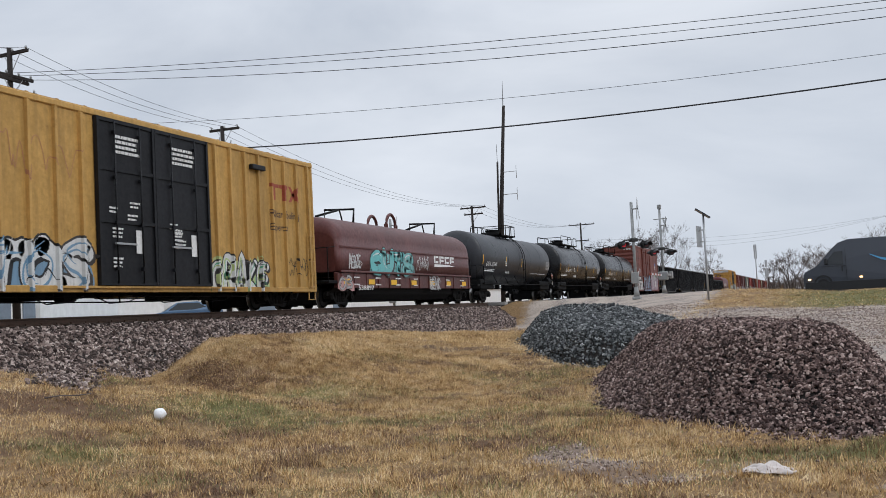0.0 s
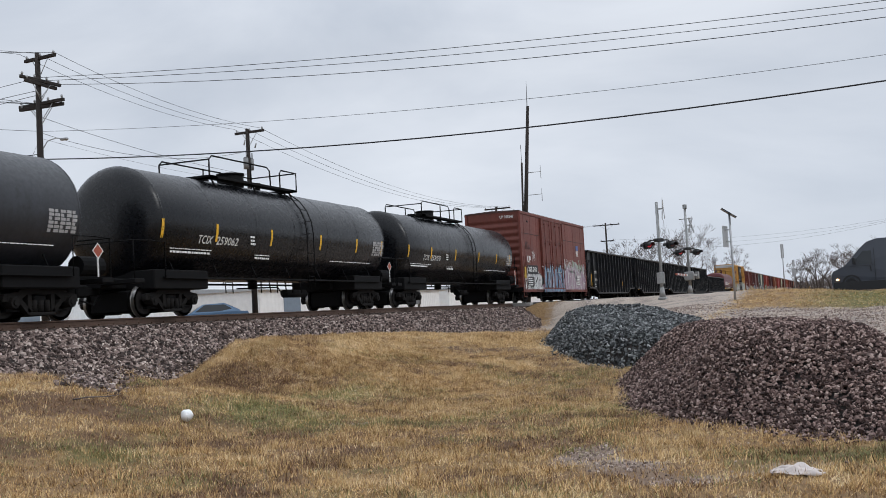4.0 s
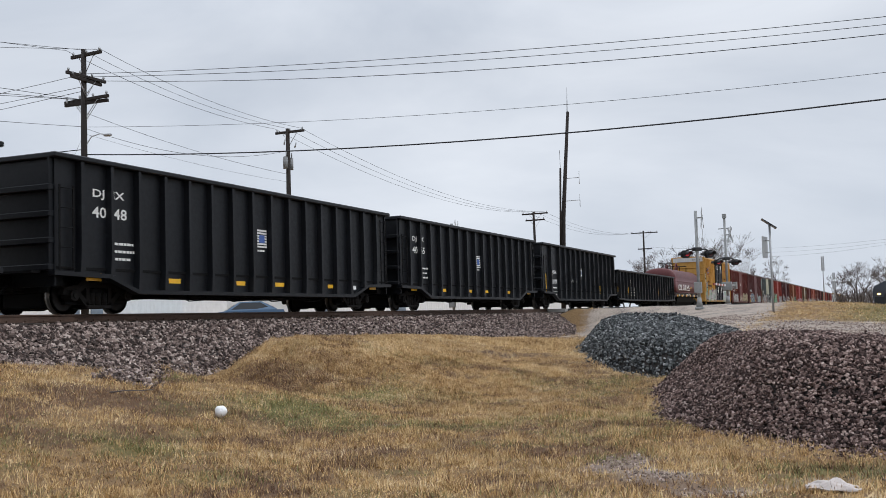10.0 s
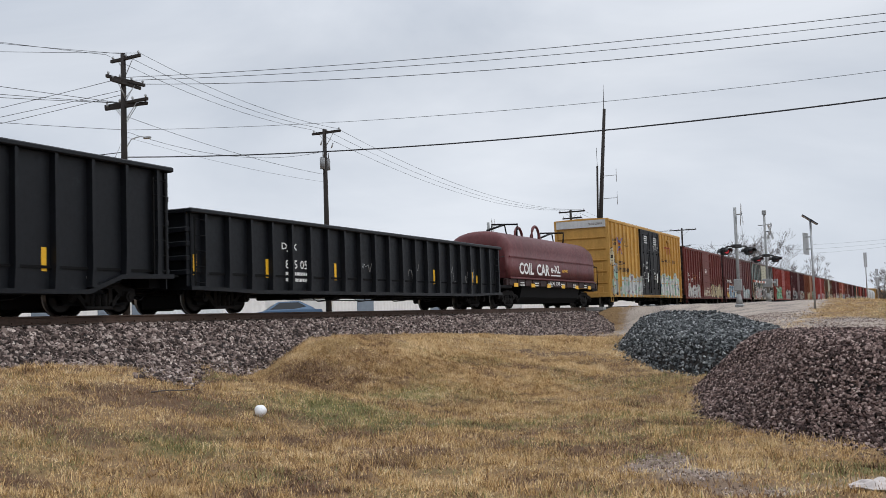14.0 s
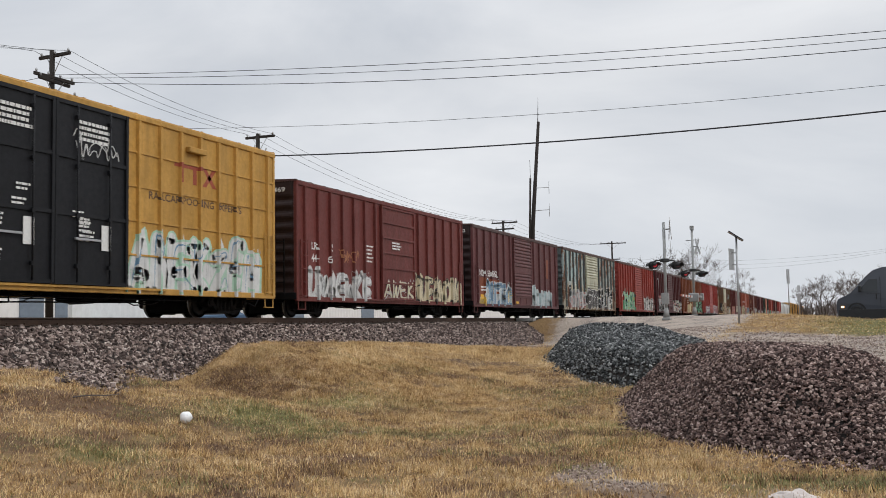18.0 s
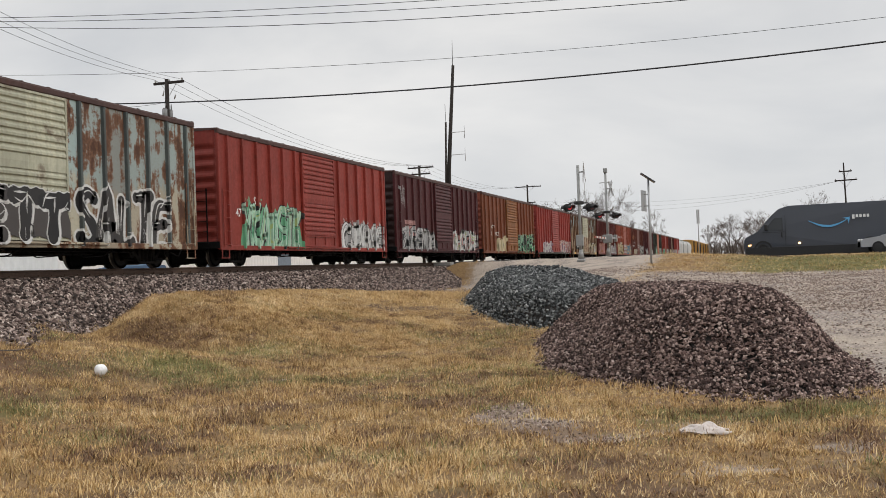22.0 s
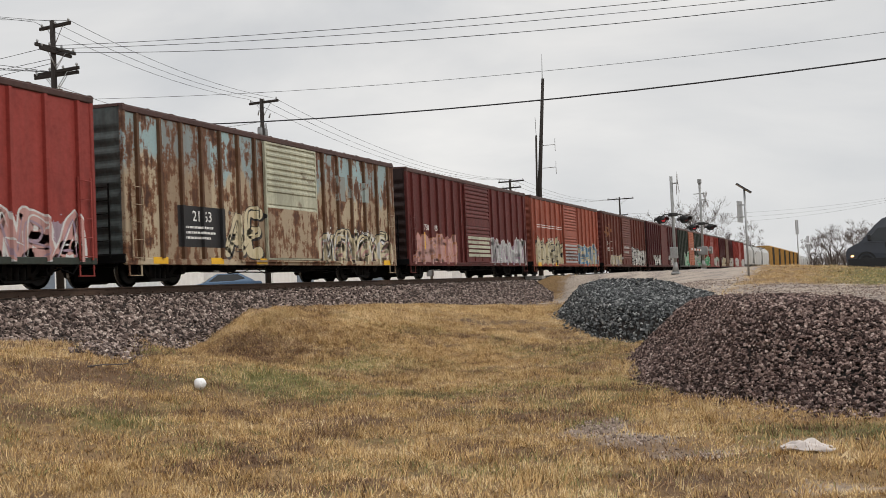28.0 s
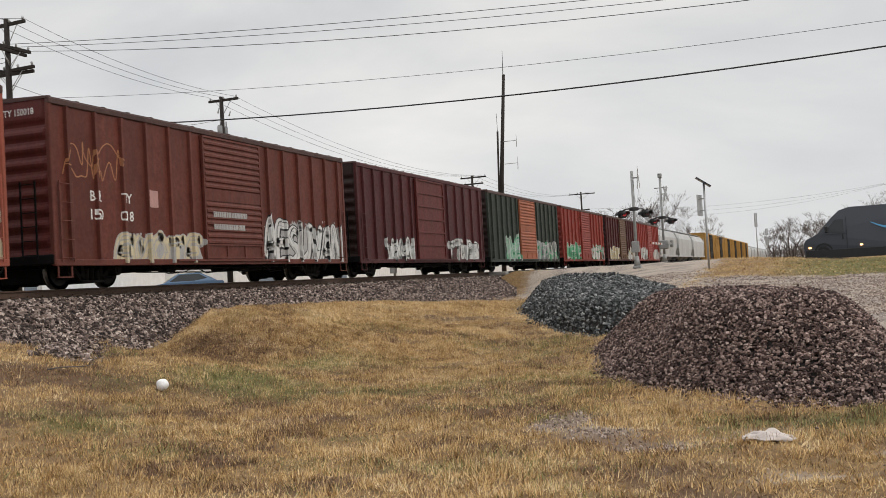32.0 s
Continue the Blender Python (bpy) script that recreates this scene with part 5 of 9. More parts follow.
# ---------------------------------------------------------------- crossing signals and signs
def signal_mast(x, y, h, label, gate=False):
    b = gz(x, y) - 0.02
    sig = thing("crossing_signal", pose(x, y, b), label, "signal", "crossing signals")
    part("mast", Geo().tube([(0, 0, 0), (0, 0, h)], 0.075, 14), "alu_mast", sig)
    part("base", Geo().box(-0.20, 0.20, -0.20, 0.20, 0, 0.14, 0, 0.03).tube([(0, 0, 0.14), (0, 0, 0.62)], [0.17, 0.09], 12), "alu_mast", sig)
    zb = h - 0.35 if not gate else h - 1.15
    buck = part("crossbuck_bracket", Geo().box(-0.05, 0.30, -0.03, 0.03, zb - 0.03, zb + 0.03), "alu_mast", sig)
    for s in (-1, 1):
        q = part("crossbuck_blade", Geo().box(-0.012, 0.012, -0.62, 0.62, -0.115, 0.115), "sign_white", buck, "", pose(0.30 + 0.03 * s, 0, zb, s * 50, 0, 28 if gate else 14))
    if not gate:
        part("track_sign", Geo().box(-0.01, 0.01, -0.18, 0.18, -0.16, 0.16), "sign_white", buck, "", pose(0.30, 0, zb - 0.75, 0, 0, 10))
    else:
        part("top_box", Geo().box(-0.12, 0.12, -0.12, 0.12, h - 0.1, h + 0.18, 0, 0.02), "alu_mast", sig)
        part("crossbar", Geo().tube([(-0.4, 0, h - 0.75), (0.35, 0, h - 0.72)], 0.03, 6), "alu_mast", sig)
    zl = 2.72
    arm = part("light_arm", Geo().tube([(0, -0.68, zl + 0.12), (0, -0.5, zl + 0.24), (0, 0.5, zl + 0.24), (0, 0.68, zl + 0.12)], 0.035, 8).box(-0.16, 0.16, -0.2, 0.2, zl + 0.15, zl + 0.33, 0, 0.03), "black_metal", sig, "", pose(0, 0, 0, 0, 0, -48))
    for i, yy in enumerate((-0.66, 0.66)):
        for s in (-1, 1):
            g = Geo()
            x0 = s * 0.14
            g.disc_x(s * 0.05, x0, yy, zl, 0.125, 16, 0)
            g.disc_x(x0 - 0.006, x0, yy, zl, 0.20, 24, 0)
            # long hood over the lens
            rings = []
            for t, ln in ((0.0, 0.0), (1.0, 0.34)):
                rings.append([(x0 + s * ln, yy + 0.135 * math.cos(a), zl + 0.135 * math.sin(a)) for a in (math.radians(d) for d in range(-20, 201, 20))])
            g.loft(rings, 0, False, False)
            g.loft([[(p[0], yy + (p[1] - yy) * 0.93, zl + (p[2] - zl) * 0.93) for p in r] for r in rings], 0, False, False)
            g.disc_x(x0, x0 + s * 0.02, yy, zl, 0.115, 18, 1)
            part("flasher", g, ["black_metal", "red_lamp" if (i + (s > 0)) % 2 else "red_dark"], arm)
    if gate:
        g = Geo()
        g.box(-0.28, 0.28, -0.25, 0.3, 0.95, 1.5, 0, 0.04)
        mech = part("gate_mechanism", g, "alu_mast", sig)
        for s in (-0.36, 0.36):
            part("counterweight_arm", Geo().box(s - 0.03, s + 0.03, -1.0, 1.3, 1.22, 1.34).box(s - 0.10, s + 0.10, 0.8, 1.3, 1.05, 1.5, 0, 0.02), "alu_mast", mech)
        g = Geo()
        for k in range(8):
            g.box(-0.04, 0.04, -1.0 - 0.6 * (k + 1), -1.0 - 0.6 * k, 1.20, 1.32, k % 2)
        part("gate_arm", g, ["sign_white", "letter_red"], mech)
    else:
        part("junction_box", Geo().box(-0.18, 0.18, -0.3, -0.08, 0.8, 1.35, 0, 0.02), "alu_mast", sig)
    return sig


x, y = polar(9.06, 51.9)
signal_mast(x, y, 4.85, "grey crossing signal with crossbuck and hooded red flashers")
x, y = polar(7.57, 67.0)
signal_mast(x, y, 5.6, "grey crossing signal with crossbuck, flashers and lowered gate", True)

# the mast beyond the railway
x, y = polar(22.44, 57.5)
signal_mast(x, y, 4.95 - gz(x, y), "far crossing signal with white crossbuck beyond the railway")

x, y = polar(5.27, 45.0)
post = thing("solar_sign_post", pose(x, y, gz(x, y) - 0.1), "galvanised post with a sign seen edge-on and solar panel", "sign")
part("post", Geo().tube([(0, 0, 0), (0, 0, 3.75)], 0.045, 10), "galv", post)
part("sign_panel", Geo().box(-0.012, 0.012, -0.38, 0.38, 2.35, 3.25, 0, 0.008), "galv", post, "", pose(-0.22, 0, 0, 0, 0, -10))
for z in (2.55, 3.05):
    part("sign_bracket", Geo().box(-0.26, 0.0, -0.025, 0.025, z, z + 0.05), "galv", post)
part("solar_panel", Geo().box(-0.36, 0.36, -0.28, 0.28, -0.02, 0.02), "solar", post, "", pose(-0.02, 0, 3.78, 0, 35, 10))
for az, r, h, sh, lab in ((2.71, 80.0, 3.7, 1.05, "thin post with the back of a tall sign"), (2.2, 98.0, 3.2, 0.6, "thin post with the backs of two small signs")):
    x, y = polar(az, r)
    post = thing("road_sign", pose(x, y, gz(x, y) - 0.1), lab, "sign", "roadside signs")
    part("post", Geo().tube([(0, 0, 0), (0, 0, h)], 0.04, 8), "galv", post)
    part("sign_panel", Geo().box(-0.11, 0.11, -0.03, -0.015, h - sh, h, 0, 0.006), "galv", post)
    if sh < 1:
        part("sign_panel", Geo().box(-0.16, 0.16, -0.03, -0.015, h - 1.5, h - 0.75, 0, 0.006), "galv", post)


# ---------------------------------------------------------------- vehicles
def wheel(car, x, y, r=0.36, w=0.24):
    wh = part("wheel", Geo().loft([[(x + q * math.cos(a), y + o, r + q * math.sin(a)) for a in (2 * math.pi * k / 24 for k in range(24))] for o, q in ((-w / 2, r * 0.86), (-w / 2 + 0.03, r), (w / 2 - 0.03, r), (w / 2, r * 0.86))], smooth=False), "rubber", car)
    part("rim", Geo().loft([[(x + q * math.cos(a), y + o, r + q * math.sin(a)) for a in (2 * math.pi * k / 20 for k in range(20))] for o, q in ((-w / 2 - 0.012, r * 0.25), (-w / 2 - 0.004, r * 0.55), (-w / 2 + 0.01, r * 0.62))]), "van_black", wh)


def delivery_van(x, y, z):
    """Nose towards -x; y across."""
    van = thing("delivery_van", pose(x, y, z), "dark grey high-roof delivery van waiting, with blue curved marking", "van")
    prof = [(0.0, 0.45), (0.02, 0.95), (0.12, 1.12), (0.75, 1.42), (1.55, 2.32), (1.95, 2.68), (2.5, 2.84), (8.1, 2.88), (8.35, 2.8), (8.42, 2.45), (8.45, 0.6), (8.35, 0.03), (0.15, 0.03)]
    inset = [0.10, 0.06, 0.06, 0.06, 0.14, 0.22, 0.24, 0.24, 0.22, 0.1, 0.03, 0.03, 0.05]
    g = Geo()
    g.loft([[(px, s * (1.03 - i), pz) for (px, pz), i in zip(prof, inset)] for s in (-1, 1)])
    part("body", g, "van", van)
    for s in (-1, 1):
        yy = s * 1.0
        part("windshield" if s > 0 else "side_window", Geo().add([(1.30, yy - 0.03 * s, 1.45), (2.15, yy - 0.0 * s, 1.45), (2.15, yy - 0.085 * s, 2.18), (1.72, yy - 0.10 * s, 2.18), (1.34, yy - 0.055 * s, 1.75)], [(0, 1, 2, 3, 4)]), "glass", van)
    part("front_glass", Geo().add([(0.80, -0.88, 1.475), (0.80, 0.88, 1.475), (1.52, 0.80, 2.24), (1.52, -0.80, 2.24)], [(0, 1, 2, 3)]), "glass", van)
    for s in (-1, 1):
        part("sill_trim", Geo().box(0.1, 8.35, min(s * 1.0, s * 1.045), max(s * 1.0, s * 1.045), 0.03, 0.52, 0, 0.015), "van_black", van)
        for wx in (1.05, 6.75):
            part("wheel_arch", Geo().loft([[(wx + q * math.cos(a), s * o, 0.40 + q * math.sin(a)) for a in (math.pi * k / 12 for k in range(13))] for o, q in ((1.035, 0.40), (1.05, 0.40), (1.05, 0.50), (1.035, 0.50))], 0, False, False), "van_black", van)
        part("mirror", Geo().box(1.15, 1.33, min(s * 1.08, s * 1.3), max(s * 1.08, s * 1.3), 1.45, 1.85, 0, 0.05), "van_black", van)
    for wx in (1.05, 6.75):
        for s in (-1, 1):
            wheel(van, wx, s * 0.92)
    part("headlight", Geo().box(-0.01, 0.10, -0.93, -0.70, 0.85, 1.02, 0, 0.02), "sign_white", van)
    part("headlight", Geo().box(-0.01, 0.10, 0.70, 0.93, 0.85, 1.02, 0, 0.02), "sign_white", van)
    part("marker_lamp", Geo().box(0.25, 0.40, -1.045, -1.02, 0.62, 0.70), "lamp_on", van)
    part("marker_lamp", Geo().box(2.95, 3.1, -1.05, -1.02, 0.66, 0.74), "lamp_on", van)
    part("door_seam", Geo().box(2.28, 2.30, -1.034, -1.0, 0.55, 2.3).box(1.0, 2.3, -1.034, -1.0, 1.36, 1.375), "van_black", van)
    part("door_handle", Geo().box(2.05, 2.12, -1.06, -1.02, 1.05, 1.35, 0, 0.01), "van_black", van)
    # the curved marking: a shallow upward bow with an arrow tip, and plain bars beside it
    g = Geo()
    top, bot = [], []
    for k in range(17):
        t = k / 16
        px = 3.55 + 2.1 * t
        pz = 1.95 - 0.42 * math.sin(math.pi * (t * 0.92 + 0.02)) + 0.1 * t
        th = 0.03 + 0.10 * math.sin(math.pi * min(1, t * 1.05))
        top.append((px, -1.045, pz + th / 2))
        bot.append((px, -1.045, pz - th / 2))
    n = len(top)
    g.add(top + bot, [(k, k + 1, n + k + 1, n + k) for k in range(n - 1)])
    ax, az = top[-1][0], top[-1][2]
    g.add([(ax - 0.30, -1.046, az + 0.02), (ax + 0.08, -1.046, az + 0.06), (ax + 0.02, -1.046, az - 0.36), (ax - 0.05, -1.046, az - 0.06)], [(0, 1, 2, 3)])
    part("marking", g, "smile", van)
    g = Geo()
    for k in range(5):
        g.box(5.85 + 0.19 * k, 5.98 + 0.19 * k, -1.05, -1.043, 2.0 - (0.07 if k == 0 else 0), 2.17)
    part("marking_bars", g, "letter", van)
    return van


delivery_van(polar(0.38, 62.0)[0], 62.6, -0.36)


def sedan(name, x, y, z, turn, mat, label):
    car = thing(name, pose(x, y, z, 0, 0, turn), label, "car")
    low = [(0.0, 0.35), (0.0, 0.62), (0.15, 0.78), (1.15, 0.92), (3.6, 0.98), (4.4, 0.95), (4.5, 0.7), (4.48, 0.35)]
    g = Geo()
    g.loft([[(px, s, pz) for px, pz in low] for s in (-0.80, 0.80)])
    g.loft([[(px, s * 0.9 / 0.8, min(pz, 0.85)) for px, pz in low] for s in (-0.8, 0.8)])
    part("body", g, mat, car)
    roof = [(1.15, 0.92), (1.95, 1.42), (3.1, 1.46), (4.05, 0.98)]
    g = Geo()
    g.loft([[(px, s * (0.78 if pz < 1.2 else 0.62), pz) for px, pz in roof] for s in (-1, 1)])
    part("cabin", g, mat, car)
    for s in (-1, 1):
        part("side_window", Geo().add([(1.45, s * 0.765, 1.0), (3.75, s * 0.765, 1.0), (3.1, s * 0.655, 1.38), (2.0, s * 0.655, 1.38)], [(0, 1, 2, 3)]), "glass", car)
    part("windshield", Geo().add([(1.22, -0.66, 0.985), (1.22, 0.66, 0.985), (1.90, 0.58, 1.405), (1.90, -0.58, 1.405)], [(0, 1, 2, 3)]), "glass", car)
    part("rear_window", Geo().add([(3.98, -0.66, 1.04), (3.98, 0.66, 1.04), (3.2, 0.58, 1.435), (3.2, -0.58, 1.435)], [(0, 1, 2, 3)]), "glass", car)
    for s in (-1, 1):
        part("headlight", Geo().box(0.0, 0.42, s * 0.72 - 0.16, s * 0.72 + 0.16, 0.64, 0.78, 0, 0.03), "sign_white", car)
    for wx in (0.85, 3.6):
        for s in (-1, 1):
            wheel(car, wx, s * 0.80, 0.33, 0.22)
    return car


sedan("silver_car", polar(-5.35, 59.0)[0], 59.0, -0.40, 0, "silver_car", "silver saloon car waiting beside the van")
bx, by = polar(36.1, 60.0)
sedan("blue_car", bx, by, gz(bx, by) + 0.02, 40, "blue_car", "blue car parked beyond the railway")


# ---------------------------------------------------------------- buildings beyond the track
def shed(name, x, y0, y1, depth, h, mat, label, doors=()):
    """A metal-sided shed whose long wall faces the track."""
    b = -0.57
    sh = thing(name, pose(x, 0, b), label, "building", "sheds beyond the track")
    g = Geo()
    n = int((y1 - y0) / 0.3)
    # ribbed siding
    ring0, ring1 = [], []
    for k in range(n + 1):
        y = y0 + (y1 - y0) * k / n
        ring0.append((0.03 * (k % 2), y, 0))
        ring1.append((0.03 * (k % 2), y, h))
    g.loft([ring0, ring1], 0, False, False)
    g.box(-depth, -0.02, y0, y1, 0, h)
    part("wall", g, mat, sh)
    part("roof", Geo().prism([(-depth - 0.3, h), (-depth / 2, h + 0.35), (0.3, h), (0.3, h - 0.08), (-depth - 0.3, h - 0.08)], y0 - 0.2, y1 + 0.2), "galv", sh)
    for ya, yb, zt in doors:
        d = part("door", Geo().box(0.03, 0.06, ya, yb, 0, zt), "roller_door", sh)
        for k in range(8):
            part("slat", Geo().box(0.06, 0.075, ya + 0.05, yb - 0.05, zt * k / 8 + 0.03, zt * (k + 1) / 8 - 0.02), "roller_door", d)
    return sh


shed("shed", -46, 41.0, 52.4, 10, 3.3, "white_wall", "long low white metal shed with roller doors", ((48.2, 50.2, 2.4), (51.2, 52.3, 2.4), (43.0, 45.0, 2.4)))
shed("shed", -47.5, 54.5, 62.5, 10, 3.2, "pale_blue_wall", "low pale blue metal shed")
shed("shed", -48.5, 63.0, 69.5, 9, 3.2, "white_wall", "low white metal shed")
shed("shed", -46, 76, 118, 12, 3.1, "white_wall", "long low white metal shed", ((80, 83, 2.4), (95, 98, 2.4)))
shed("shed", -47, 124, 190, 12, 3.3, "white_wall", "long low white metal shed")


# ---------------------------------------------------------------- bare trees
def bare_tree(x, y, h, seed, label, depth=5, spread=1.0, base_z=None, trunks=1, rmin=0.0065):
    rnd = random.Random(seed)
    tree = thing("tree", pose(x, y, (gz(x, y) if base_z is None else base_z) - 0.15), label, "tree", "bare winter trees")
    trunk, crown = Geo(), Geo()

    def grow(p, d, length, r, level):
        n = 3
        pts, rad = [p], [r]
        for k in range(n):
            d = (d + Vector((rnd.uniform(-1, 1), rnd.uniform(-1, 1), rnd.uniform(-0.3, 0.5))) * 0.16).normalized()
            p = p + d * (length / n)
            pts.append(p)
            rad.append(r * (1 - 0.4 * (k + 1) / n))
        (trunk if level < 2 else crown).tube(pts, rad, 6 if level < 2 else 3, 0, level < 2)
        if level >= depth:
            return
        kids = rnd.choice((2, 3, 3)) if level < depth - 1 else 6
        for k in range(kids):
            a = rnd.uniform(0, 2 * math.pi)
            side = Vector((math.cos(a), math.sin(a), 0))
            nd_ = (d * rnd.uniform(0.6, 1.0) + side * rnd.uniform(0.35, 0.8) * spread + Vector((0, 0, 0.18))).normalized()
            q = pts[rnd.choice((2, 3, 3))]
            grow(q, nd_, length * rnd.uniform(0.58, 0.82), max(rmin, rad[-1] * rnd.uniform(0.5, 0.75)), level + 1)

    for k in range(trunks):
        a = rnd.uniform(0, 6.28)
        grow(Vector((0.25 * math.cos(a) * (trunks > 1), 0.25 * math.sin(a) * (trunks > 1), 0)), Vector((0.35 * math.cos(a) * (trunks > 1), 0.35 * math.sin(a) * (trunks > 1), 1)).normalized(), h * 0.30, h * 0.016 + 0.02, 0)
    part("trunk", trunk, "bark", tree)
    part("crown", crown, "twig", tree)
    return tree


TREES = ((1.7, 108, 4.2, 3), (1.0, 100, 5.0, 4), (0.2, 104, 5.6, 4), (-0.6, 98, 5.2, 3), (-1.4, 106, 6.0, 3), (-2.2, 112, 6.6, 1), (-3.3, 116, 8.6, 1), (-3.9, 118, 7.0, 1), (-6.2, 104, 6.6, 2), (-7.0, 110, 7.0, 2))
for k, (az, r, h, tr) in enumerate(TREES):
    x, y = polar(az, r)
    bare_tree(x, y, h, 300 + k, "bare grey-brown thicket with many stems" if tr > 2 else "bare winter tree with fine twigs", 5, 1.0, None, tr)
for k, (az, r, h) in enumerate(((13.0, 150, 7.5), (12.3, 158, 9.0), (11.6, 150, 10.5), (10.9, 156, 9.5), (10.2, 150, 10.5), (9.5, 158, 12.0), (8.9, 165, 14.5), (8.2, 170, 15.0), (7.6, 165, 13.0), (7.0, 172, 10.5), (5.3, 190, 10.5), (4.9, 200, 10.0))):
    x, y = polar(az, r)
    bare_tree(x, y, h, 330 + k, "bare winter tree beyond the crossing", 5, 1.0, None, 2, 0.012)
woods = Geo()
rnd = random.Random(5)
for k in range(420):
    az, r = rnd.uniform(-9, 2.2), rnd.uniform(380, 460)
    x, y = polar(az, r)
    h = rnd.uniform(3.0, 7.0)
    woods.tube([(x, y, -0.5), (x + rnd.uniform(-1, 1), y, h * 0.5), (x + rnd.uniform(-2, 2), y, h)], [0.2, 0.13, 0.05], 3)
    for j in range(9):
        z = h * rnd.uniform(0.25, 0.9)
        woods.tube([(x, y, z), (x + rnd.uniform(-2.2, 2.2), y + rnd.uniform(-1, 1), z + rnd.uniform(0.5, 2.0))], [0.09, 0.03], 3)
solid("far_woods", woods, "twig", "hazy line of distant bare trees", "woods", "", "stuff")

# ---------------------------------------------------------------- litter
x, y = -8.52, 12.03
cup = thing("foam_cup", pose(x, y, gz(x, y) + 0.06, 68, 18, 35), "crushed white foam cup lying in the grass", "litter")
g = Geo()
rings = [[(q * math.cos(a) * (1 + 0.10 * math.sin(3 * a)), q * math.sin(a) * (1 + 0.06 * math.cos(5 * a)), z) for a in (2 * math.pi * k / 20 for k in range(20))] for q, z in ((0.05, 0.0), (0.075, 0.015), (0.085, 0.05), (0.078, 0.09), (0.055, 0.125), (0.02, 0.14))]
g.loft(rings, smooth=True)
part("cup", g, "foam", cup)
part("rim", Geo().tube([(0.062 * math.cos(a), 0.062 * math.sin(a), 0.004) for a in (2 * math.pi * k / 20 for k in range(21))], 0.008, 6), "foam", cup)


def rag():
    n, m = 26, 16
    rnd = np.random.default_rng(3)
    u, v = np.meshgrid(np.linspace(-1, 1, n), np.linspace(-1, 1, m))
    X = 0.20 * u * (1 + 0.12 * np.sin(5 * v))
    Y = 0.115 * v * (1 + 0.2 * np.sin(3 * u + 1)) + 0.03 * np.sin(6 * u)
    Z = 0.05 * np.clip(1.1 - np.hypot(u, v), 0, 1) + 0.03 * np.abs(np.sin(4.5 * u + 2.2 * v)) * np.clip(1.3 - np.hypot(u, v), 0, 1) + 0.015 * np.sin(9 * v + 3 * u) + 0.02
    idx = np.arange(n * m).reshape(m, n)
    F = np.stack([idx[:-1, :-1], idx[:-1, 1:], idx[1:, 1:], idx[1:, :-1]], -1).reshape(-1, 4)
    ob = new("rag", big_mesh("rag", np.stack([X, Y, np.maximum(Z, 0.004)], -1).reshape(-1, 3), F, ["cloth"], True))
    ob.matrix_basis = pose(-0.47, 9.5, gz(-0.47, 9.5) + 0.015, 0, 0, 12)
    mod = ob.modifiers.new("thickness", "SOLIDIFY")
    mod.thickness = 0.006
    return tagged(ob, "crumpled dirty white cloth on trodden grass", "litter")


rag()
g = Geo()
g.tube([(0, 0, 0.015), (0.2, 0.05, 0.03), (0.45, 0.0, 0.02), (0.62, 0.08, 0.03)], [0.012, 0.01, 0.009, 0.005], 6)
solid("fallen_stick", g, "twig", "pale dead stick lying in the grass", "litter", "", "", pose(-10.0, 11.5, gz(-10.0, 11.5) + 0.01, 0, 0, 40))


# ---------------------------------------------------------------- railcars
HALF = 1.60
WHEEL_R = 0.42
WHEELS = []


def wheelset_geo():
    g = Geo()
    g.disc_x(-0.95, 0.95, 0, 0, 0.075, 10, 0)
    for s in (-1, 1):
        prof = [(0.64, 0.10), (0.66, 0.16), (0.70, 0.18), (0.73, 0.33), (0.685, 0.35), (0.685, 0.445), (0.715, 0.445), (0.725, 0.42), (0.82, 0.415), (0.82, 0.345), (0.78, 0.33), (0.76, 0.18), (0.82, 0.15), (0.82, 0.08)]
        rings = [[(s * x, r * math.cos(a), r * math.sin(a)) for a in (2 * math.pi * k / 24 for k in range(24))] for x, r in prof]
        g.loft(rings[:7], 0)
        g.loft(rings[6:9], 1, caps=False)
        g.loft(rings[8:], 0)
        # chalk mark and lightening dimples show the turning
        for k in range(3):
            a = k * 2.1
            g.disc_x(s * 0.775, s * 0.79, 0.25 * math.cos(a), 0.25 * math.sin(a), 0.035, 8, 0)
    return g


def side_frame_geo():
    g = Geo()
    top = [(-1.18, 0.44), (-1.14, 0.60), (-0.72, 0.66), (-0.52, 0.80), (0.52, 0.80), (0.72, 0.66), (1.14, 0.60), (1.18, 0.44), (0.70, 0.44), (0.45, 0.60), (-0.45, 0.60), (-0.70, 0.44)]
    g.side_prism(top[:1] + top[1:6] + top[6:8] + top[8:], -0.07, 0.07)
    for s in (-1, 1):
        g.side_prism([(s * 0.72, 0.46), (s * 0.60, 0.50), (s * 0.30, 0.20), (s * 0.40, 0.14)], -0.06, 0.06)
        g.box(-0.06, 0.06, s * 0.36 - 0.06, s * 0.36 + 0.06, 0.2, 0.62)
        g.disc_x(-0.10, 0.16, s * 0.89, 0.42, 0.13, 14)
        g.disc_x(0.15, 0.19, s * 0.89, 0.42, 0.07, 8)
        g.box(-0.08, 0.08, s * 0.89 - 0.17, s * 0.89 + 0.17, 0.44, 0.57, 0, 0.02)
    g.box(-0.09, 0.09, -0.42, 0.42, 0.12, 0.20, 0, 0.02)
    for k in (-0.2, 0.0, 0.2):
        for j in range(4):
            g.disc_y(0.02, k - 0.075, k + 0.075, 0.24 + 0.06 * j, 0.03, 6)
        g.tube([(0.02, k, 0.2), (0.02, k, 0.48)], 0.07, 8)
    return g


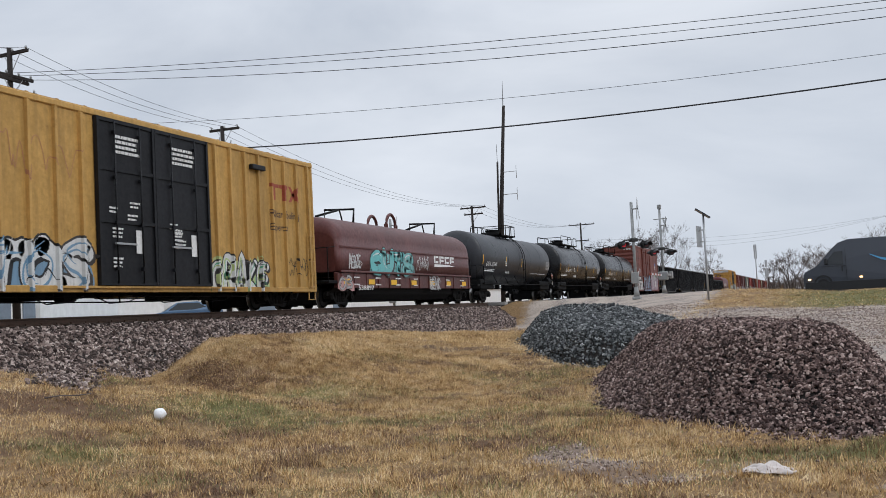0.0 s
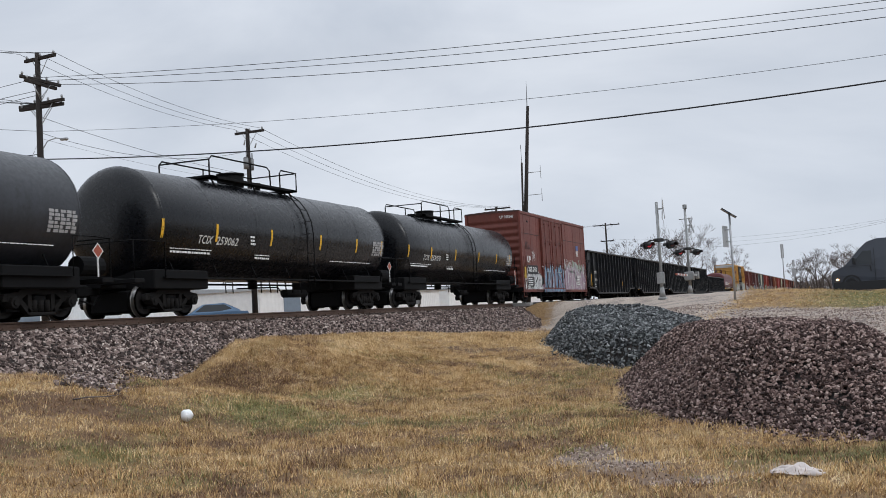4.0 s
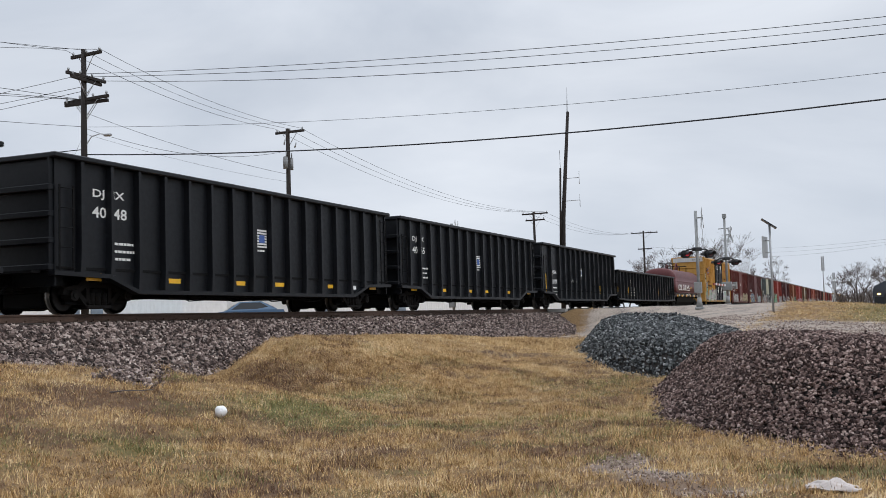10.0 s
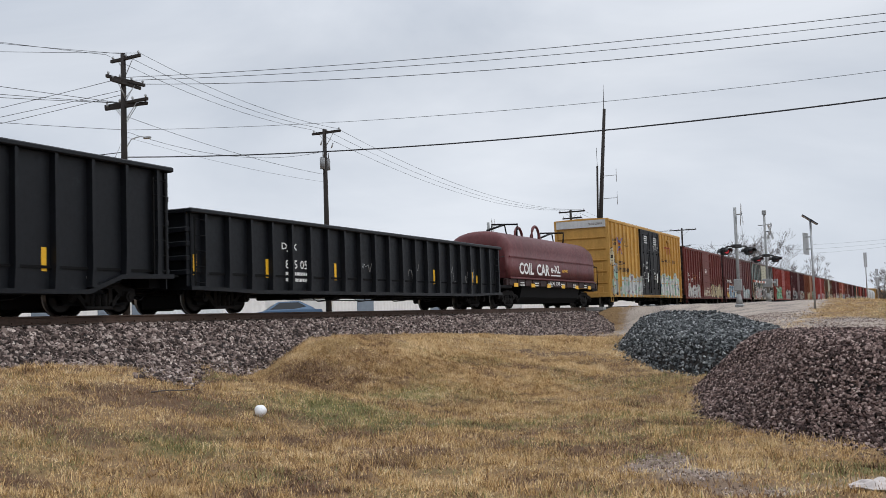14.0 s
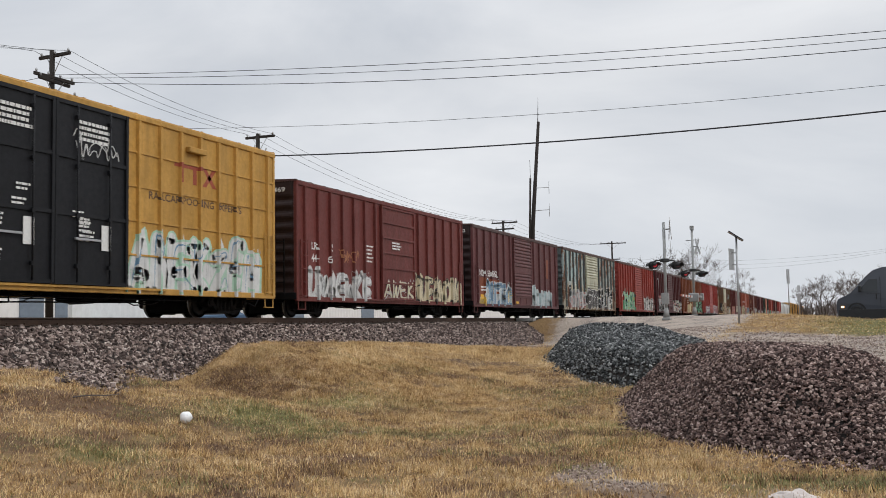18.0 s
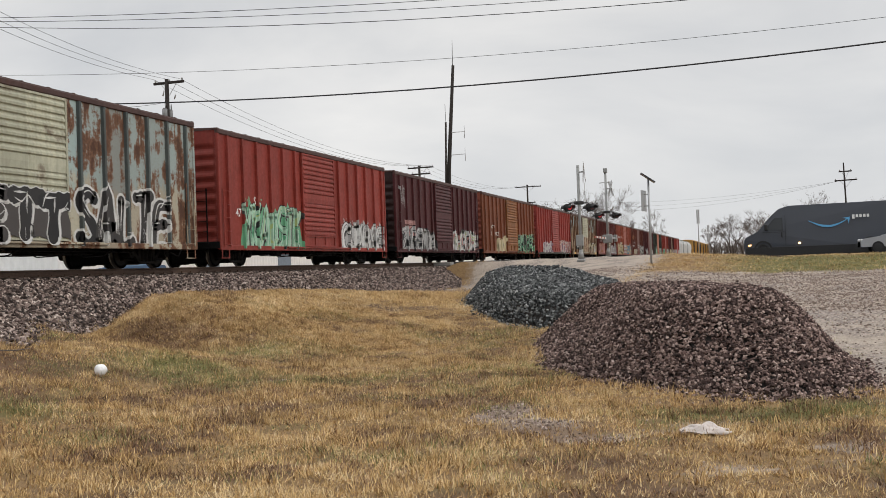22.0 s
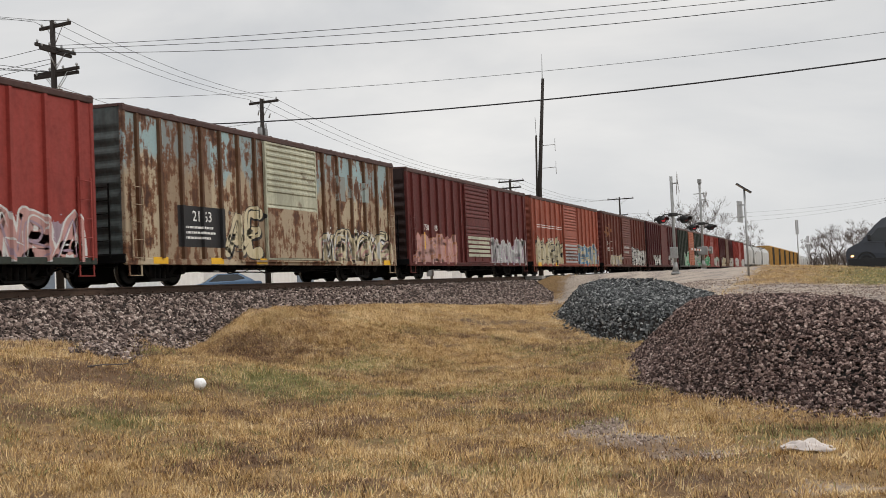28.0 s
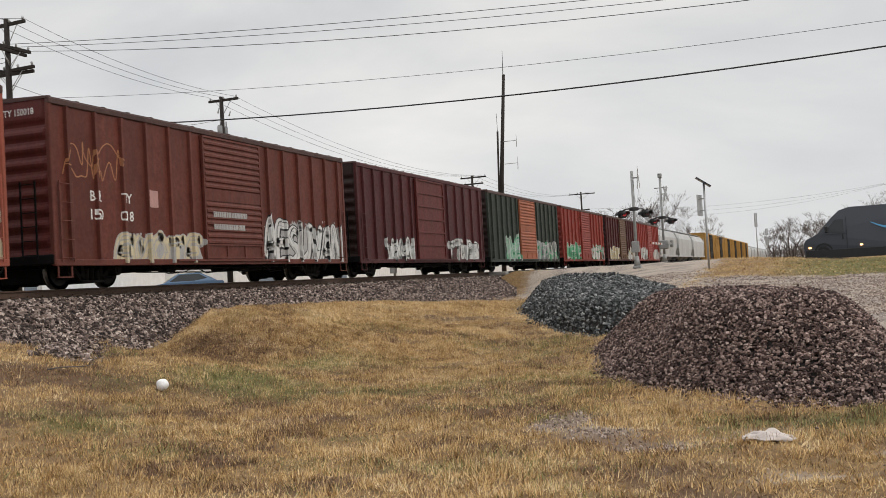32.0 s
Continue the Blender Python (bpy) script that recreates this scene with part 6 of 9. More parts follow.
MESH = {}


def shared(key, make, mats):
    if key not in MESH:
        MESH[key] = make().mesh(key, mats)
    return MESH[key]


def truck(car, y, spin=True):
    # the last box is added filler that blocks the bright background between the wheels
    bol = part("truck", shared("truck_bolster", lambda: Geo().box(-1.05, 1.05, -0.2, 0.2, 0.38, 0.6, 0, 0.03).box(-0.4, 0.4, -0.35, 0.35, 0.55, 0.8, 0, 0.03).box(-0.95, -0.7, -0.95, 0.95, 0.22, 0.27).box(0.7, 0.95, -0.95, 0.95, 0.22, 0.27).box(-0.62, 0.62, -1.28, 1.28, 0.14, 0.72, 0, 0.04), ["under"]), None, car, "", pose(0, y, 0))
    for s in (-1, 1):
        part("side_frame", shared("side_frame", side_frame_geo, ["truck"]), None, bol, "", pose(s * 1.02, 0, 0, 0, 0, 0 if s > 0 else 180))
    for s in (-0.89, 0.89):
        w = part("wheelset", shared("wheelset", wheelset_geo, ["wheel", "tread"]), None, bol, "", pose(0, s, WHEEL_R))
        if spin:
            WHEELS.append((w, s))
    return bol


def coupler_geo():
    g = Geo()
    g.box(-0.10, 0.10, 0.0, 0.75, 0.62, 0.82, 0, 0.02)
    g.box(-0.17, 0.17, 0.62, 0.92, 0.56, 0.88, 0, 0.04)
    g.tube([(-0.2, 0.1, 0.66), (-0.26, 0.45, 0.36), (-0.18, 0.85, 0.5)], 0.025, 6)
    g.tube([(0.1, 0.3, 0.85), (0.75, 0.28, 0.9), (1.2, 0.2, 0.86)], 0.018, 5)
    return g


def ladder(car, x, y, z0, z1, n=5, w=0.42, mat="under", along="y", name="ladder"):
    """Stiles and rungs, standing off the side (or the end)."""
    g = Geo()
    for s in (-0.5, 0.5):
        g.box(-0.012, 0.012, s * w - 0.022, s * w + 0.022, z0, z1)
    for k in range(n):
        z = z0 + 0.08 + (z1 - z0 - 0.16) * k / (n - 1)
        g.tube([(0.0, -w / 2, z), (0.03, -w / 2 + 0.03, z), (0.03, w / 2 - 0.03, z), (0.0, w / 2, z)], 0.011, 5)
    return part(name, g, mat, car, "", pose(x, y, 0, 0, 0, 0 if along == "y" else -90))


def running_gear(car, L, inset=1.95, spin=True, floor_z=1.0, sill=True):
    for s in (-1, 1):
        truck(car, s * (L / 2 - inset), spin)
        part("coupler", shared("coupler", coupler_geo, ["under"]), None, car, "", pose(0, s * (L / 2 - 0.12), 0, 0, 0, 0 if s > 0 else 180))
    if sill:
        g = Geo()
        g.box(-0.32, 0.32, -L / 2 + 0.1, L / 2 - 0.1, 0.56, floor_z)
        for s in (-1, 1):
            # body bolster and draft gear, widened as dark filler over the wheels
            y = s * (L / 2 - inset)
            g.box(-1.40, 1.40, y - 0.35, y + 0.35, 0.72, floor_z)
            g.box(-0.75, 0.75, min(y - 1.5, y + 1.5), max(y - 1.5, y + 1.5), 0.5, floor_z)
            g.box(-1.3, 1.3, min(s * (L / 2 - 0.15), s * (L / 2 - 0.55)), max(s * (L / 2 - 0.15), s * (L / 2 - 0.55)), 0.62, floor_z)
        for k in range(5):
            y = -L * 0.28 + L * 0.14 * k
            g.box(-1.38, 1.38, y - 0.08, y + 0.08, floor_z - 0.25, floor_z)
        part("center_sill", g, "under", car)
        b = Geo()
        b.disc_y(0.75, -1.1, -0.2, 0.68, 0.17, 12)
        b.box(0.55, 0.95, 0.5, 1.0, 0.48, 0.85, 0, 0.03)
        b.tube([(0.75, -1.1, 0.65), (0.7, -2.6, 0.55), (0.3, -L / 2 + 3.1, 0.5)], 0.02, 5)
        b.tube([(0.75, 1.0, 0.62), (0.9, 2.4, 0.50), (0.5, L / 2 - 3.1, 0.52)], 0.02, 5)
        b.tube([(1.25, -2.2, 0.60), (1.25, -1.9, 0.42), (1.25, 2.1, 0.40), (1.25, 2.5, 0.60)], 0.014, 5)
        b.box(0.2, 1.1, 1.6, 2.5, 0.40, 0.72, 0, 0.03)
        b.box(0.9, 1.2, -3.0, -2.5, 0.36, 0.62, 0, 0.03)
        for k in range(6):
            q = -L * 0.24 + L * 0.095 * k
            b.tube([(1.2, q, 0.62), (1.22, q + 0.05, 0.34 + 0.05 * (k % 2))], 0.02, 5)
        b.tube([(1.15, -L * 0.27, 0.36), (1.15, -L * 0.05, 0.33), (1.15, L * 0.2, 0.38)], 0.018, 5)
        # plain dark boxes and pipes added to fill the open view below the floor
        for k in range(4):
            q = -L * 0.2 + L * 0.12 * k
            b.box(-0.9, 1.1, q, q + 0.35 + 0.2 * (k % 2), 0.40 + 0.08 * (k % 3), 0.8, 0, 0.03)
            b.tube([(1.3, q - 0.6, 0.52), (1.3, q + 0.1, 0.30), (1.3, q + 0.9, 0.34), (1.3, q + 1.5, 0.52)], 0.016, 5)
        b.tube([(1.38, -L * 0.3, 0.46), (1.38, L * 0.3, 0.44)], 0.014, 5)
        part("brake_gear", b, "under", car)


def corrugated_end(L, s, z0, z1, n, amp=0.055, flat_top=0.45):
    """One pressed end wall: level ridges across its width."""
    g = Geo()
    rows = []
    steps = n * 6
    for k in range(steps + 1):
        z = z0 + (z1 - flat_top - z0) * k / steps
        rows.append((z, -amp * (0.5 - 0.5 * math.cos(2 * math.pi * k / 6))))
    rows.append((z1, 0.0))
    # ridges stand out between the corner posts
    rings = [[(-HALF + 0.08, s * (L / 2 - 0.07), z), (-HALF + 0.2, s * (L / 2 - 0.07 + (0.055 + d)), z), (HALF - 0.2, s * (L / 2 - 0.07 + (0.055 + d)), z), (HALF - 0.08, s * (L / 2 - 0.07), z), (HALF - 0.08, s * (L / 2 - 0.14), z), (-HALF + 0.08, s * (L / 2 - 0.14), z)] for z, d in rows]
    g.loft(rings)
    return g


def shelf_end(L, s, z0, z1, n):
    """A flat end wall crossed by narrow pressed shelves."""
    g = Geo()
    ya = s * (L / 2 - 0.06)
    g.box(-HALF + 0.06, HALF - 0.06, min(ya, s * (L / 2 - 0.12)), max(ya, s * (L / 2 - 0.12)), z0, z1)
    for k in range(n + 1):
        z = z0 + 0.05 + (z1 - 0.45 - z0) * k / n
        rows = ((ya, z - 0.07), (ya + s * 0.075, z), (ya + s * 0.08, z + 0.035), (ya, z + 0.05))
        g.loft([[(x, y, zz) for y, zz in rows] for x in (-HALF + 0.12, HALF - 0.12)])
    for x in (-HALF + 0.02, HALF - 0.14):
        g.box(x, x + 0.12, min(ya, ya + s * 0.09), max(ya, ya + s * 0.09), z0, z1)
    return g


def louver_door(y0, y1, z0, z1, x):
    """A sliding door with level pressed ridges and a plain belt."""
    g = Geo()
    h = z1 - z0
    g.box(x - 0.07, x - 0.02, y0, y1, z0, z1)
    n = 17
    belt = (7, 8)
    slats = [Geo().box(x - 0.02, x + 0.015, a, b, z0, z1) for a, b in ((y0, y0 + 0.07), (y1 - 0.07, y1))]
    for k in range(n):
        za = z0 + 0.42 + (h - 0.5) * k / n
        zb = z0 + 0.42 + (h - 0.5) * (k + 1) / n
        if k in belt:
            slats.append(Geo().box(x - 0.02, x + 0.005, y0 + 0.07, y1 - 0.07, za, zb - (0.0 if k == belt[0] else 0.02)))
            continue
        m = (za + zb) / 2
        slats.append(Geo().loft([[(x - 0.02, y, za), (x + 0.02, y, za + 0.03), (x + 0.02, y, m), (x - 0.02, y, zb - 0.03)] for y in (y0 + 0.09, y1 - 0.09)]))
    slats.append(Geo().box(x - 0.02, x + 0.012, y0 + 0.07, y1 - 0.07, z0, z0 + 0.06))
    for k in range(4):
        yy = y0 + 0.08 + (y1 - y0 - 0.22) * k / 3
        slats.append(Geo().box(x - 0.02, x + 0.012, yy, yy + 0.06, z0 + 0.06, z0 + 0.38))
    slats.append(Geo().box(x - 0.02, x + 0.014, y0 + 0.07, y1 - 0.07, z0 + 0.38, z0 + 0.43))
    slats.append(Geo().box(x - 0.02, x + 0.014, y0 + 0.07, y1 - 0.07, z1 - 0.06, z1))
    return g, "slat", slats


def panel_door(y0, y1, z0, z1, x, rows=6):
    """A sliding door of plain panels between level ribs."""
    g = Geo()
    g.box(x - 0.07, x - 0.015, y0, y1, z0, z1)
    bars_ = []
    for k in range(rows + 1):
        z = z0 + (z1 - z0 - 0.07) * k / rows
        bars_.append(Geo().box(x - 0.015, x + 0.03, y0 + 0.08, y1 - 0.08, z, z + 0.07))
    for a, b in ((y0, y0 + 0.08), (y1 - 0.08, y1)):
        bars_.append(Geo().box(x - 0.015, x + 0.03, a, b, z0, z1))
    return g, "door_bar", bars_


def plug_leaf(y0, y1, z0, z1, x):
    g = Geo()
    g.box(x - 0.09, x - 0.02, y0 + 0.01, y1 - 0.01, z0, z1)
    bars_ = []
    for a in (0.0, 0.30, 0.62, 1.0):
        z = z0 + (z1 - z0 - 0.09) * (1 - a)
        bars_.append(Geo().box(x - 0.02, x + 0.02, y0 + 0.10, y1 - 0.10, z, z + 0.09))
    for a in (y0 + 0.01, y1 - 0.10):
        bars_.append(Geo().box(x - 0.02, x + 0.03, a, a + 0.09, z0, z1))
    return g, "door_bar", bars_


def lock_rod(door, x, y, z0, z1, mat):
    g = Geo()
    g.tube([(x, y, z0), (x, y, z1)], 0.022, 6)
    for k in range(4):
        z = z0 + (z1 - z0) * (0.08 + 0.28 * k)
        g.box(x - 0.05, x + 0.03, y - 0.05, y + 0.05, z, z + 0.09)
    part("lock_rod", g, mat, door)


def boxcar(a, b, label, side, end, doors, ribs=(6, 6), H=4.41, rib_d=0.095, chord=None, zs=0.52, door_mat=None, kind="louver", roof="roof_galv", end_n=9, tall=False, group="", spin=True, sill_mat=None, grid=False, rib_mat=None):
    """A boxcar from its train coordinates; doors: offsets of the doorway from its front end."""
    L = b - a
    car = thing("boxcar", pose(TRACK_X, (a + b) / 2, 0), label, "railcar", "cars of the freight train")
    y_of = lambda off: off - L / 2
    d0, d1 = y_of(doors[0]), y_of(doors[-1])
    door_mat = door_mat or side
    rib_y = [(-L / 2 + (d0 + L / 2) * (k + 0.55) / (ribs[0] + 0.1)) for k in range(ribs[0])] + [d1 + (L / 2 - d1) * (k + 0.55) / (ribs[1] + 0.1) for k in range(ribs[1])]
    for s in (-1, 1):
        g = Geo()
        x0, x1 = (HALF - 0.06, HALF) if s > 0 else (-HALF, -HALF + 0.06)
        g.box(x0, x1, -L / 2 + 0.03, L / 2 - 0.03, zs + 0.04, H - 0.10)
        part("side_wall", g, side, car)
        for y in (-L / 2, L / 2 - 0.12):
            part("corner_post", Geo().box(s * HALF - 0.10 if s > 0 else -HALF - 0.03, s * HALF + 0.03 if s > 0 else -HALF + 0.10, y, y + 0.12, zs + 0.02, H - 0.08, 0, 0.02), side, car)
        part("top_chord", Geo().box(min(s * (HALF - 0.09), s * (HALF + 0.045)), max(s * (HALF - 0.09), s * (HALF + 0.045)), -L / 2, L / 2, H - 0.13, H + 0.02, 0, 0.02), chord or ("roof_galv" if kind == "louver" else side), car)
        part("side_sill", Geo().box(min(s * (HALF - 0.08), s * (HALF + 0.035)), max(s * (HALF - 0.08), s * (HALF + 0.035)), -L / 2 + 0.02, L / 2 - 0.02, zs, zs + 0.16, 0, 0.015), sill_mat or side, car)
        for y in rib_y:
            xo = s * (HALF + rib_d)
            g = Geo()
            g.loft([[(s * HALF, y - 0.05, z), (xo, y - 0.042, z), (xo, y + 0.042, z), (s * HALF, y + 0.05, z)] for z in (zs + 0.17, H - 0.14)])
            part("rib", g, rib_mat or side, car)
        if grid:
            for k in range(1, 5):
                z = zs + 0.1 + (H - zs - 0.2) * k / 5
                for ya, yb in ((-L / 2 + 0.12, d0), (d1, L / 2 - 0.12)):
                    g = Geo().box(min(s * HALF, s * (HALF + 0.03)), max(s * HALF, s * (HALF + 0.03)), ya, yb, z, z + 0.045)
                    part("panel_seam", g, side, car)
    part("floor", Geo().box(-HALF + 0.06, HALF - 0.06, -L / 2 + 0.1, L / 2 - 0.1, 0.98, 1.06), "under", car)
    for s in (-1, 1):
        high = side.startswith("yellow")
        part("end_wall", shelf_end(L, s, zs + 0.1, H + 0.02, 6) if high else corrugated_end(L, s, zs + 0.25, H + 0.03, end_n), end, car)
        part("end_sill", Geo().box(-HALF, HALF, min(s * (L / 2 - 0.14), s * (L / 2 + 0.02)), max(s * (L / 2 - 0.14), s * (L / 2 + 0.02)), zs + (0.0 if high else 0.05), zs + 0.28, 0, 0.02), side if high else "under", car)
        for e in (-1, 1):
            g = Geo()
            xa = e * (HALF - 0.01)
            for yy in (0.12, 0.58):
                g.box(min(xa, xa + e * 0.02), max(xa, xa + e * 0.02), s * (L / 2 - yy) - 0.02, s * (L / 2 - yy) + 0.02, zs - 0.26, zs + 0.04)
            g.box(min(xa - e * 0.03, xa + e * 0.03), max(xa - e * 0.03, xa + e * 0.03), s * (L / 2 - 0.35) - 0.25, s * (L / 2 - 0.35) + 0.25, zs - 0.27, zs - 0.245)
            part("step", g, side, car)
        ladder(car, HALF + 0.06, s * (L / 2 - 0.42), zs + 0.1, zs + 2.0, 5, mat=side)
        ladder(car, 0.98, s * (L / 2 + 0.07), zs + 0.2, zs + 2.0, 6, mat=end if high else "under", along="x")
    g = Geo()
    g.loft([[(-HALF - 0.02, y, H), (-HALF - 0.02, y, H + 0.04), (0, y, H + 0.10), (HALF + 0.02, y, H + 0.04), (HALF + 0.02, y, H)] for y in (-L / 2 - 0.01, L / 2 + 0.01)])
    n = int(L / 0.95)
    for k in range(n + 1):
        y = -L / 2 + 0.06 + (L - 0.12) * k / n
        for s in (-1, 1):
            g.loft([[(s * (HALF + 0.015), yy, H + 0.035), (0, yy, H + 0.095), (0, yy, H + 0.125), (s * (HALF + 0.015), yy, H + 0.062)] for yy in (y - 0.04, y + 0.04)])
    part("roof", g, roof, car)
    x = HALF + 0.095
    zd = zs + 0.17
    leaves = list(zip(doors[:-1], doors[1:]))
    for s in (1, -1):
        for i, (p, q) in enumerate(leaves):
            if kind == "louver":
                g, sub, bits = louver_door(y_of(p), y_of(q), zd, H - 0.16, x)
            elif kind == "panel":
                g, sub, bits = panel_door(y_of(p), y_of(q), zd, H - 0.16, x)
            else:
                g, sub, bits = plug_leaf(y_of(p), y_of(q), zd, H - 0.14, x + 0.01)
            if s < 0:
                for q_ in bits:
                    g.add(q_.v, q_.f)
                g.v = [(-v[0], v[1], v[2]) for v in g.v]
            door = part("door", g, door_mat, car, "")
            if s > 0:
                for q_ in bits:
                    part(sub, q_, door_mat, door)
            if kind == "plug" and s > 0:
                for u in (0.28, 0.72):
                    lock_rod(door, x + 0.05, y_of(p + (q - p) * u), zd + 0.05, H - 0.2, door_mat)
                part("door_handle", Geo().box(x + 0.03, x + 0.08, y_of(p + (q - p) * 0.25), y_of(p + (q - p) * 0.6), 1.75, 1.80), "galv", door)
        g = Geo().box(min(s * HALF, s * (HALF + 0.10)), max(s * HALF, s * (HALF + 0.10)), y_of(doors[0]) - 1.4, min(L / 2 - 0.2, y_of(doors[-1]) + 1.6), zs + 0.10, zs + 0.15)
        part("door_track", g, sill_mat or side, car)
    running_gear(car, L, spin=spin)

    knots = [(-L, 0.0)]
    for r in sorted(rib_y):
        knots += [(r - 0.05, 0.0), (r - 0.042, rib_d), (r + 0.042, rib_d), (r + 0.05, 0.0)]
    knots += [(d0 - 0.02, 0.0), (d0 - 0.005, 0.116), (d1 + 0.005, 0.116), (d1 + 0.02, 0.0), (L, 0.0)]
    knots.sort()
    ky, kx = [k[0] for k in knots], [k[1] for k in knots]

    def surf(y):
        return HALF + float(np.interp(y, ky, kx))

    surf.cuts = ky[1:-1]
    return car, y_of, surf


def end_number(car, L, H, s, x0, x1, h=0.16):
    """Small stencil high on the leading end."""
    me = text_mesh(s, 1.0, "letter", 0.012)
    part("end_lettering", me, None, car, "", Matrix.Translation(((x0 + x1) / 2, -L / 2 - 0.006, H - 0.34)) @ Matrix.Rotation(-math.pi / 2, 4, "Z") @ fitted(me, x1 - x0, h))


def gondola(a, b, label, H=3.53, belly=True, group="", ribs=()):
    L = b - a
    car = thing("gondola", pose(TRACK_X, (a + b) / 2, 0), label, "railcar", "cars of the freight train")
    y_of = lambda off: off - L / 2
    zb, ze = (0.45, 0.84) if belly else (0.50, 0.58)
    low = [(-L / 2, ze), (-L / 2 + 1.75, ze - 0.04), (-L / 2 + 2.75, zb), (L / 2 - 2.75, zb), (L / 2 - 1.75, ze - 0.04), (L / 2, ze)]
    bottom = lambda y: np.interp(y, [p[0] for p in low], [p[1] for p in low])
    rib_y = [o - L / 2 for o in ribs]
    for s in (-1, 1):
        g = Geo()
        xa, xb = sorted((s * (HALF - 0.20), s * (HALF - 0.16)))
        g.side_prism([(-L / 2, H - 0.05), *low, (L / 2, H - 0.05)], xa, xb)
        part("side_wall", g, "gon_black", car)
        part("top_chord", Geo().box(min(s * (HALF - 0.17), s * (HALF + 0.03)), max(s * (HALF - 0.17), s * (HALF + 0.03)), -L / 2 - 0.02, L / 2 + 0.02, H - 0.12, H, 0, 0.025), "gon_black", car)
        for i in range(len(low) - 1):
            (ya, za), (yb, zc) = low[i], low[i + 1]
            part("side_sill", Geo().side_prism([(ya, za), (yb, zc), (yb, zc + 0.10), (ya, za + 0.10)], min(s * (HALF - 0.18), s * HALF), max(s * (HALF - 0.18), s * HALF)), "gon_black", car)
        for y in rib_y:
            xo, xi = s * HALF, s * (HALF - 0.16)
            zl = float(bottom(y)) + 0.10
            g = Geo()
            g.loft([[(xi, y - w, z), (xo - s * t, y - w * 0.75, z), (xo - s * t, y + w * 0.75, z), (xi, y + w, z)] for z, w, t in ((zl, 0.11, 0.0), (zl + 0.45, 0.065, 0.0), (H - 0.12, 0.06, 0.01))])
            part("rib", g, "gon_black", car)
    for s in (-1, 1):
        g = Geo()
        ya, yb = sorted((s * (L / 2 - 0.16), s * (L / 2 - 0.12)))
        g.box(-HALF + 0.12, HALF - 0.12, ya, yb, 0.6, H - 0.05)
        part("end_wall", g, "gon_black", car)
        part("end_chord", Geo().box(-HALF + 0.1, HALF - 0.1, min(s * (L / 2 - 0.18), s * L / 2), max(s * (L / 2 - 0.18), s * L / 2), H - 0.12, H - 0.002, 0, 0.02), "gon_black", car)
        for k in range(4):
            z = 0.95 + (H - 1.2) * k / 4
            part("end_rib", Geo().box(-HALF + 0.14, HALF - 0.14, min(s * (L / 2 - 0.14), s * (L / 2 + 0.02)), max(s * (L / 2 - 0.14), s * (L / 2 + 0.02)), z, z + 0.14, 0, 0.02), "gon_black", car)
        ladder(car, HALF - 0.06, s * (L / 2 - 0.42), ze + 0.1, min(H - 0.2, ze + (2.0 if s < 0 else 2.4)), 5 if s < 0 else 7)
        part("platform", Geo().box(-1.2, 1.2, min(s * L / 2, s * (L / 2 + 0.25)), max(s * L / 2, s * (L / 2 + 0.25)), 0.9, 0.95), "under", car)
    part("floor", Geo().box(-HALF + 0.13, HALF - 0.13, -L / 2 + 0.16, L / 2 - 0.16, 0.98, 1.04), "under", car)
    running_gear(car, L)
    surf = lambda y: HALF - 0.16 + 0.004
    return car, y_of, surf


def tape(car, x, y, z0, z1, w=0.09):
    part("reflector_strip", Geo().box(x, x + 0.004, y - w / 2, y + w / 2, z0, z1), "mark_yellow", car)


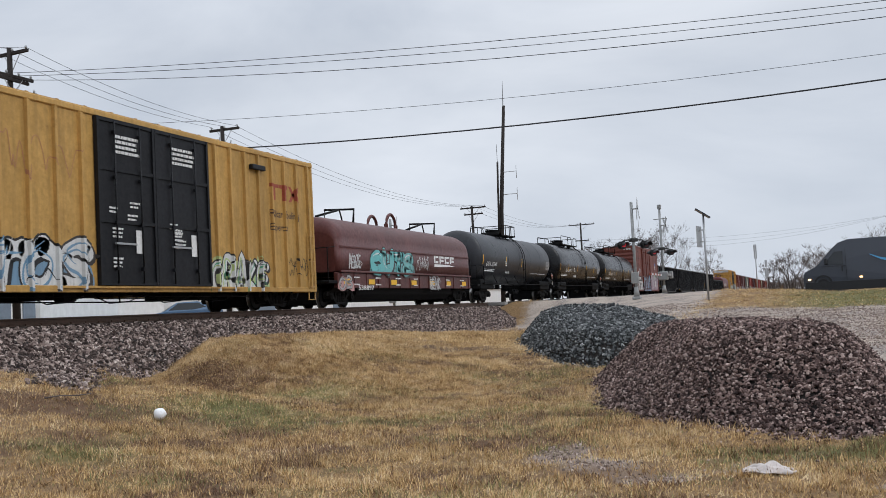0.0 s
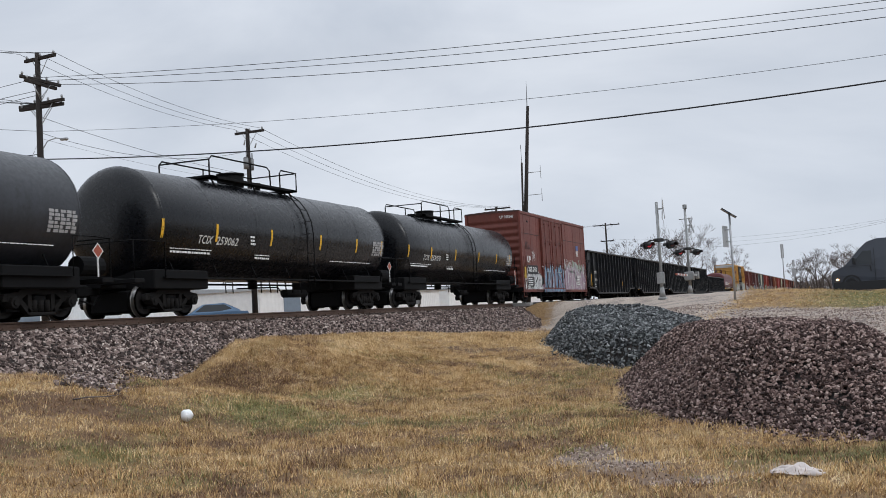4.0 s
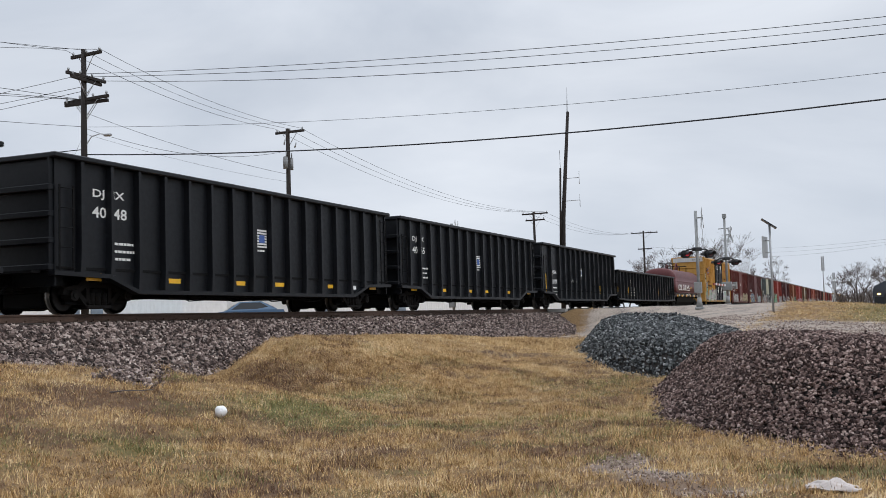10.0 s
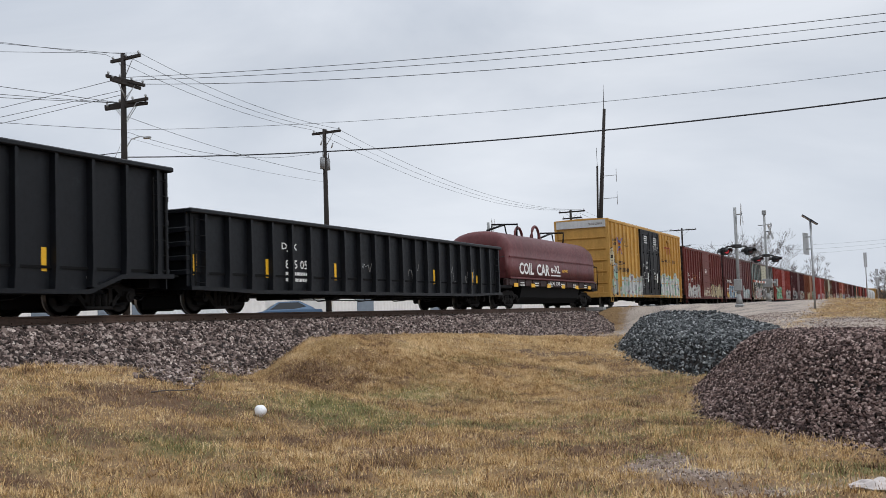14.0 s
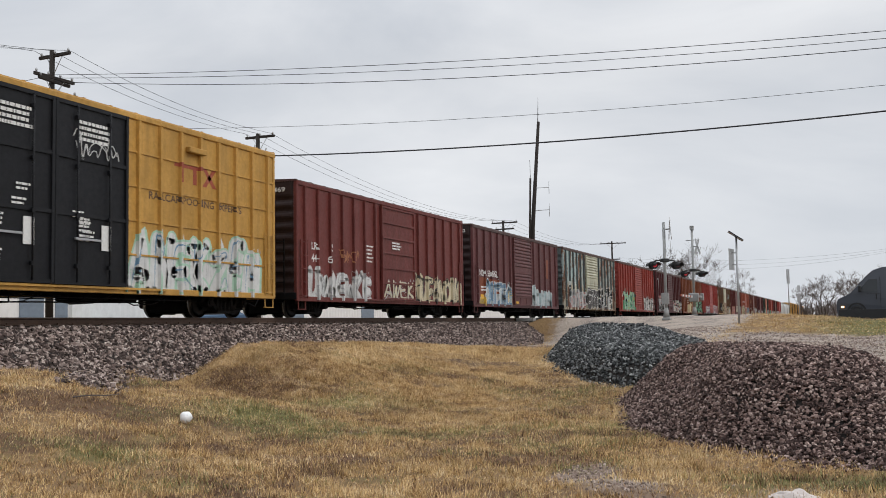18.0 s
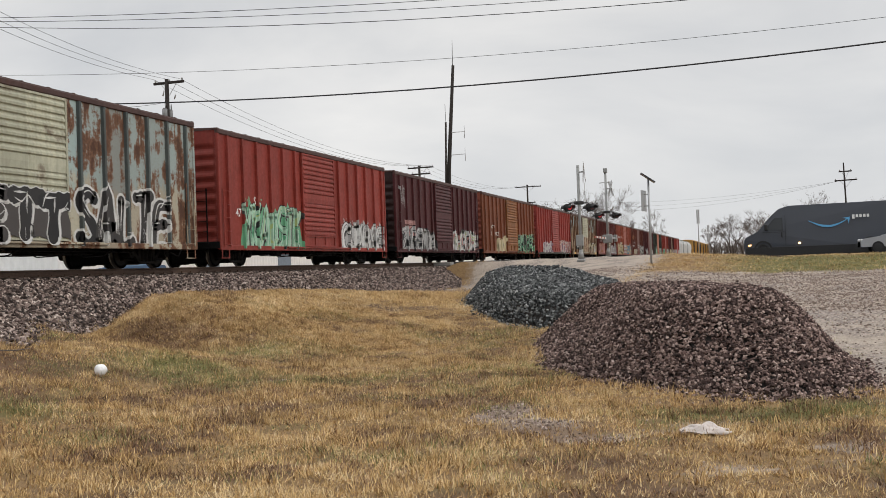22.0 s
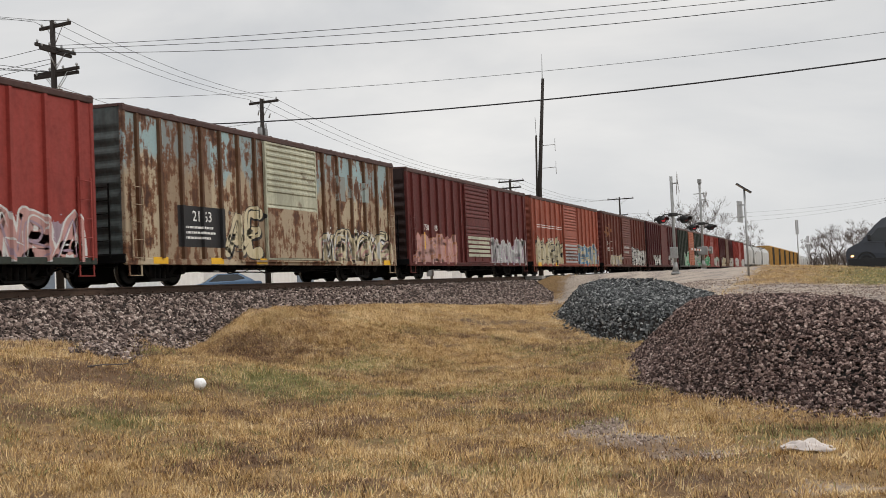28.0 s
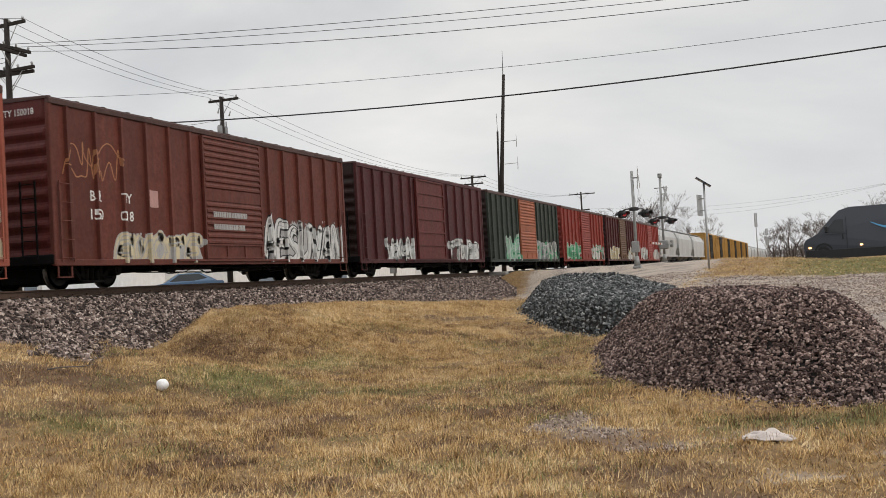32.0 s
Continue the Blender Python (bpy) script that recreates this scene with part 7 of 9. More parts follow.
def tank_car(a, b, label, mat, mark, number, plat=(3.6, 8.8), mark_at=(2.04, 2.74), number_at=(2.95, 4.08), strips=(0.4, 2.93, 5.95, 9.2, 12.0, 14.2), R=1.53, zc=2.55):
    L = b - a
    car = thing("tank_car", pose(TRACK_X, (a + b) / 2, 0), label, "railcar", "cars of the freight train")
    g = Geo()
    # head, barrel in rings, head
    pr = [(-L / 2, 0.03)] + [(-L / 2 + 0.40 * (1 - math.cos(t)), R * math.sin(t) ** 0.85) for t in (math.pi / 2 * k / 8 for k in range(1, 9))]
    ys = [-L / 2 + 0.40 + (L - 0.80) * k / 6 for k in range(1, 6)]
    pr += [(y, R) for y in ys] + [(-y, r) for y, r in reversed(pr)]
    g.loft([[(r * math.cos(t), y, zc + r * math.sin(t)) for t in (2 * math.pi * k / 40 for k in range(40))] for y, r in pr], smooth=True)
    part("tank_shell", g, mat, car)
    for y in [-L / 2 + 0.40] + ys + [L / 2 - 0.40]:
        gg = Geo()
        n = 40
        rings = [[(rr * math.cos(t), yy, zc + rr * math.sin(t)) for t in (2 * math.pi * k / n for k in range(n))] for yy, rr in ((y - 0.02, R - 0.01), (y - 0.01, R + 0.006), (y + 0.01, R + 0.006), (y + 0.02, R - 0.01))]
        gg.loft(rings, caps=False, smooth=True)
        part("weld_seam", gg, mat, car)
    for s in (-1, 1):
        g = Geo()
        ya, yb = sorted((s * (L / 2 - 2.9), s * (L / 2 + 0.75)))
        g.box(-0.4, 0.4, ya, yb, 0.78, 1.05, 0, 0.02)
        g.box(-1.45, 1.45, s * (L / 2 + 0.55) - 0.2, s * (L / 2 + 0.55) + 0.2, 0.86, 0.98, 0, 0.015)
        part("end_platform", g, "under", car)
        g = Geo()
        y = s * (L / 2 - 1.6)
        prof = [(-1.25, 1.75), (-0.5, 0.95), (0.5, 0.95), (1.25, 1.75), (0.9, 1.5), (0, 1.22), (-0.9, 1.5)]
        g.prism(prof, y - 0.35, y + 0.35)
        part("saddle", g, "under", car)
        ya, yb = sorted((s * (L / 2 - 2.7), s * (L / 2 - 0.25)))
        # plain dark block added to close the bright gap under the tank end
        part("bolster_skirt", Geo().box(-1.3, 1.3, ya, yb, 0.72, 1.24, 0, 0.03), "under", car)
        g = Geo()
        ye = s * (L / 2 + 0.70)
        for xx in (-1, 1):
            g.tube([(xx * 1.40, ye, 0.95), (xx * 1.40, ye, 1.95), (xx * 1.40, s * (L / 2 + 0.05), 1.97), (xx * 1.40, s * (L / 2 - 0.6), 1.95), (xx * 1.40, s * (L / 2 - 0.6), 1.0)], 0.02, 6)
        g.tube([(-1.40, ye, 1.95), (1.40, ye, 1.95)], 0.02, 6)
        part("end_handrail", g, "under", car)
        truck(car, s * (L / 2 - 1.3))
        part("coupler", shared("coupler", coupler_geo, ["under"]), None, car, "", pose(0, s * (L / 2 + 0.45), 0, 0, 0, 0 if s > 0 else 180))
    # running board low along the side
    g = Geo()
    for s in (-1, 1):
        g.box(min(s * 1.18, s * 1.40), max(s * 1.18, s * 1.40), -L / 2 + 0.6, L / 2 - 0.6, 1.0, 1.05)
        for k in range(7):
            y = -L / 2 + 1.2 + (L - 2.4) * k / 6
            g.tube([(s * 1.30, y, 1.02), (s * 1.05, y, 1.55)], 0.02, 5)
    part("running_board", g, "under", car)
    y0, y1 = plat[0] - L / 2, plat[1] - L / 2
    zt = zc + R
    g = Geo()
    g.box(-0.9, -0.55, y0, y1, zt - 0.03, zt + 0.04)
    g.box(0.55, 0.9, y0, y1, zt - 0.03, zt + 0.04)
    g.box(-0.9, 0.9, y0, y0 + 0.4, zt - 0.03, zt + 0.04)
    g.box(-0.9, 0.9, y1 - 0.4, y1, zt - 0.03, zt + 0.04)
    for y in (y0 + 0.3, (y0 + y1) / 2, y1 - 0.3):
        for s in (-1, 1):
            g.tube([(s * 0.72, y, zt), (s * 0.95, y, zt - 0.45)], 0.03, 5)
    part("walkway", g, "under", car)
    g = Geo()
    zr = zt + 0.62
    for s in (-1, 1):
        g.tube([(s * 0.88, y0, zt), (s * 0.88, y0, zr - 0.12), (s * 0.88, y0 + 0.15, zr), (s * 0.88, (y0 + y1) / 2 + 0.7, zr), (s * 0.88, (y0 + y1) / 2 + 0.85, zr - 0.1), (s * 0.88, (y0 + y1) / 2 + 0.9, zt)], 0.024, 6)
        g.tube([(s * 0.88, (y0 + y1) / 2 - 0.3, zt), (s * 0.88, (y0 + y1) / 2 - 0.3, zr)], 0.024, 6)
        g.tube([(s * 0.88, y1 - 1.1, zt), (s * 0.88, y1 - 1.1, zr - 0.1), (s * 0.88, y1 - 1.0, zr), (s * 0.88, y1, zr), (s * 0.88, y1, zt)], 0.024, 6)
    g.tube([(-0.88, y0, zr - 0.12), (0.88, y0, zr - 0.12)], 0.024, 6)
    g.tube([(-0.88, y1, zr), (0.88, y1, zr)], 0.024, 6)
    part("railing", g, "under", car)
    ym = (y0 + y1) / 2
    g = Geo()
    g.tube([(0, ym - 0.1, zt - 0.08), (0, ym - 0.1, zt + 0.34)], 0.42, 20)
    g.tube([(0, ym - 0.1, zt + 0.34), (0, ym - 0.1, zt + 0.40)], 0.45, 20)
    part("valve_housing", g, "under", car)
    part("relief_valve", Geo().tube([(0.2, ym + 1.2, zt - 0.05), (0.2, ym + 1.2, zt + 0.22)], 0.09, 10), "under", car)
    part("vent_cap", Geo().tube([(-0.2, ym - 1.3, zt - 0.05), (-0.2, ym - 1.3, zt + 0.2)], 0.16, 10), "under", car)
    # side ladder curves down from the walkway
    for s in (1, -1):
        g = Geo()
        yl = y1 - 0.55
        arc = [math.radians(d) for d in (62, 45, 30, 15, 0)]
        pts = [((R + 0.10) * math.cos(t), zc + (R + 0.10) * math.sin(t)) for t in arc] + [(R + 0.10, 1.9), (R + 0.06, 0.75)]
        for d in (-0.22, 0.22):
            g.tube([(s * x, yl + d, z) for x, z in pts], 0.02, 5)
        dense = []
        for (xa, za), (xb, zb) in zip(pts, pts[1:]):
            n = max(1, int(math.hypot(xb - xa, zb - za) / 0.33))
            dense += [(xa + (xb - xa) * k / n, za + (zb - za) * k / n) for k in range(n)]
        for x, z in dense:
            g.tube([(s * x, yl - 0.22, z), (s * x, yl + 0.22, z)], 0.014, 5)
        part("ladder", g, "under", car)
    g = Geo()
    g.tube([(0, -0.25, 1.22), (0, -0.25, 0.80)], 0.16, 10)
    part("brake_cylinder", Geo().tube([(0.5, 0.9, 0.62), (0.5, 2.3, 0.62)], 0.14, 10), "under", car)
    g.tube([(-0.6, -0.25, 0.85), (0.95, -0.25, 0.80), (1.1, -0.25, 0.55)], 0.025, 5)
    part("outlet_gear", g, "under", car)
    for k in range(6):
        part("hanger", Geo().tube([(0.9, -1.2 + 0.5 * k, 1.0), (0.9 + 0.05 * (k % 2), -1.2 + 0.5 * k, 0.62)], 0.02, 5), "under", car)

    def face(z):
        return math.sqrt(max(0.0, R * R - (z - zc) ** 2))

    def on_shell(me, y, z, name="lettering"):
        th = math.asin(max(-1, min(1, (z - zc) / R)))
        return part(name, me, None, car, "", pose((R + 0.005) * math.cos(th), y, zc + (R + 0.005) * math.sin(th), 0, -math.degrees(th), 0))

    for s, (ya, yb) in ((mark, mark_at), (number, number_at)):
        me = text_mesh(s, 1.0, "letter", 0.012)
        ob = on_shell(me, -L / 2 + (ya + yb) / 2, 1.98)
        ob.matrix_basis = ob.matrix_basis @ fitted(me, yb - ya, 0.25)
    for y, z, w, r in ((-L / 2 + 0.9, 1.8, 2.4, 2), (-L / 2 + 5.2, 1.75, 0.9, 2), (-L / 2 + 4.7, 2.25, 0.3, 3), (L / 2 - 4.6, 1.7, 3.6, 1)):
        th = math.asin((z - zc) / R)
        q = bars(car, (R + 0.004) * math.cos(th) + 0.004, y, z, r, w, 0.055, 0.05, seed=int(y * 7))
    for k, y in enumerate(o - L / 2 for o in strips):
        g = Geo()
        for j in range(4):
            z = 2.06 + 0.125 * j
            xx, xz = face(z) + 0.004, face(z + 0.125) + 0.004
            g.add([(xx, y - 0.055, z), (xx, y + 0.055, z), (xz, y + 0.055, z + 0.125), (xz, y - 0.055, z + 0.125)], [(0, 1, 2, 3)])
        part("reflector_strip", g, "mark_yellow", car)
    plate = Geo()
    for j in range(6):
        z = 2.0 + 0.09 * j
        xx, xz = face(z) + 0.005, face(z + 0.07) + 0.005
        for q in range(5):
            ya, yb = L / 2 - 1.4 + 0.19 * q, L / 2 - 1.4 + 0.19 * q + (0.16 if (q + j) % 3 else 0.10)
            plate.add([(xx, ya, z), (xx, yb, z), (xz, yb, z + 0.07), (xz, ya, z + 0.07)], [(0, 1, 2, 3)])
    part("data_block", plate, "g_grey", car, "white data block of small stencilled rows")
    # warning diamond on its bracket
    g = Geo()
    g.box(1.42, 1.435, L / 2 + 0.2, L / 2 + 0.24, 1.0, 1.5)
    for mi, q in ((0, 0.20), (1, 0.165)):
        x = 1.437 + 0.003 * mi
        g.add([(x, L / 2 + 0.22 - q, 1.62), (x, L / 2 + 0.22, 1.62 - q), (x, L / 2 + 0.22 + q, 1.62), (x, L / 2 + 0.22, 1.62 + q)], [(0, 1, 2, 3)], mi)
    part("placard", g, ["letter", "letter_red"], car)
    part("reservoir", Geo().disc_y(1.0, L / 2 - 0.05, L / 2 + 0.75, 1.28, 0.24, 14), "under", car)
    return car


def coil_car(a, b, label, mat, front=0.75, back=0.1, sill_z=0.72, frame="bnsf_brown"):
    """A coil car: low well underframe with a rounded lift-off cover."""
    L = b - a
    car = thing("coil_car", pose(TRACK_X, (a + b) / 2, 0), label, "railcar", "cars of the freight train")
    y0, y1 = -L / 2 - front, L / 2 + back
    for s in (-1, 1):
        part("side_sill", Geo().box(min(s * 1.30, s * 1.47), max(s * 1.30, s * 1.47), y0 + 0.7, y1 - 0.1, sill_z, 1.30, 0, 0.02), frame, car)
        g = Geo()
        for k in range(14):
            y = y0 + 1.0 + (y1 - y0 - 1.4) * k / 13
            g.box(min(s * 1.47, s * 1.50), max(s * 1.47, s * 1.50), y - 0.04, y + 0.04, sill_z + 0.02, 1.28)
        part("stakes", g, frame, car)
        part("end_platform", Geo().box(-1.45, 1.45, min(s * L / 2, y0 if s < 0 else y1) - (0.0 if s < 0 else 0.5), max(s * L / 2, y0 if s < 0 else y1) + (0.5 if s < 0 else 0.0), 0.88, 1.0, 0, 0.02), "under", car)
        g = Geo()
        ye = y0 + 0.05 if s < 0 else y1 + 0.25
        for xx in (-1.4, 1.4):
            g.tube([(xx, ye, 0.9), (xx, ye, 2.2), (xx, ye + (0.6 if s < 0 else -0.6), 2.25)], 0.022, 6)
        g.tube([(-1.4, ye, 2.2), (1.4, ye, 2.2)], 0.022, 6)
        part("end_handrail", g, "under", car)
        truck(car, s * (L / 2 - 0.9))
        part("coupler", shared("coupler", coupler_geo, ["under"]), None, car, "", pose(0, (y0 if s < 0 else y1) - s * 0.1, 0, 0, 0, 0 if s > 0 else 180))
    part("well", Geo().prism([(-1.3, 1.2), (-1.15, 0.5), (-0.9, 0.24), (0.9, 0.24), (1.15, 0.5), (1.3, 1.2)], -L / 2 + 2.2, L / 2 - 2.2), "under", car)
    # the cover: upright sides, shoulders rounding to a nearly flat crown
    def section(k, z_top):
        pts = [(-1.50 * k, 1.34), (-1.50 * k, 2.30)]
        for d in range(0, 181, 12):
            t = math.radians(180 - d)
            pts.append((1.50 * k * math.copysign(abs(math.cos(t)) ** 0.8, math.cos(t)), 2.30 + (z_top - 2.30) * math.sin(t) ** 0.75))
        return pts + [(1.50 * k, 2.30), (1.50 * k, 1.34)]
    g = Geo()
    rings = []
    for y, k, zt in ((-L / 2, 0.90, 2.9), (-L / 2 + 0.06, 0.965, 3.25), (-L / 2 + 0.22, 0.995, 3.44), (-L / 2 + 0.5, 1.0, 3.50), (-L / 4, 1, 3.5), (0, 1, 3.5), (L / 4, 1, 3.5), (L / 2 - 0.5, 1.0, 3.50), (L / 2 - 0.22, 0.995, 3.44), (L / 2 - 0.06, 0.965, 3.25), (L / 2, 0.90, 2.9)):
        rings.append([(x, y, z) for x, z in section(k, zt)])
    g.loft(rings, smooth=True)
    cover = part("cover", g, mat, car)
    for s in (-1, 1):
        part("cover_lip", Geo().box(min(s * 1.47, s * 1.56), max(s * 1.47, s * 1.56), -L / 2 + 0.1, L / 2 - 0.1, 1.30, 1.38, 0, 0.015), mat, cover)
    part("cover_band", Geo().box(1.49, 1.515, -L / 2 + 0.2, L / 2 - 0.2, 2.26, 2.31), mat, cover)
    # lifting arches amidships and guide frames near the ends
    for s in (-0.45, 0.45):
        g = Geo()
        arc = [(s, 0.55 * math.cos(t), 3.46 + 0.62 * math.sin(t)) for t in (math.pi * k / 10 for k in range(11))]
        g.tube(arc, 0.07, 8)
        for e in (-0.55, 0.55):
            g.box(s - 0.04, s + 0.04, e - 0.14, e + 0.14, 3.36, 3.62)
        part("lifting_arch", g, mat, cover)
    for s in (-1, 1):
        g = Geo()
        yy = s * (L / 2 - 3.1)
        g.tube([(-0.55, yy, 3.4), (-0.55, yy + 0.15, 4.02), (0.75, yy + 0.15, 3.95), (0.75, yy, 3.3)], 0.05, 6)
        g.tube([(0.1, yy + 0.15, 3.98), (0.1, yy - 2.0, 3.56)], 0.05, 6)
        g.tube([(0.1, yy + 0.15, 3.98), (0.1, yy + 0.4, 3.5)], 0.035, 6)
        part("guide_frame", g, "under", cover)
    return car


def hopper_car(a, b, label):
    """A covered hopper: round-sided body, slope sheets, three outlets."""
    L = b - a
    car = thing("covered_hopper", pose(TRACK_X, (a + b) / 2, 0), label, "railcar", "cars of the freight train")
    sec = lambda k: [(-1.45 * k, 1.15), (-1.50 * k, 2.2), (-1.48 * k, 3.4), (-1.1 * k, 4.15), (-0.5 * k, 4.4), (0.5 * k, 4.4), (1.1 * k, 4.15), (1.48 * k, 3.4), (1.50 * k, 2.2), (1.45 * k, 1.15)]
    g = Geo()
    g.loft([[(x, y, z if z > 2 or abs(y) < L / 2 - 1.5 else 2.2) for x, z in sec(1)] for y in (-L / 2 + 0.3, -L / 2 + 1.6, 0, L / 2 - 1.6, L / 2 - 0.3)], smooth=False)
    part("hopper_body", g, "hopper_grey", car)
    for k in range(3):
        y = -L / 3.4 + L / 3.4 * k
        g = Geo()
        g.loft([[(-1.3, y - 1.9, 1.2), (1.3, y - 1.9, 1.2), (1.3, y + 1.9, 1.2), (-1.3, y + 1.9, 1.2)], [(-0.4, y - 0.4, 0.4), (0.4, y - 0.4, 0.4), (0.4, y + 0.4, 0.4), (-0.4, y + 0.4, 0.4)]])
        part("outlet", g, "hopper_grey", car)
    g = Geo()
    for s in (-1, 1):
        g.box(min(s * 0.5, s * 0.9), max(s * 0.5, s * 0.9), -L / 2 + 0.3, L / 2 - 0.3, 4.42, 4.47)
    part("roof_walk", g, "galv", car)
    for s in (-1, 1):
        part("side_sill", Geo().box(min(s * 1.40, s * 1.52), max(s * 1.40, s * 1.52), -L / 2, L / 2, 1.0, 1.2), "hopper_grey", car)
        truck(car, s * (L / 2 - 1.7), False)
        part("coupler", shared("coupler", coupler_geo, ["under"]), None, car, "", pose(0, s * (L / 2 - 0.12), 0, 0, 0, 0 if s > 0 else 180))
        ladder(car, 1.5, s * (L / 2 - 0.4), 1.1, 4.0, 9, mat="hopper_grey")
    part("underframe", Geo().box(-0.35, 0.35, -L / 2, L / 2, 0.72, 1.0), "under", car)
    return car


# ---------------------------------------------------------------- the train, front to back
CARS = []


def yellow_boxcar(a, b, label, side, doors, clean, emblem_at):
    car, y, surf = boxcar(a, b, label, side, side, doors, ribs=(8, 8), H=5.05, zs=0.56, door_mat="door_black", kind="plug", end_n=8, roof=side, grid=clean)
    g = text_mesh("TBOX 671804" if clean else "TTX", 1.0, "letter_dark", 0.012)
    part("end_lettering", g, None, car, "", Matrix.Translation((0.85, -(b - a) / 2 - 0.04, 4.75)) @ Matrix.Rotation(-math.pi / 2, 4, "Z") @ fitted(g, 0.85 if clean else 0.4, 0.13))
    part("end_band", Geo().box(-HALF + 0.12, HALF - 0.12, -(b - a) / 2 - 0.035, -(b - a) / 2 - 0.028, 4.62, 5.04), "white_band", car)
    d0, dm, d1 = doors
    xd = HALF + 0.14
    for i, (p, q) in enumerate(((d0, dm), (dm, d1))):
        w = q - p
        bars(car, xd - 0.03, y(p + 0.30 * w), 4.45, 4, w * 0.45, 0.075, 0.055, seed=10 + i)
        for k in range(5):
            rnd = random.Random(i * 9 + k)
            bars(car, xd - 0.03, y(p + rnd.uniform(0.12, 0.55) * w), rnd.uniform(1.2, 2.9), rnd.choice((2, 3)), 0.42, 0.05, 0.05, seed=20 + k + 5 * i)
        part("notice", Geo().box(xd - 0.03, xd - 0.026, y(p + 0.62 * w), y(p + 0.75 * w), 1.55, 2.15), "letter", car)
    part("vent_box", Geo().box(HALF, HALF + 0.16, y(d1 + 2.5), y(d1 + 3.3), 4.42, 4.58, 0, 0.02), "door_black" if not clean else side, car)
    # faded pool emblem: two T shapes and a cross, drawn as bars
    g = Geo()
    ye, ze = y(emblem_at), 3.58

    def slab(*pts):
        g.add([(0.006, a, b) for a, b in pts], [tuple(range(len(pts)))])

    for k in range(2):
        o = ye + 0.62 * k
        slab((o, ze + 0.41), (o + 0.60, ze + 0.41), (o + 0.60, ze + 0.53), (o, ze + 0.53))
        slab((o + 0.21, ze), (o + 0.38, ze), (o + 0.38, ze + 0.41), (o + 0.21, ze + 0.41))
    q = ye + 1.26
    slab((q, ze), (q + 0.19, ze), (q + 0.69, ze + 0.53), (q + 0.50, ze + 0.53))
    slab((q, ze + 0.53), (q + 0.19, ze + 0.53), (q + 0.69, ze), (q + 0.50, ze))
    part("emblem", wrapped(g, surf), "letter_red", car)
    return car, y, surf


# 1: weathered yellow boxcar with large pieces of spray paint
car, y, surf = yellow_boxcar(13.98, 32.98, "weathered yellow high boxcar with black double doors, spray-painted low", "yellow", (7.24, 9.6, 12.19), False, 15.95)
letter_box(car, "Railcar Pooling", surf, y(15.9), y(17.8), 2.93, 3.25, "letter_dark")
letter_box(car, "Experts", surf, y(15.9), y(16.95), 2.50, 2.80, "letter_dark")
spray(car, y(1.4), y(7.05), 0.6, 1.66, "CNTOS", "g_white", "g_black", surf, 31, back="g_blue", accent="g_blue", fat=0.30, edge=0.06, label="white and pale blue bubble lettering with black outline")
spray(car, y(12.3), y(15.6), 0.6, 1.6, "CRAKE", "g_white", "g_black", surf, 32, back="g_lime", accent="g_green", fat=0.24, edge=0.05, label="white and lime lettering with black outline")
scrawl(car, y(16.9), y(18.5), 1.1, 1.75, "g_black", surf, 33, 2)
scrawl(car, y(3.9), y(7.0), 3.0, 4.2, "g_orange", surf, 34, 1, 0.02)
CARS.append(car)

# 2: brown coil car with the cyan piece
car = coil_car(35.08, 50.7, "brown covered coil car with cyan spray paint", "bnsf_brown")
L2 = 15.62 / 2
flat = lambda v: 1.502
spray(car, -L2 + 3.0, -L2 + 7.6, 1.42, 2.16, "CUTS", "g_cyan", "g_black", flat, 41, back="g_cyan", accent="g_white", fat=0.26, edge=0.055, label="cyan bubble lettering reading CUTS")
spray(car, -L2 + 0.9, -L2 + 2.0, 1.5, 2.0, "AERZE", "g_white", "g_grey", flat, 42, fat=0.05, edge=0.012)
scrawl(car, -L2 + 7.9, -L2 + 9.6, 1.5, 2.2, "g_white", flat, 43, 2)
g = Geo()
for k in range(4):
    o = -L2 + 10.3 + 0.74 * k
    g.box(1.504, 1.508, o, o + 0.18, 1.90, 2.24)
    g.box(1.504, 1.508, o + 0.22, o + 0.60, 2.14, 2.24)
    g.box(1.504, 1.508, o + 0.22, o + 0.56, 1.90 + 0.08 * (k % 2), 2.0 + 0.08 * (k % 2))
g.add([(1.506, -L2 + 10.3, 1.72), (1.506, -L2 + 13.2, 1.78), (1.506, -L2 + 12.4, 1.85), (1.506, -L2 + 10.3, 1.85)], [(0, 1, 2, 3)])
part("emblem", g, "letter", car, "white owner's emblem")
letter_box(car, "538897", 1.505, -L2 + 1.7, -L2 + 3.2, 0.64, 0.82)
for k in range(7):
    part("reflector_panel", Geo().box(1.503, 1.507, -L2 + 0.4 + 2.3 * k, -L2 + 1.0 + 2.3 * k, 0.86, 1.06), "mark_yellow", car)
    bars(car, 1.503, -L2 + 1.3 + 2.1 * k, 1.1, 2, 0.6, 0.05, 0.22, seed=k)
spray(car, -L2 - 0.05, -L2 + 1.2, 0.7, 1.2, "OB", "g_grey", "g_black", flat, 44, back="g_pink", fat=0.08, edge=0.02)
spray(car, -L2 + 9.6, -L2 + 11.0, 0.68, 1.25, "WENK", "g_white", "g_grey", flat, 45, fat=0.04, edge=0.01)
CARS.append(car)

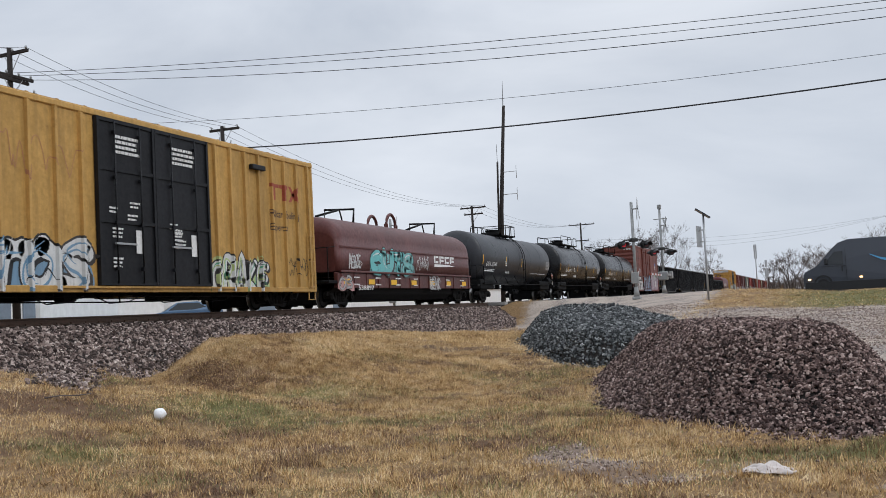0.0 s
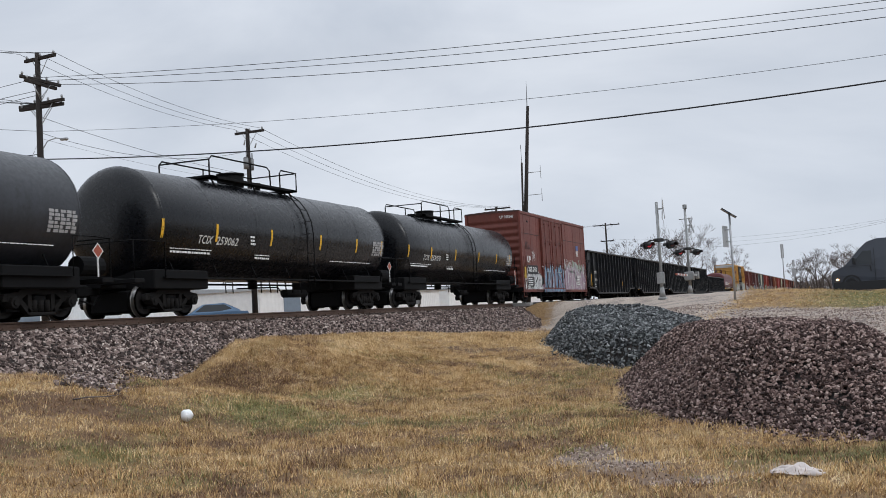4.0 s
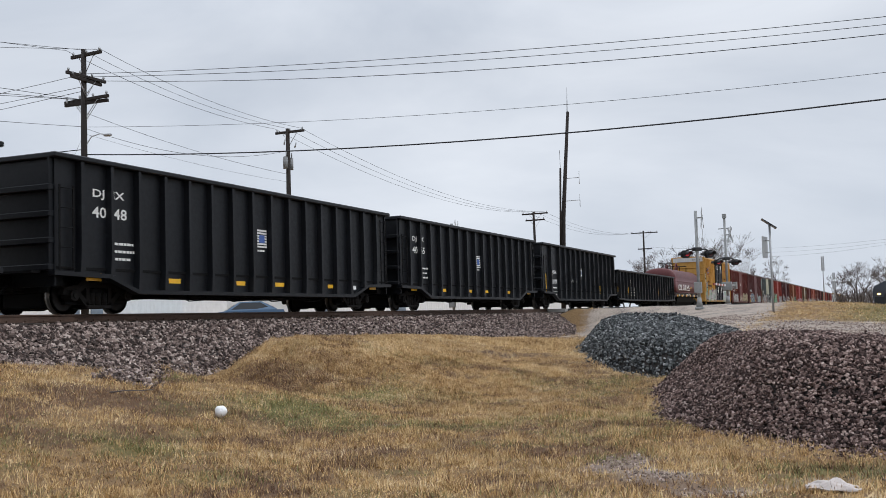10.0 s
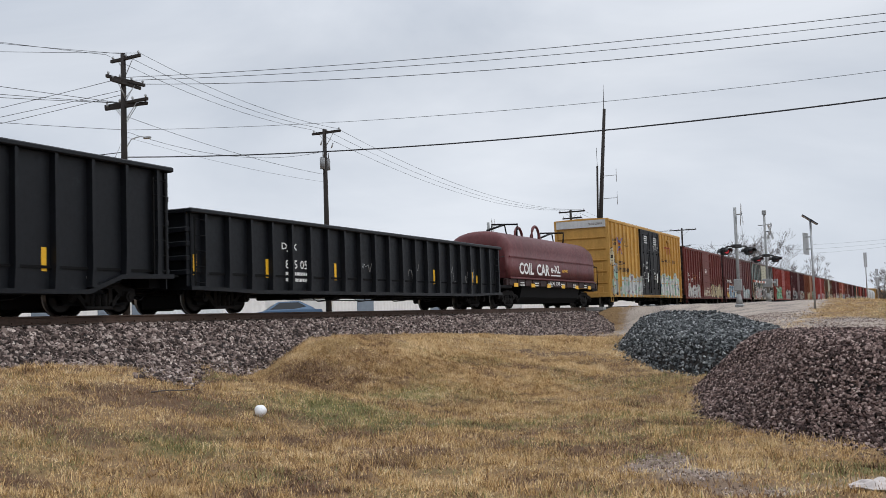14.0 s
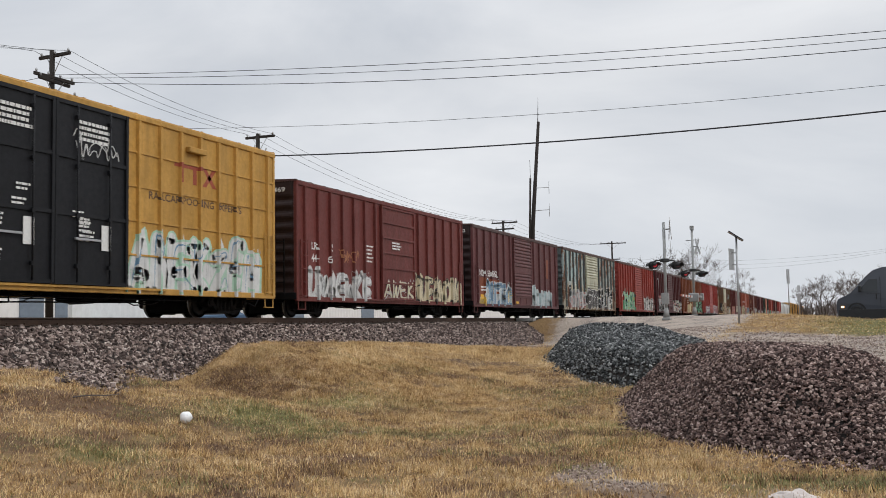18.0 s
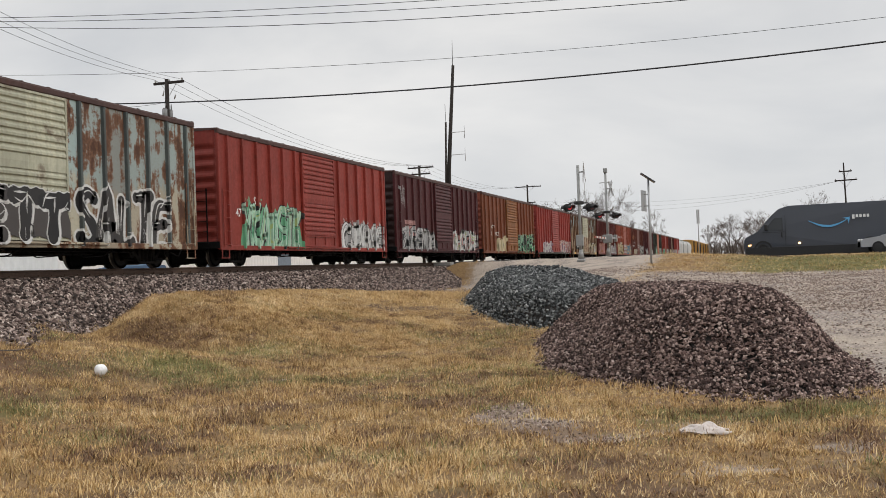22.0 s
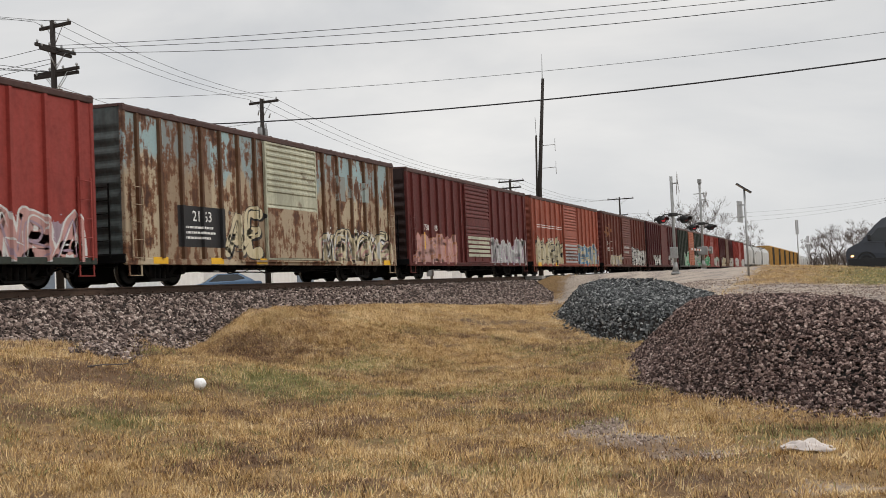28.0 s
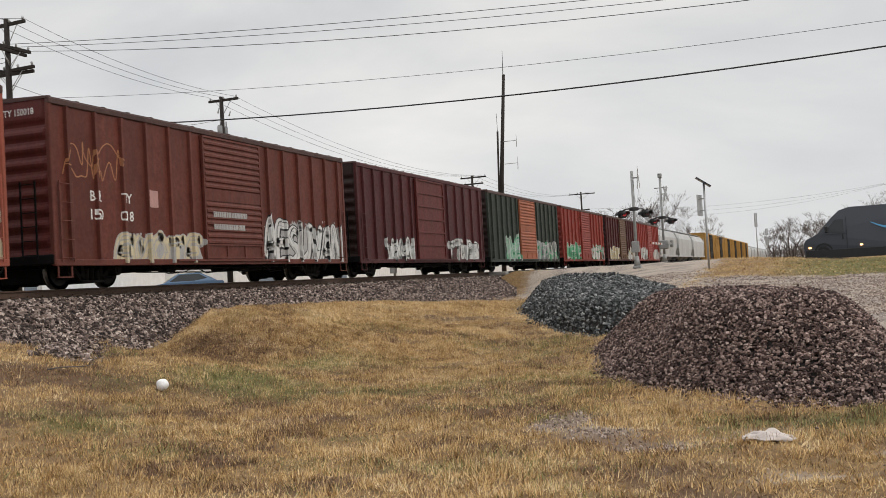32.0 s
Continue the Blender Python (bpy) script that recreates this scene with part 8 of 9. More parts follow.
# 3 to 5: black tank cars
CARS.append(tank_car(52.75, 68.4, "dull black tank car with weather streaks and walkway", "tank_grey", "GATX", "63560", plat=(5.7, 9.0), mark_at=(1.1, 2.0), number_at=(2.12, 3.08), strips=(0.5, 4.9, 8.3), R=1.46, zc=2.50))
CARS.append(tank_car(70.7, 85.5, "glossy black tank car with yellow reflector strips", "tank_black", "TCIX", "259062"))
CARS.append(tank_car(87.2, 102.3, "glossy black tank car with yellow reflector strips", "tank_black", "TCIX", "259070"))

# 6: tall oxide-red boxcar
car, y, surf = boxcar(103.44, 118.71, "tall oxide-red boxcar covered low with mauve and white spray paint", "up_red", "ox_d", (3.95, 6.4, 8.9), ribs=(3, 3), rib_d=0.012, H=5.1, zs=0.58, kind="plug", end_n=10)
UPX = HALF + 0.015
end_number(car, 15.27, 5.1, "UP 355243", 0.45, 1.25)
letter_box(car, "UP", UPX + 0.01, y(1.0), y(1.72), 2.26, 2.62, "letter", 0.03)
part("number_board", Geo().box(UPX + 0.012, UPX + 0.015, y(0.95), y(3.05), 1.62, 2.12), "g_black", car)
letter_box(car, "355 243", UPX + 0.018, y(1.1), y(2.75), 1.74, 2.02, "letter", 0.03)
part("data_board", Geo().box(UPX + 0.012, UPX + 0.015, y(0.95), y(2.2), 0.95, 1.45), "g_black", car)
bars(car, UPX + 0.017, y(1.0), 1.32, 4, 1.0, 0.05, 0.06, seed=57)
part("seam", Geo().box(HALF, HALF + 0.014, y(0.12), y(3.9), 3.88, 3.91), "end_dark", car)
part("seam", Geo().box(HALF, HALF + 0.014, y(8.95), y(15.1), 3.88, 3.91), "end_dark", car)
scrawl(car, y(0.8), y(1.7), 2.95, 3.5, "g_black", surf, 58, 2, 0.03)
scrawl(car, y(2.0), y(2.75), 2.3, 2.95, "g_white", surf, 59, 3, 0.03)
part("notice", Geo().box(HALF + 0.016, HALF + 0.02, y(0.25), y(0.75), 1.35, 2.0), "g_yellow", car)
part("dent_plate", Geo().box(HALF, HALF + 0.03, y(1.3), y(1.55), 4.55, 4.65, 0, 0.01), "end_dark", car)
spray(car, y(0.3), y(3.85), 0.6, 1.75, "ZEKR", "g_white", "g_black", surf, 51, back="g_white", accent="g_mauve", fat=0.14, edge=0.035)
spray(car, y(4.0), y(8.8), 0.62, 2.1, "AROWMBSK", "g_blue", "g_black", surf, 52, back="g_mauve", accent="g_white", fat=0.18, edge=0.05, label="blue and mauve lettering across the doors")
spray(car, y(8.95), y(15.1), 0.6, 2.3, "OCUBOS", "g_mauve", "g_white", surf, 53, back="g_mauve", accent="g_mint", fat=0.26, edge=0.03, label="mauve and mint swirls with pale outline")
scrawl(car, y(9.0), y(11.6), 2.0, 2.75, "g_white", surf, 54, 2)
scrawl(car, y(11.3), y(14.2), 1.9, 2.8, "g_mint", surf, 55, 1, 0.05)
g = Geo()
g.box(UPX + 0.012, UPX + 0.016, y(12.6), y(13.2), 3.35, 3.65, 0)
for k in range(4):
    g.box(UPX + 0.012, UPX + 0.016, y(12.62 + 0.15 * k), y(12.70 + 0.15 * k), 2.95, 3.33, 1)
part("emblem", g, ["blue_mark", "letter"], car, "faded blue and white shield")
bars(car, UPX + 0.02, y(12.4), 1.6, 6, 0.9, 0.06, 0.05, seed=56)
CARS.append(car)

# 7 to 10: tall black gondolas
GON = ((119.81, 136.47, "41166", True), (137.89, 154.40, "40648", False), (155.37, 171.72, "40645", False), (172.95, 189.15, "41101", True))
for a, b, num, strips in GON:
    car, y, surf = gondola(a, b, "tall black ribbed gondola, number %s" % num, H=3.53, ribs=[1.48] + [3.06 + 1.053 * k for k in range(13)] if strips else [0.87 + 0.976 * k for k in range(16)])
    x = HALF - 0.155
    L = b - a
    if strips:
        d = 0.4 if num == "41166" else 0.0
        letter_box(car, "DJNX", x, y(1.86 + d), y(2.78 + d), 1.86, 2.11)
        letter_box(car, num, x, y(1.92 + d), y(2.78 + d), 1.37, 1.62)
        for k, o in enumerate((0.83 + d, 6.73, 9.92, 12.3, 15.75)):
            tape(car, x, y(o), 0.92, 1.88 if k in (0, 4) else 1.42, 0.14)
    else:
        letter_box(car, "DJNX", x, y(1.35), y(2.42), 2.62, 2.86)
        letter_box(car, num, x, y(1.33), y(2.5), 2.2, 2.46)
        for o in (1.12, 4.03, 6.94, 9.0, 12.16, 15.1):
            part("reflector_panel", Geo().box(x, x + 0.004, y(o), y(o + 0.5), 0.74, 0.92 if o < 2 else 0.86), "mark_yellow", car)
    bars(car, x, y(1.9), 1.6 if not strips else 1.12, 3, 0.95, 0.06, 0.12, seed=int(num))
    # white and blue owner's plate
    g = Geo()
    yo = y(7.57 if strips else 8.09)
    for k in range(7):
        g.box(x, x + 0.004, yo, yo + 0.49, 1.86 + 0.078 * k, 1.91 + 0.078 * k, 0)
    g.box(x, x + 0.006, yo + 0.1, yo + 0.38, 2.0, 2.22, 1)
    part("emblem", g, ["letter", "blue_mark"], car, "white striped owner's plate")
    bars(car, x, yo, 1.74, 1, 0.5, 0.05, seed=3)
    part("notice", Geo().box(x, x + 0.004, y(L - 2.7), y(L - 2.4), 0.72, 0.85), "letter", car)
    if num == "41101":
        scrawl(car, y(5.45), y(6.9), 1.43, 1.75, "g_white", lambda v: x, 61, 1, 0.03)
    CARS.append(car)

# 11: low gondola
car, y, surf = gondola(189.81, 210.34, "low black mill gondola with chalk marks", H=2.62, belly=False, ribs=[0.61 + 0.982 * k for k in range(21)])
x = HALF - 0.155
letter_box(car, "DJJX", x, y(4.17), y(4.96), 1.72, 1.97)
letter_box(car, "805 051", x, y(4.35), y(5.66), 1.24, 1.49)
bars(car, x, y(4.35), 1.05, 2, 1.6, 0.09, 0.09, seed=71)
for o in (0.3, 3.43, 7.08, 10.54, 14.15, 17.7):
    tape(car, x, y(o), 0.95, 1.47, 0.13)
for k, o in enumerate((8.6, 12.0, 15.3, 17.0)):
    scrawl(car, y(o), y(o + 0.9), 1.0, 1.7, "g_grey", lambda v: x, 72 + k, 1, 0.02)
part("placard", Geo().box(x, x + 0.004, y(18.1), y(18.5), 1.0, 1.35), "mark_yellow", car)
CARS.append(car)

# 12: maroon coil car
car = coil_car(211.4, 224.4, "maroon covered coil car with white lettering", "coil_red", front=0.9, back=0.5, sill_z=1.0, frame="coil_frame")
L2 = 13.0 / 2
for s, oa, ob_, zb in (("COIL", 1.3, 3.16, 1.52), ("CAR", 3.6, 5.4, 1.52), ("e-XL", 5.6, 7.0, 1.68)):
    letter_box(car, s, 1.515, -L2 + oa, -L2 + ob_, zb, 2.06, "letter", 0.03)
part("underline", Geo().box(1.513, 1.517, -L2 + 5.6, -L2 + 7.0, 1.53, 1.59), "letter", car)
letter_box(car, "INSULATED", 1.515, -L2 + 7.3, -L2 + 8.2, 1.75, 1.88, "mark_yellow")
letter_box(car, "COIL CAR", 1.505, -L2 + 5.4, -L2 + 7.0, 1.08, 1.26, "letter")
for k in range(6):
    part("reflector_panel", Geo().box(1.503, 1.507, -L2 + 0.6 + 2.2 * k, -L2 + 1.1 + 2.2 * k, 0.95, 1.12), "mark_yellow", car)
    bars(car, 1.503, -L2 + 1.4 + 1.9 * k, 1.12, 2, 0.6, 0.05, 0.06, seed=80 + k)
CARS.append(car)

# 13: cleaner yellow boxcar
car, y, surf = yellow_boxcar(226.98, 246.06, "bright yellow high boxcar with black double doors and white tags", "yellow_b", (6.99, 9.43, 11.95), True, 13.96)
for s, oa, ob_, z in (("next", 0.76, 1.38, 3.82), ("load", 0.76, 1.30, 3.60), ("any", 3.41, 3.85, 3.80), ("road", 3.41, 4.02, 3.58)):
    letter_box(car, s, surf, y(oa), y(ob_), z, z + 0.19, "letter_dark")
g = Geo()
for s in (1, -1):
    for k in (-1, 1):
        # one arm in two stripes, split at the crossing
        for e, mi in ((-1, 0), (1, 1)):
            o = 0.085 * e
            g.add([(0.006 + 0.001 * (s > 0), y(2.33 + o - 0.075) + k * 0.04, 3.62 + s * k * 0.04), (0.006 + 0.001 * (s > 0), y(2.33 + o + 0.075) + k * 0.04, 3.62 + s * k * 0.04), (0.006 + 0.001 * (s > 0), y(2.33 + o + 0.075) + k * 0.56, 3.62 + s * k * 0.50), (0.006 + 0.001 * (s > 0), y(2.33 + o - 0.075) + k * 0.56, 3.62 + s * k * 0.50)], [(0, 1, 2, 3)], mi if s * k > 0 else 1 - mi)
part("emblem", wrapped(g, surf), ["letter_red", "blue_mark"], car, "red and blue crossed arrows")
for s, oa, ob_, z in (("TB", 1.71, 2.25, 2.46), ("OX", 2.55, 3.16, 2.46), ("67", 1.68, 2.25, 2.06), ("18", 2.55, 3.1, 2.06), ("04", 3.4, 3.94, 2.06)):
    letter_box(car, s, surf, y(oa), y(ob_), z, z + 0.25, "letter_dark", 0.02)
letter_box(car, "RAILCAR POOLING EXPERTS", surf, y(12.9), y(17.2), 3.0, 3.2, "letter_dark")
spray(car, y(0.1), y(1.0), 2.5, 3.3, "O", "g_cream", "g_black", surf, 91, fat=0.22, edge=0.04)
spray(car, y(0.4), y(1.5), 0.75, 2.5, "S", "g_grey", "g_black", surf, 92, back="g_mint", fat=0.3, edge=0.04)
spray(car, y(2.17), y(6.95), 0.6, 1.85, "AERUOW", "g_white", "g_grey", surf, 93, back="g_mint", accent="g_mauve", fat=0.24, edge=0.05, label="white and lilac lettering")
spray(car, y(12.1), y(18.2), 0.6, 2.05, "ANEKZEM", "g_white", "g_mint", surf, 94, back="g_white", accent="g_blue", fat=0.24, edge=0.06, label="white lettering with mint outline")
scrawl(car, y(10.0), y(11.6), 3.6, 4.3, "g_white", surf, 95, 2)
CARS.append(car)

# 14 on: fifty-foot boxcars
STD = dict(H=4.41, zs=0.52)
car, y, surf = boxcar(247.41, 262.91, "brown-red boxcar with white scrawled tags low on its side", "ox_a", "end_dark", (6.4, 9.55), ribs=(7, 6), kind="panel", **STD)
end_number(car, 15.5, 4.41, "LRS 4469", 0.1, 1.2)
for s, o, z in (("LR", 1.2, 2.25), ("S", 2.35, 2.25), ("44", 1.2, 1.85), ("69", 2.35, 1.85)):
    letter(car, s, surf, y(o), z, 0.36)
bars(car, surf, y(7.3), 2.85, 3, 0.9, 0.06, 0.05, seed=1)
bars(car, surf, y(5.2), 2.6, 5, 0.6, 0.06, 0.08, seed=2)
spray(car, y(0.7), y(5.6), 0.6, 1.55, "UMAEWKE", "g_white", "g_grey", surf, 101, fat=0.10, edge=0.02, drips=1)
spray(car, y(6.5), y(9.4), 0.75, 1.4, "AWEK", "g_cream", "g_grey", surf, 102, fat=0.08, edge=0.02)
spray(car, y(9.7), y(15.2), 0.6, 1.75, "NUEANOVA", "g_cream", "g_black", surf, 103, fat=0.10, edge=0.03)
scrawl(car, y(3.0), y(4.6), 1.9, 2.4, "g_orange", surf, 104, 2, 0.03)
CARS.append(car)

car, y, surf = boxcar(264.3, 279.78, "mauve-brown boxcar with louvred door and pale blue pieces", "ox_b", "end_dark", (6.3, 9.5), ribs=(6, 5), **STD)
end_number(car, 15.48, 4.41, "NOKL 536052", -0.1, 1.25)
for s, oa, ob_ in (("NOKL", 0.95, 1.85), ("536", 2.15, 2.72), ("052", 3.02, 3.62)):
    letter_box(car, s, surf, y(oa), y(ob_), 2.02, 2.34)
for oa, ob_, za, zb in ((0.95, 1.85, 1.0, 1.95), (2.15, 2.75, 1.2, 1.9), (3.0, 3.7, 1.2, 1.9)):
    painted(car, "patch", y(oa), y(ob_), za, zb, "ox_orange", surf, "brighter red-brown repaint")
bars(car, surf, y(1.1), 1.45, 2, 0.7, 0.08, 0.06, seed=113)
part("reflector_panel", Geo().box(HALF + 0.004, HALF + 0.008, y(1.05), y(1.75), 0.9, 1.12), "mark_yellow", car)
part("reflector_panel", Geo().box(HALF + 0.125, HALF + 0.129, y(6.45), y(6.85), 0.74, 0.86), "mark_yellow", car)
spray(car, y(1.7), y(5.9), 0.55, 1.75, "OUTRO", "g_blue", "g_white", surf, 111, back="g_paleblue", accent="g_black", fat=0.26, edge=0.05, label="pale blue lettering on a cream cloud")
spray(car, y(0.95), y(2.0), 0.5, 1.0, "EA", "g_yellow", "g_cream", surf, 114, back="g_yellow", fat=0.2, edge=0.03, label="ochre and cream corner of a piece")
spray(car, y(5.3), y(6.0), 0.5, 1.4, "S", "g_cream", "g_yellow", surf, 115, back="g_cream", fat=0.2, edge=0.03)
spray(car, y(9.7), y(13.9), 0.55, 1.5, "RUNA", "g_paleblue", "g_white", surf, 112, back="g_paleblue", fat=0.24, edge=0.05, label="pale blue and silver lettering")
painted(car, "patch", y(12.5), y(13.3), 2.3, 3.4, "ox_orange", surf)
CARS.append(car)

car, y, surf = boxcar(281.19, 296.71, "pale blue boxcar rusting through, cream louvred door, black and white tags", "blue_rust", "end_grey", (5.85, 9.25), ribs=(6, 6), door_mat="cream_door", rib_mat="end_grey", **STD)
for s, o, z in (("LR", 1.6, 2.1), ("WN", 2.8, 2.1), ("21", 1.6, 1.7), ("10", 2.8, 1.7)):
    letter(car, s, surf, y(o), z, 0.36)
spray(car, y(1.5), y(5.7), 0.7, 1.7, "OVMOX", "g_grey", "g_white", surf, 121, back="g_pink", fat=0.12, edge=0.03)
spray(car, y(6.0), y(9.2), 0.8, 1.9, "ETT", "g_black", "g_white", surf, 122, back="g_black", fat=0.2, edge=0.03)
spray(car, y(9.7), y(13.9), 0.6, 2.05, "SALTE", "g_black", "g_white", surf, 123, fat=0.30, edge=0.07, label="black lettering with white outline")
CARS.append(car)

car, y, surf = boxcar(298.16, 313.87, "faded red boxcar with a large green and mint piece", "red_a", "red_a", (6.3, 9.4), ribs=(6, 6), **STD)
letter(car, "S", surf, y(2.5), 2.1, 0.38)
letter(car, "47", surf, y(1.3), 1.65, 0.38)
letter(car, "17", surf, y(2.5), 1.65, 0.38)
spray(car, y(1.5), y(6.2), 0.55, 2.1, "YKAUSTK", "g_mint", "g_black", surf, 131, back="g_green", accent="g_lime", fat=0.22, edge=0.03, lean=0.25, label="mint, lime and green interlocking lettering")
spray(car, y(10.3), y(15.2), 0.6, 1.8, "CUMBAE", "g_white", "g_black", surf, 133, back="g_grey", fat=0.26, edge=0.04, label="white bubble lettering with black outline")
CARS.append(car)

car, y, surf = boxcar(315.32, 330.84, "dark maroon boxcar with pink and white tags", "maroon", "end_dark", (6.3, 9.35), ribs=(6, 6), **STD)
bars(car, surf, y(1.3), 1.9, 3, 1.9, 0.22, 0.06, "g_pink", seed=7)
spray(car, y(0.8), y(6.2), 0.6, 1.7, "ZURENOA", "g_grey", "g_black", surf, 141, back="g_black", accent="g_white", fat=0.14, edge=0.03)
spray(car, y(9.8), y(15.1), 0.6, 1.75, "RWOTAXE", "g_white", "g_black", surf, 142, back="g_pink", accent="g_lime", fat=0.2, edge=0.05, label="white lettering over pink and black")
scrawl(car, y(0.5), y(1.5), 2.6, 3.9, "g_grey", surf, 143, 3, 0.03)
CARS.append(car)

car, y, surf = boxcar(332.0, 348.13, "orange-brown boxcar with ochre door and dark green piece", "orange_brown", "red_c", (6.5, 9.75), ribs=(6, 6), door_mat="ochre_door", **STD)
for s, o, z in (("ATN", 2.6, 2.15), ("751", 2.2, 1.7), ("007", 3.6, 1.7)):
    letter(car, s, surf, y(o), z, 0.34)
spray(car, y(3.6), y(6.3), 0.6, 1.5, "EOE", "g_cream", "g_cream", surf, 151, back="g_cream", fat=0.2, edge=0.03)
spray(car, y(9.9), y(15.6), 0.6, 1.9, "ZUMOAKE", "g_black", "g_mint", surf, 152, back="g_green", fat=0.24, edge=0.05, lean=0.25, label="dark green angular lettering")
CARS.append(car)

car, y, surf = boxcar(349.47, 364.92, "salmon-red boxcar with pale mauve bubble tags", "red_b", "red_b", (6.0, 9.2), ribs=(6, 6), sill_mat="dark_green", **STD)
spray(car, y(2.2), y(5.9), 0.65, 1.5, "SMBOE", "g_white", "g_mauve", surf, 161, back="g_mauve", fat=0.14, edge=0.04)
spray(car, y(9.6), y(15.0), 0.65, 1.55, "OMONBA", "g_pink", "g_white", surf, 162, back="g_mauve", fat=0.22, edge=0.05, label="pink and mauve bubbles with white outline")
CARS.append(car)

car, y, surf = boxcar(365.94, 381.72, "teal boxcar almost wholly rusted, cream door, black and cream tags", "teal_rust", "end_grey", (6.35, 9.5), ribs=(7, 6), door_mat="cream_door", rib_mat="rust_door", **STD)
painted(car, "number_board", y(2.1), y(4.3), 1.0, 2.1, "g_black", surf)
letter(car, "21 63", surf, y(3.2), 1.7, 0.40)
bars(car, surf, y(2.4), 1.5, 3, 1.5, 0.06, 0.08, seed=9)
painted(car, "patch", y(6.4), y(9.45), 0.74, 2.25, "teal_rust", surf, "rusted lower half of the door", 0.006)
spray(car, y(4.4), y(6.2), 0.9, 2.0, "AE", "g_cream", "g_black", surf, 171, fat=0.12, edge=0.02)
spray(car, y(10.0), y(15.0), 0.62, 1.7, "MENCYE", "g_cream", "g_black", surf, 172, back="g_white", fat=0.24, edge=0.04, label="cream lettering with black outline")
for oa, ob_, za, zb in ((11.0, 11.75, 2.75, 3.6), (11.95, 12.7, 2.9, 3.7), (12.9, 13.6, 2.8, 3.5)):
    painted(car, "patch", y(oa), y(ob_), za, zb, "blue_rust", surf, "blue remains of old paint")
spray(car, y(9.7), y(15.5), 0.6, 1.3, "NONONO", "g_cream", "g_pink", surf, 173, back="g_cream", fat=0.2, edge=0.03)
for o in (1.0, 3.5, 5.8, 14.6):
    part("reflector_panel", Geo().box(HALF + 0.037, HALF + 0.041, y(o), y(o + 0.6), 0.55, 0.72), "mark_yellow", car)
CARS.append(car)

car, y, surf = boxcar(383.0, 398.84, "dull red boxcar, streaked, with faded pastel tags", "ox_c", "end_dark", (6.3, 9.6), ribs=(7, 6), **STD)
letter(car, "750", surf, y(1.9), 2.0, 0.34)
letter(car, "05", surf, y(2.95), 2.0, 0.34)
spray(car, y(0.5), y(5.2), 0.7, 1.7, "AREMUO", "g_pink", "g_orange", surf, 181, back="g_pink", fat=0.14, edge=0.03)
for k in range(5):
    painted(car, "patch", y(6.5), y(9.5 - 0.12 * (k % 2)), 0.95 + 0.2 * k, 1.08 + 0.2 * k, "cream_door", surf, "streaked cream overspray on the door")
spray(car, y(9.9), y(15.4), 0.65, 1.75, "WUNNAO", "g_grey", "g_white", surf, 183, back="g_mauve", fat=0.2, edge=0.05)
tape(car, HALF + 0.08, y(1.5), 1.2, 1.9)
CARS.append(car)

car, y, surf = boxcar(399.96, 415.59, "brick-red boxcar with pale stripe and long cream piece", "red_c", "red_c", (6.35, 9.45), ribs=(6, 6), **STD)
end_number(car, 15.63, 4.41, "LRS 4357", 0.1, 1.2)
for z in (2.72, 2.84):
    painted(car, "stripe", y(0.6), y(6.0), z, z + 0.035, "letter", surf)
letter(car, "LRS", surf, y(1.9), 1.9, 0.34)
letter(car, "4357", surf, y(3.4), 1.9, 0.34)
spray(car, y(0.5), y(6.2), 0.6, 2.0, "BOSEAK", "g_cream", "g_black", surf, 191, back="g_cream", fat=0.26, edge=0.04, label="cream lettering with grey outline")
for k in range(6):
    painted(car, "patch", y(6.45), y(9.35 - 0.1 * (k % 2)), 0.75 + 0.2 * k, 0.86 + 0.2 * k, "g_grey", surf, "streaked grey overspray on the door")
scrawl(car, y(6.6), y(9.3), 0.8, 1.6, "g_black", surf, 192, 1, 0.04)
spray(car, y(9.6), y(15.4), 0.6, 1.8, "TEREWNK", "g_blue", "g_cream", surf, 193, back="g_cream", accent="g_orange", fat=0.2, edge=0.05, label="orange and pale blue lettering")
for o in (0.8, 4.4):
    part("reflector_panel", Geo().box(HALF + 0.037, HALF + 0.041, y(o), y(o + 0.6), 0.55, 0.74), "mark_yellow", car)
CARS.append(car)

car, y, surf = boxcar(417.0, 432.76, "rust-brown boxcar with silver lettering low on its side", "ox_d", "ox_c", (6.2, 9.45), ribs=(6, 6), **STD)
end_number(car, 15.76, 4.41, "BKTY 150018", 0.1, 1.2)
for s, o, z in (("BK", 1.55, 2.1), ("TY", 2.75, 2.1), ("150", 1.55, 1.65), ("018", 2.75, 1.65)):
    letter(car, s, surf, y(o), z, 0.36)
painted(car, "notice", y(3.6), y(4.1), 2.05, 2.5, "g_pink", surf)
spray(car, y(2.2), y(6.0), 0.55, 1.3, "EMOTE", "g_cream", "g_grey", surf, 201, back="g_grey", fat=0.14, edge=0.03)
spray(car, y(9.6), y(15.3), 0.6, 1.9, "AESUVAN", "g_white", "g_black", surf, 202, back="g_grey", fat=0.22, edge=0.04, label="white and silver lettering with black outline")
scrawl(car, y(0.4), y(2.6), 2.6, 3.6, "g_orange", surf, 203, 2, 0.03)
bars(car, surf, y(6.6), 1.9, 2, 2.2, 0.16, 0.2, "g_grey", seed=204)
CARS.append(car)

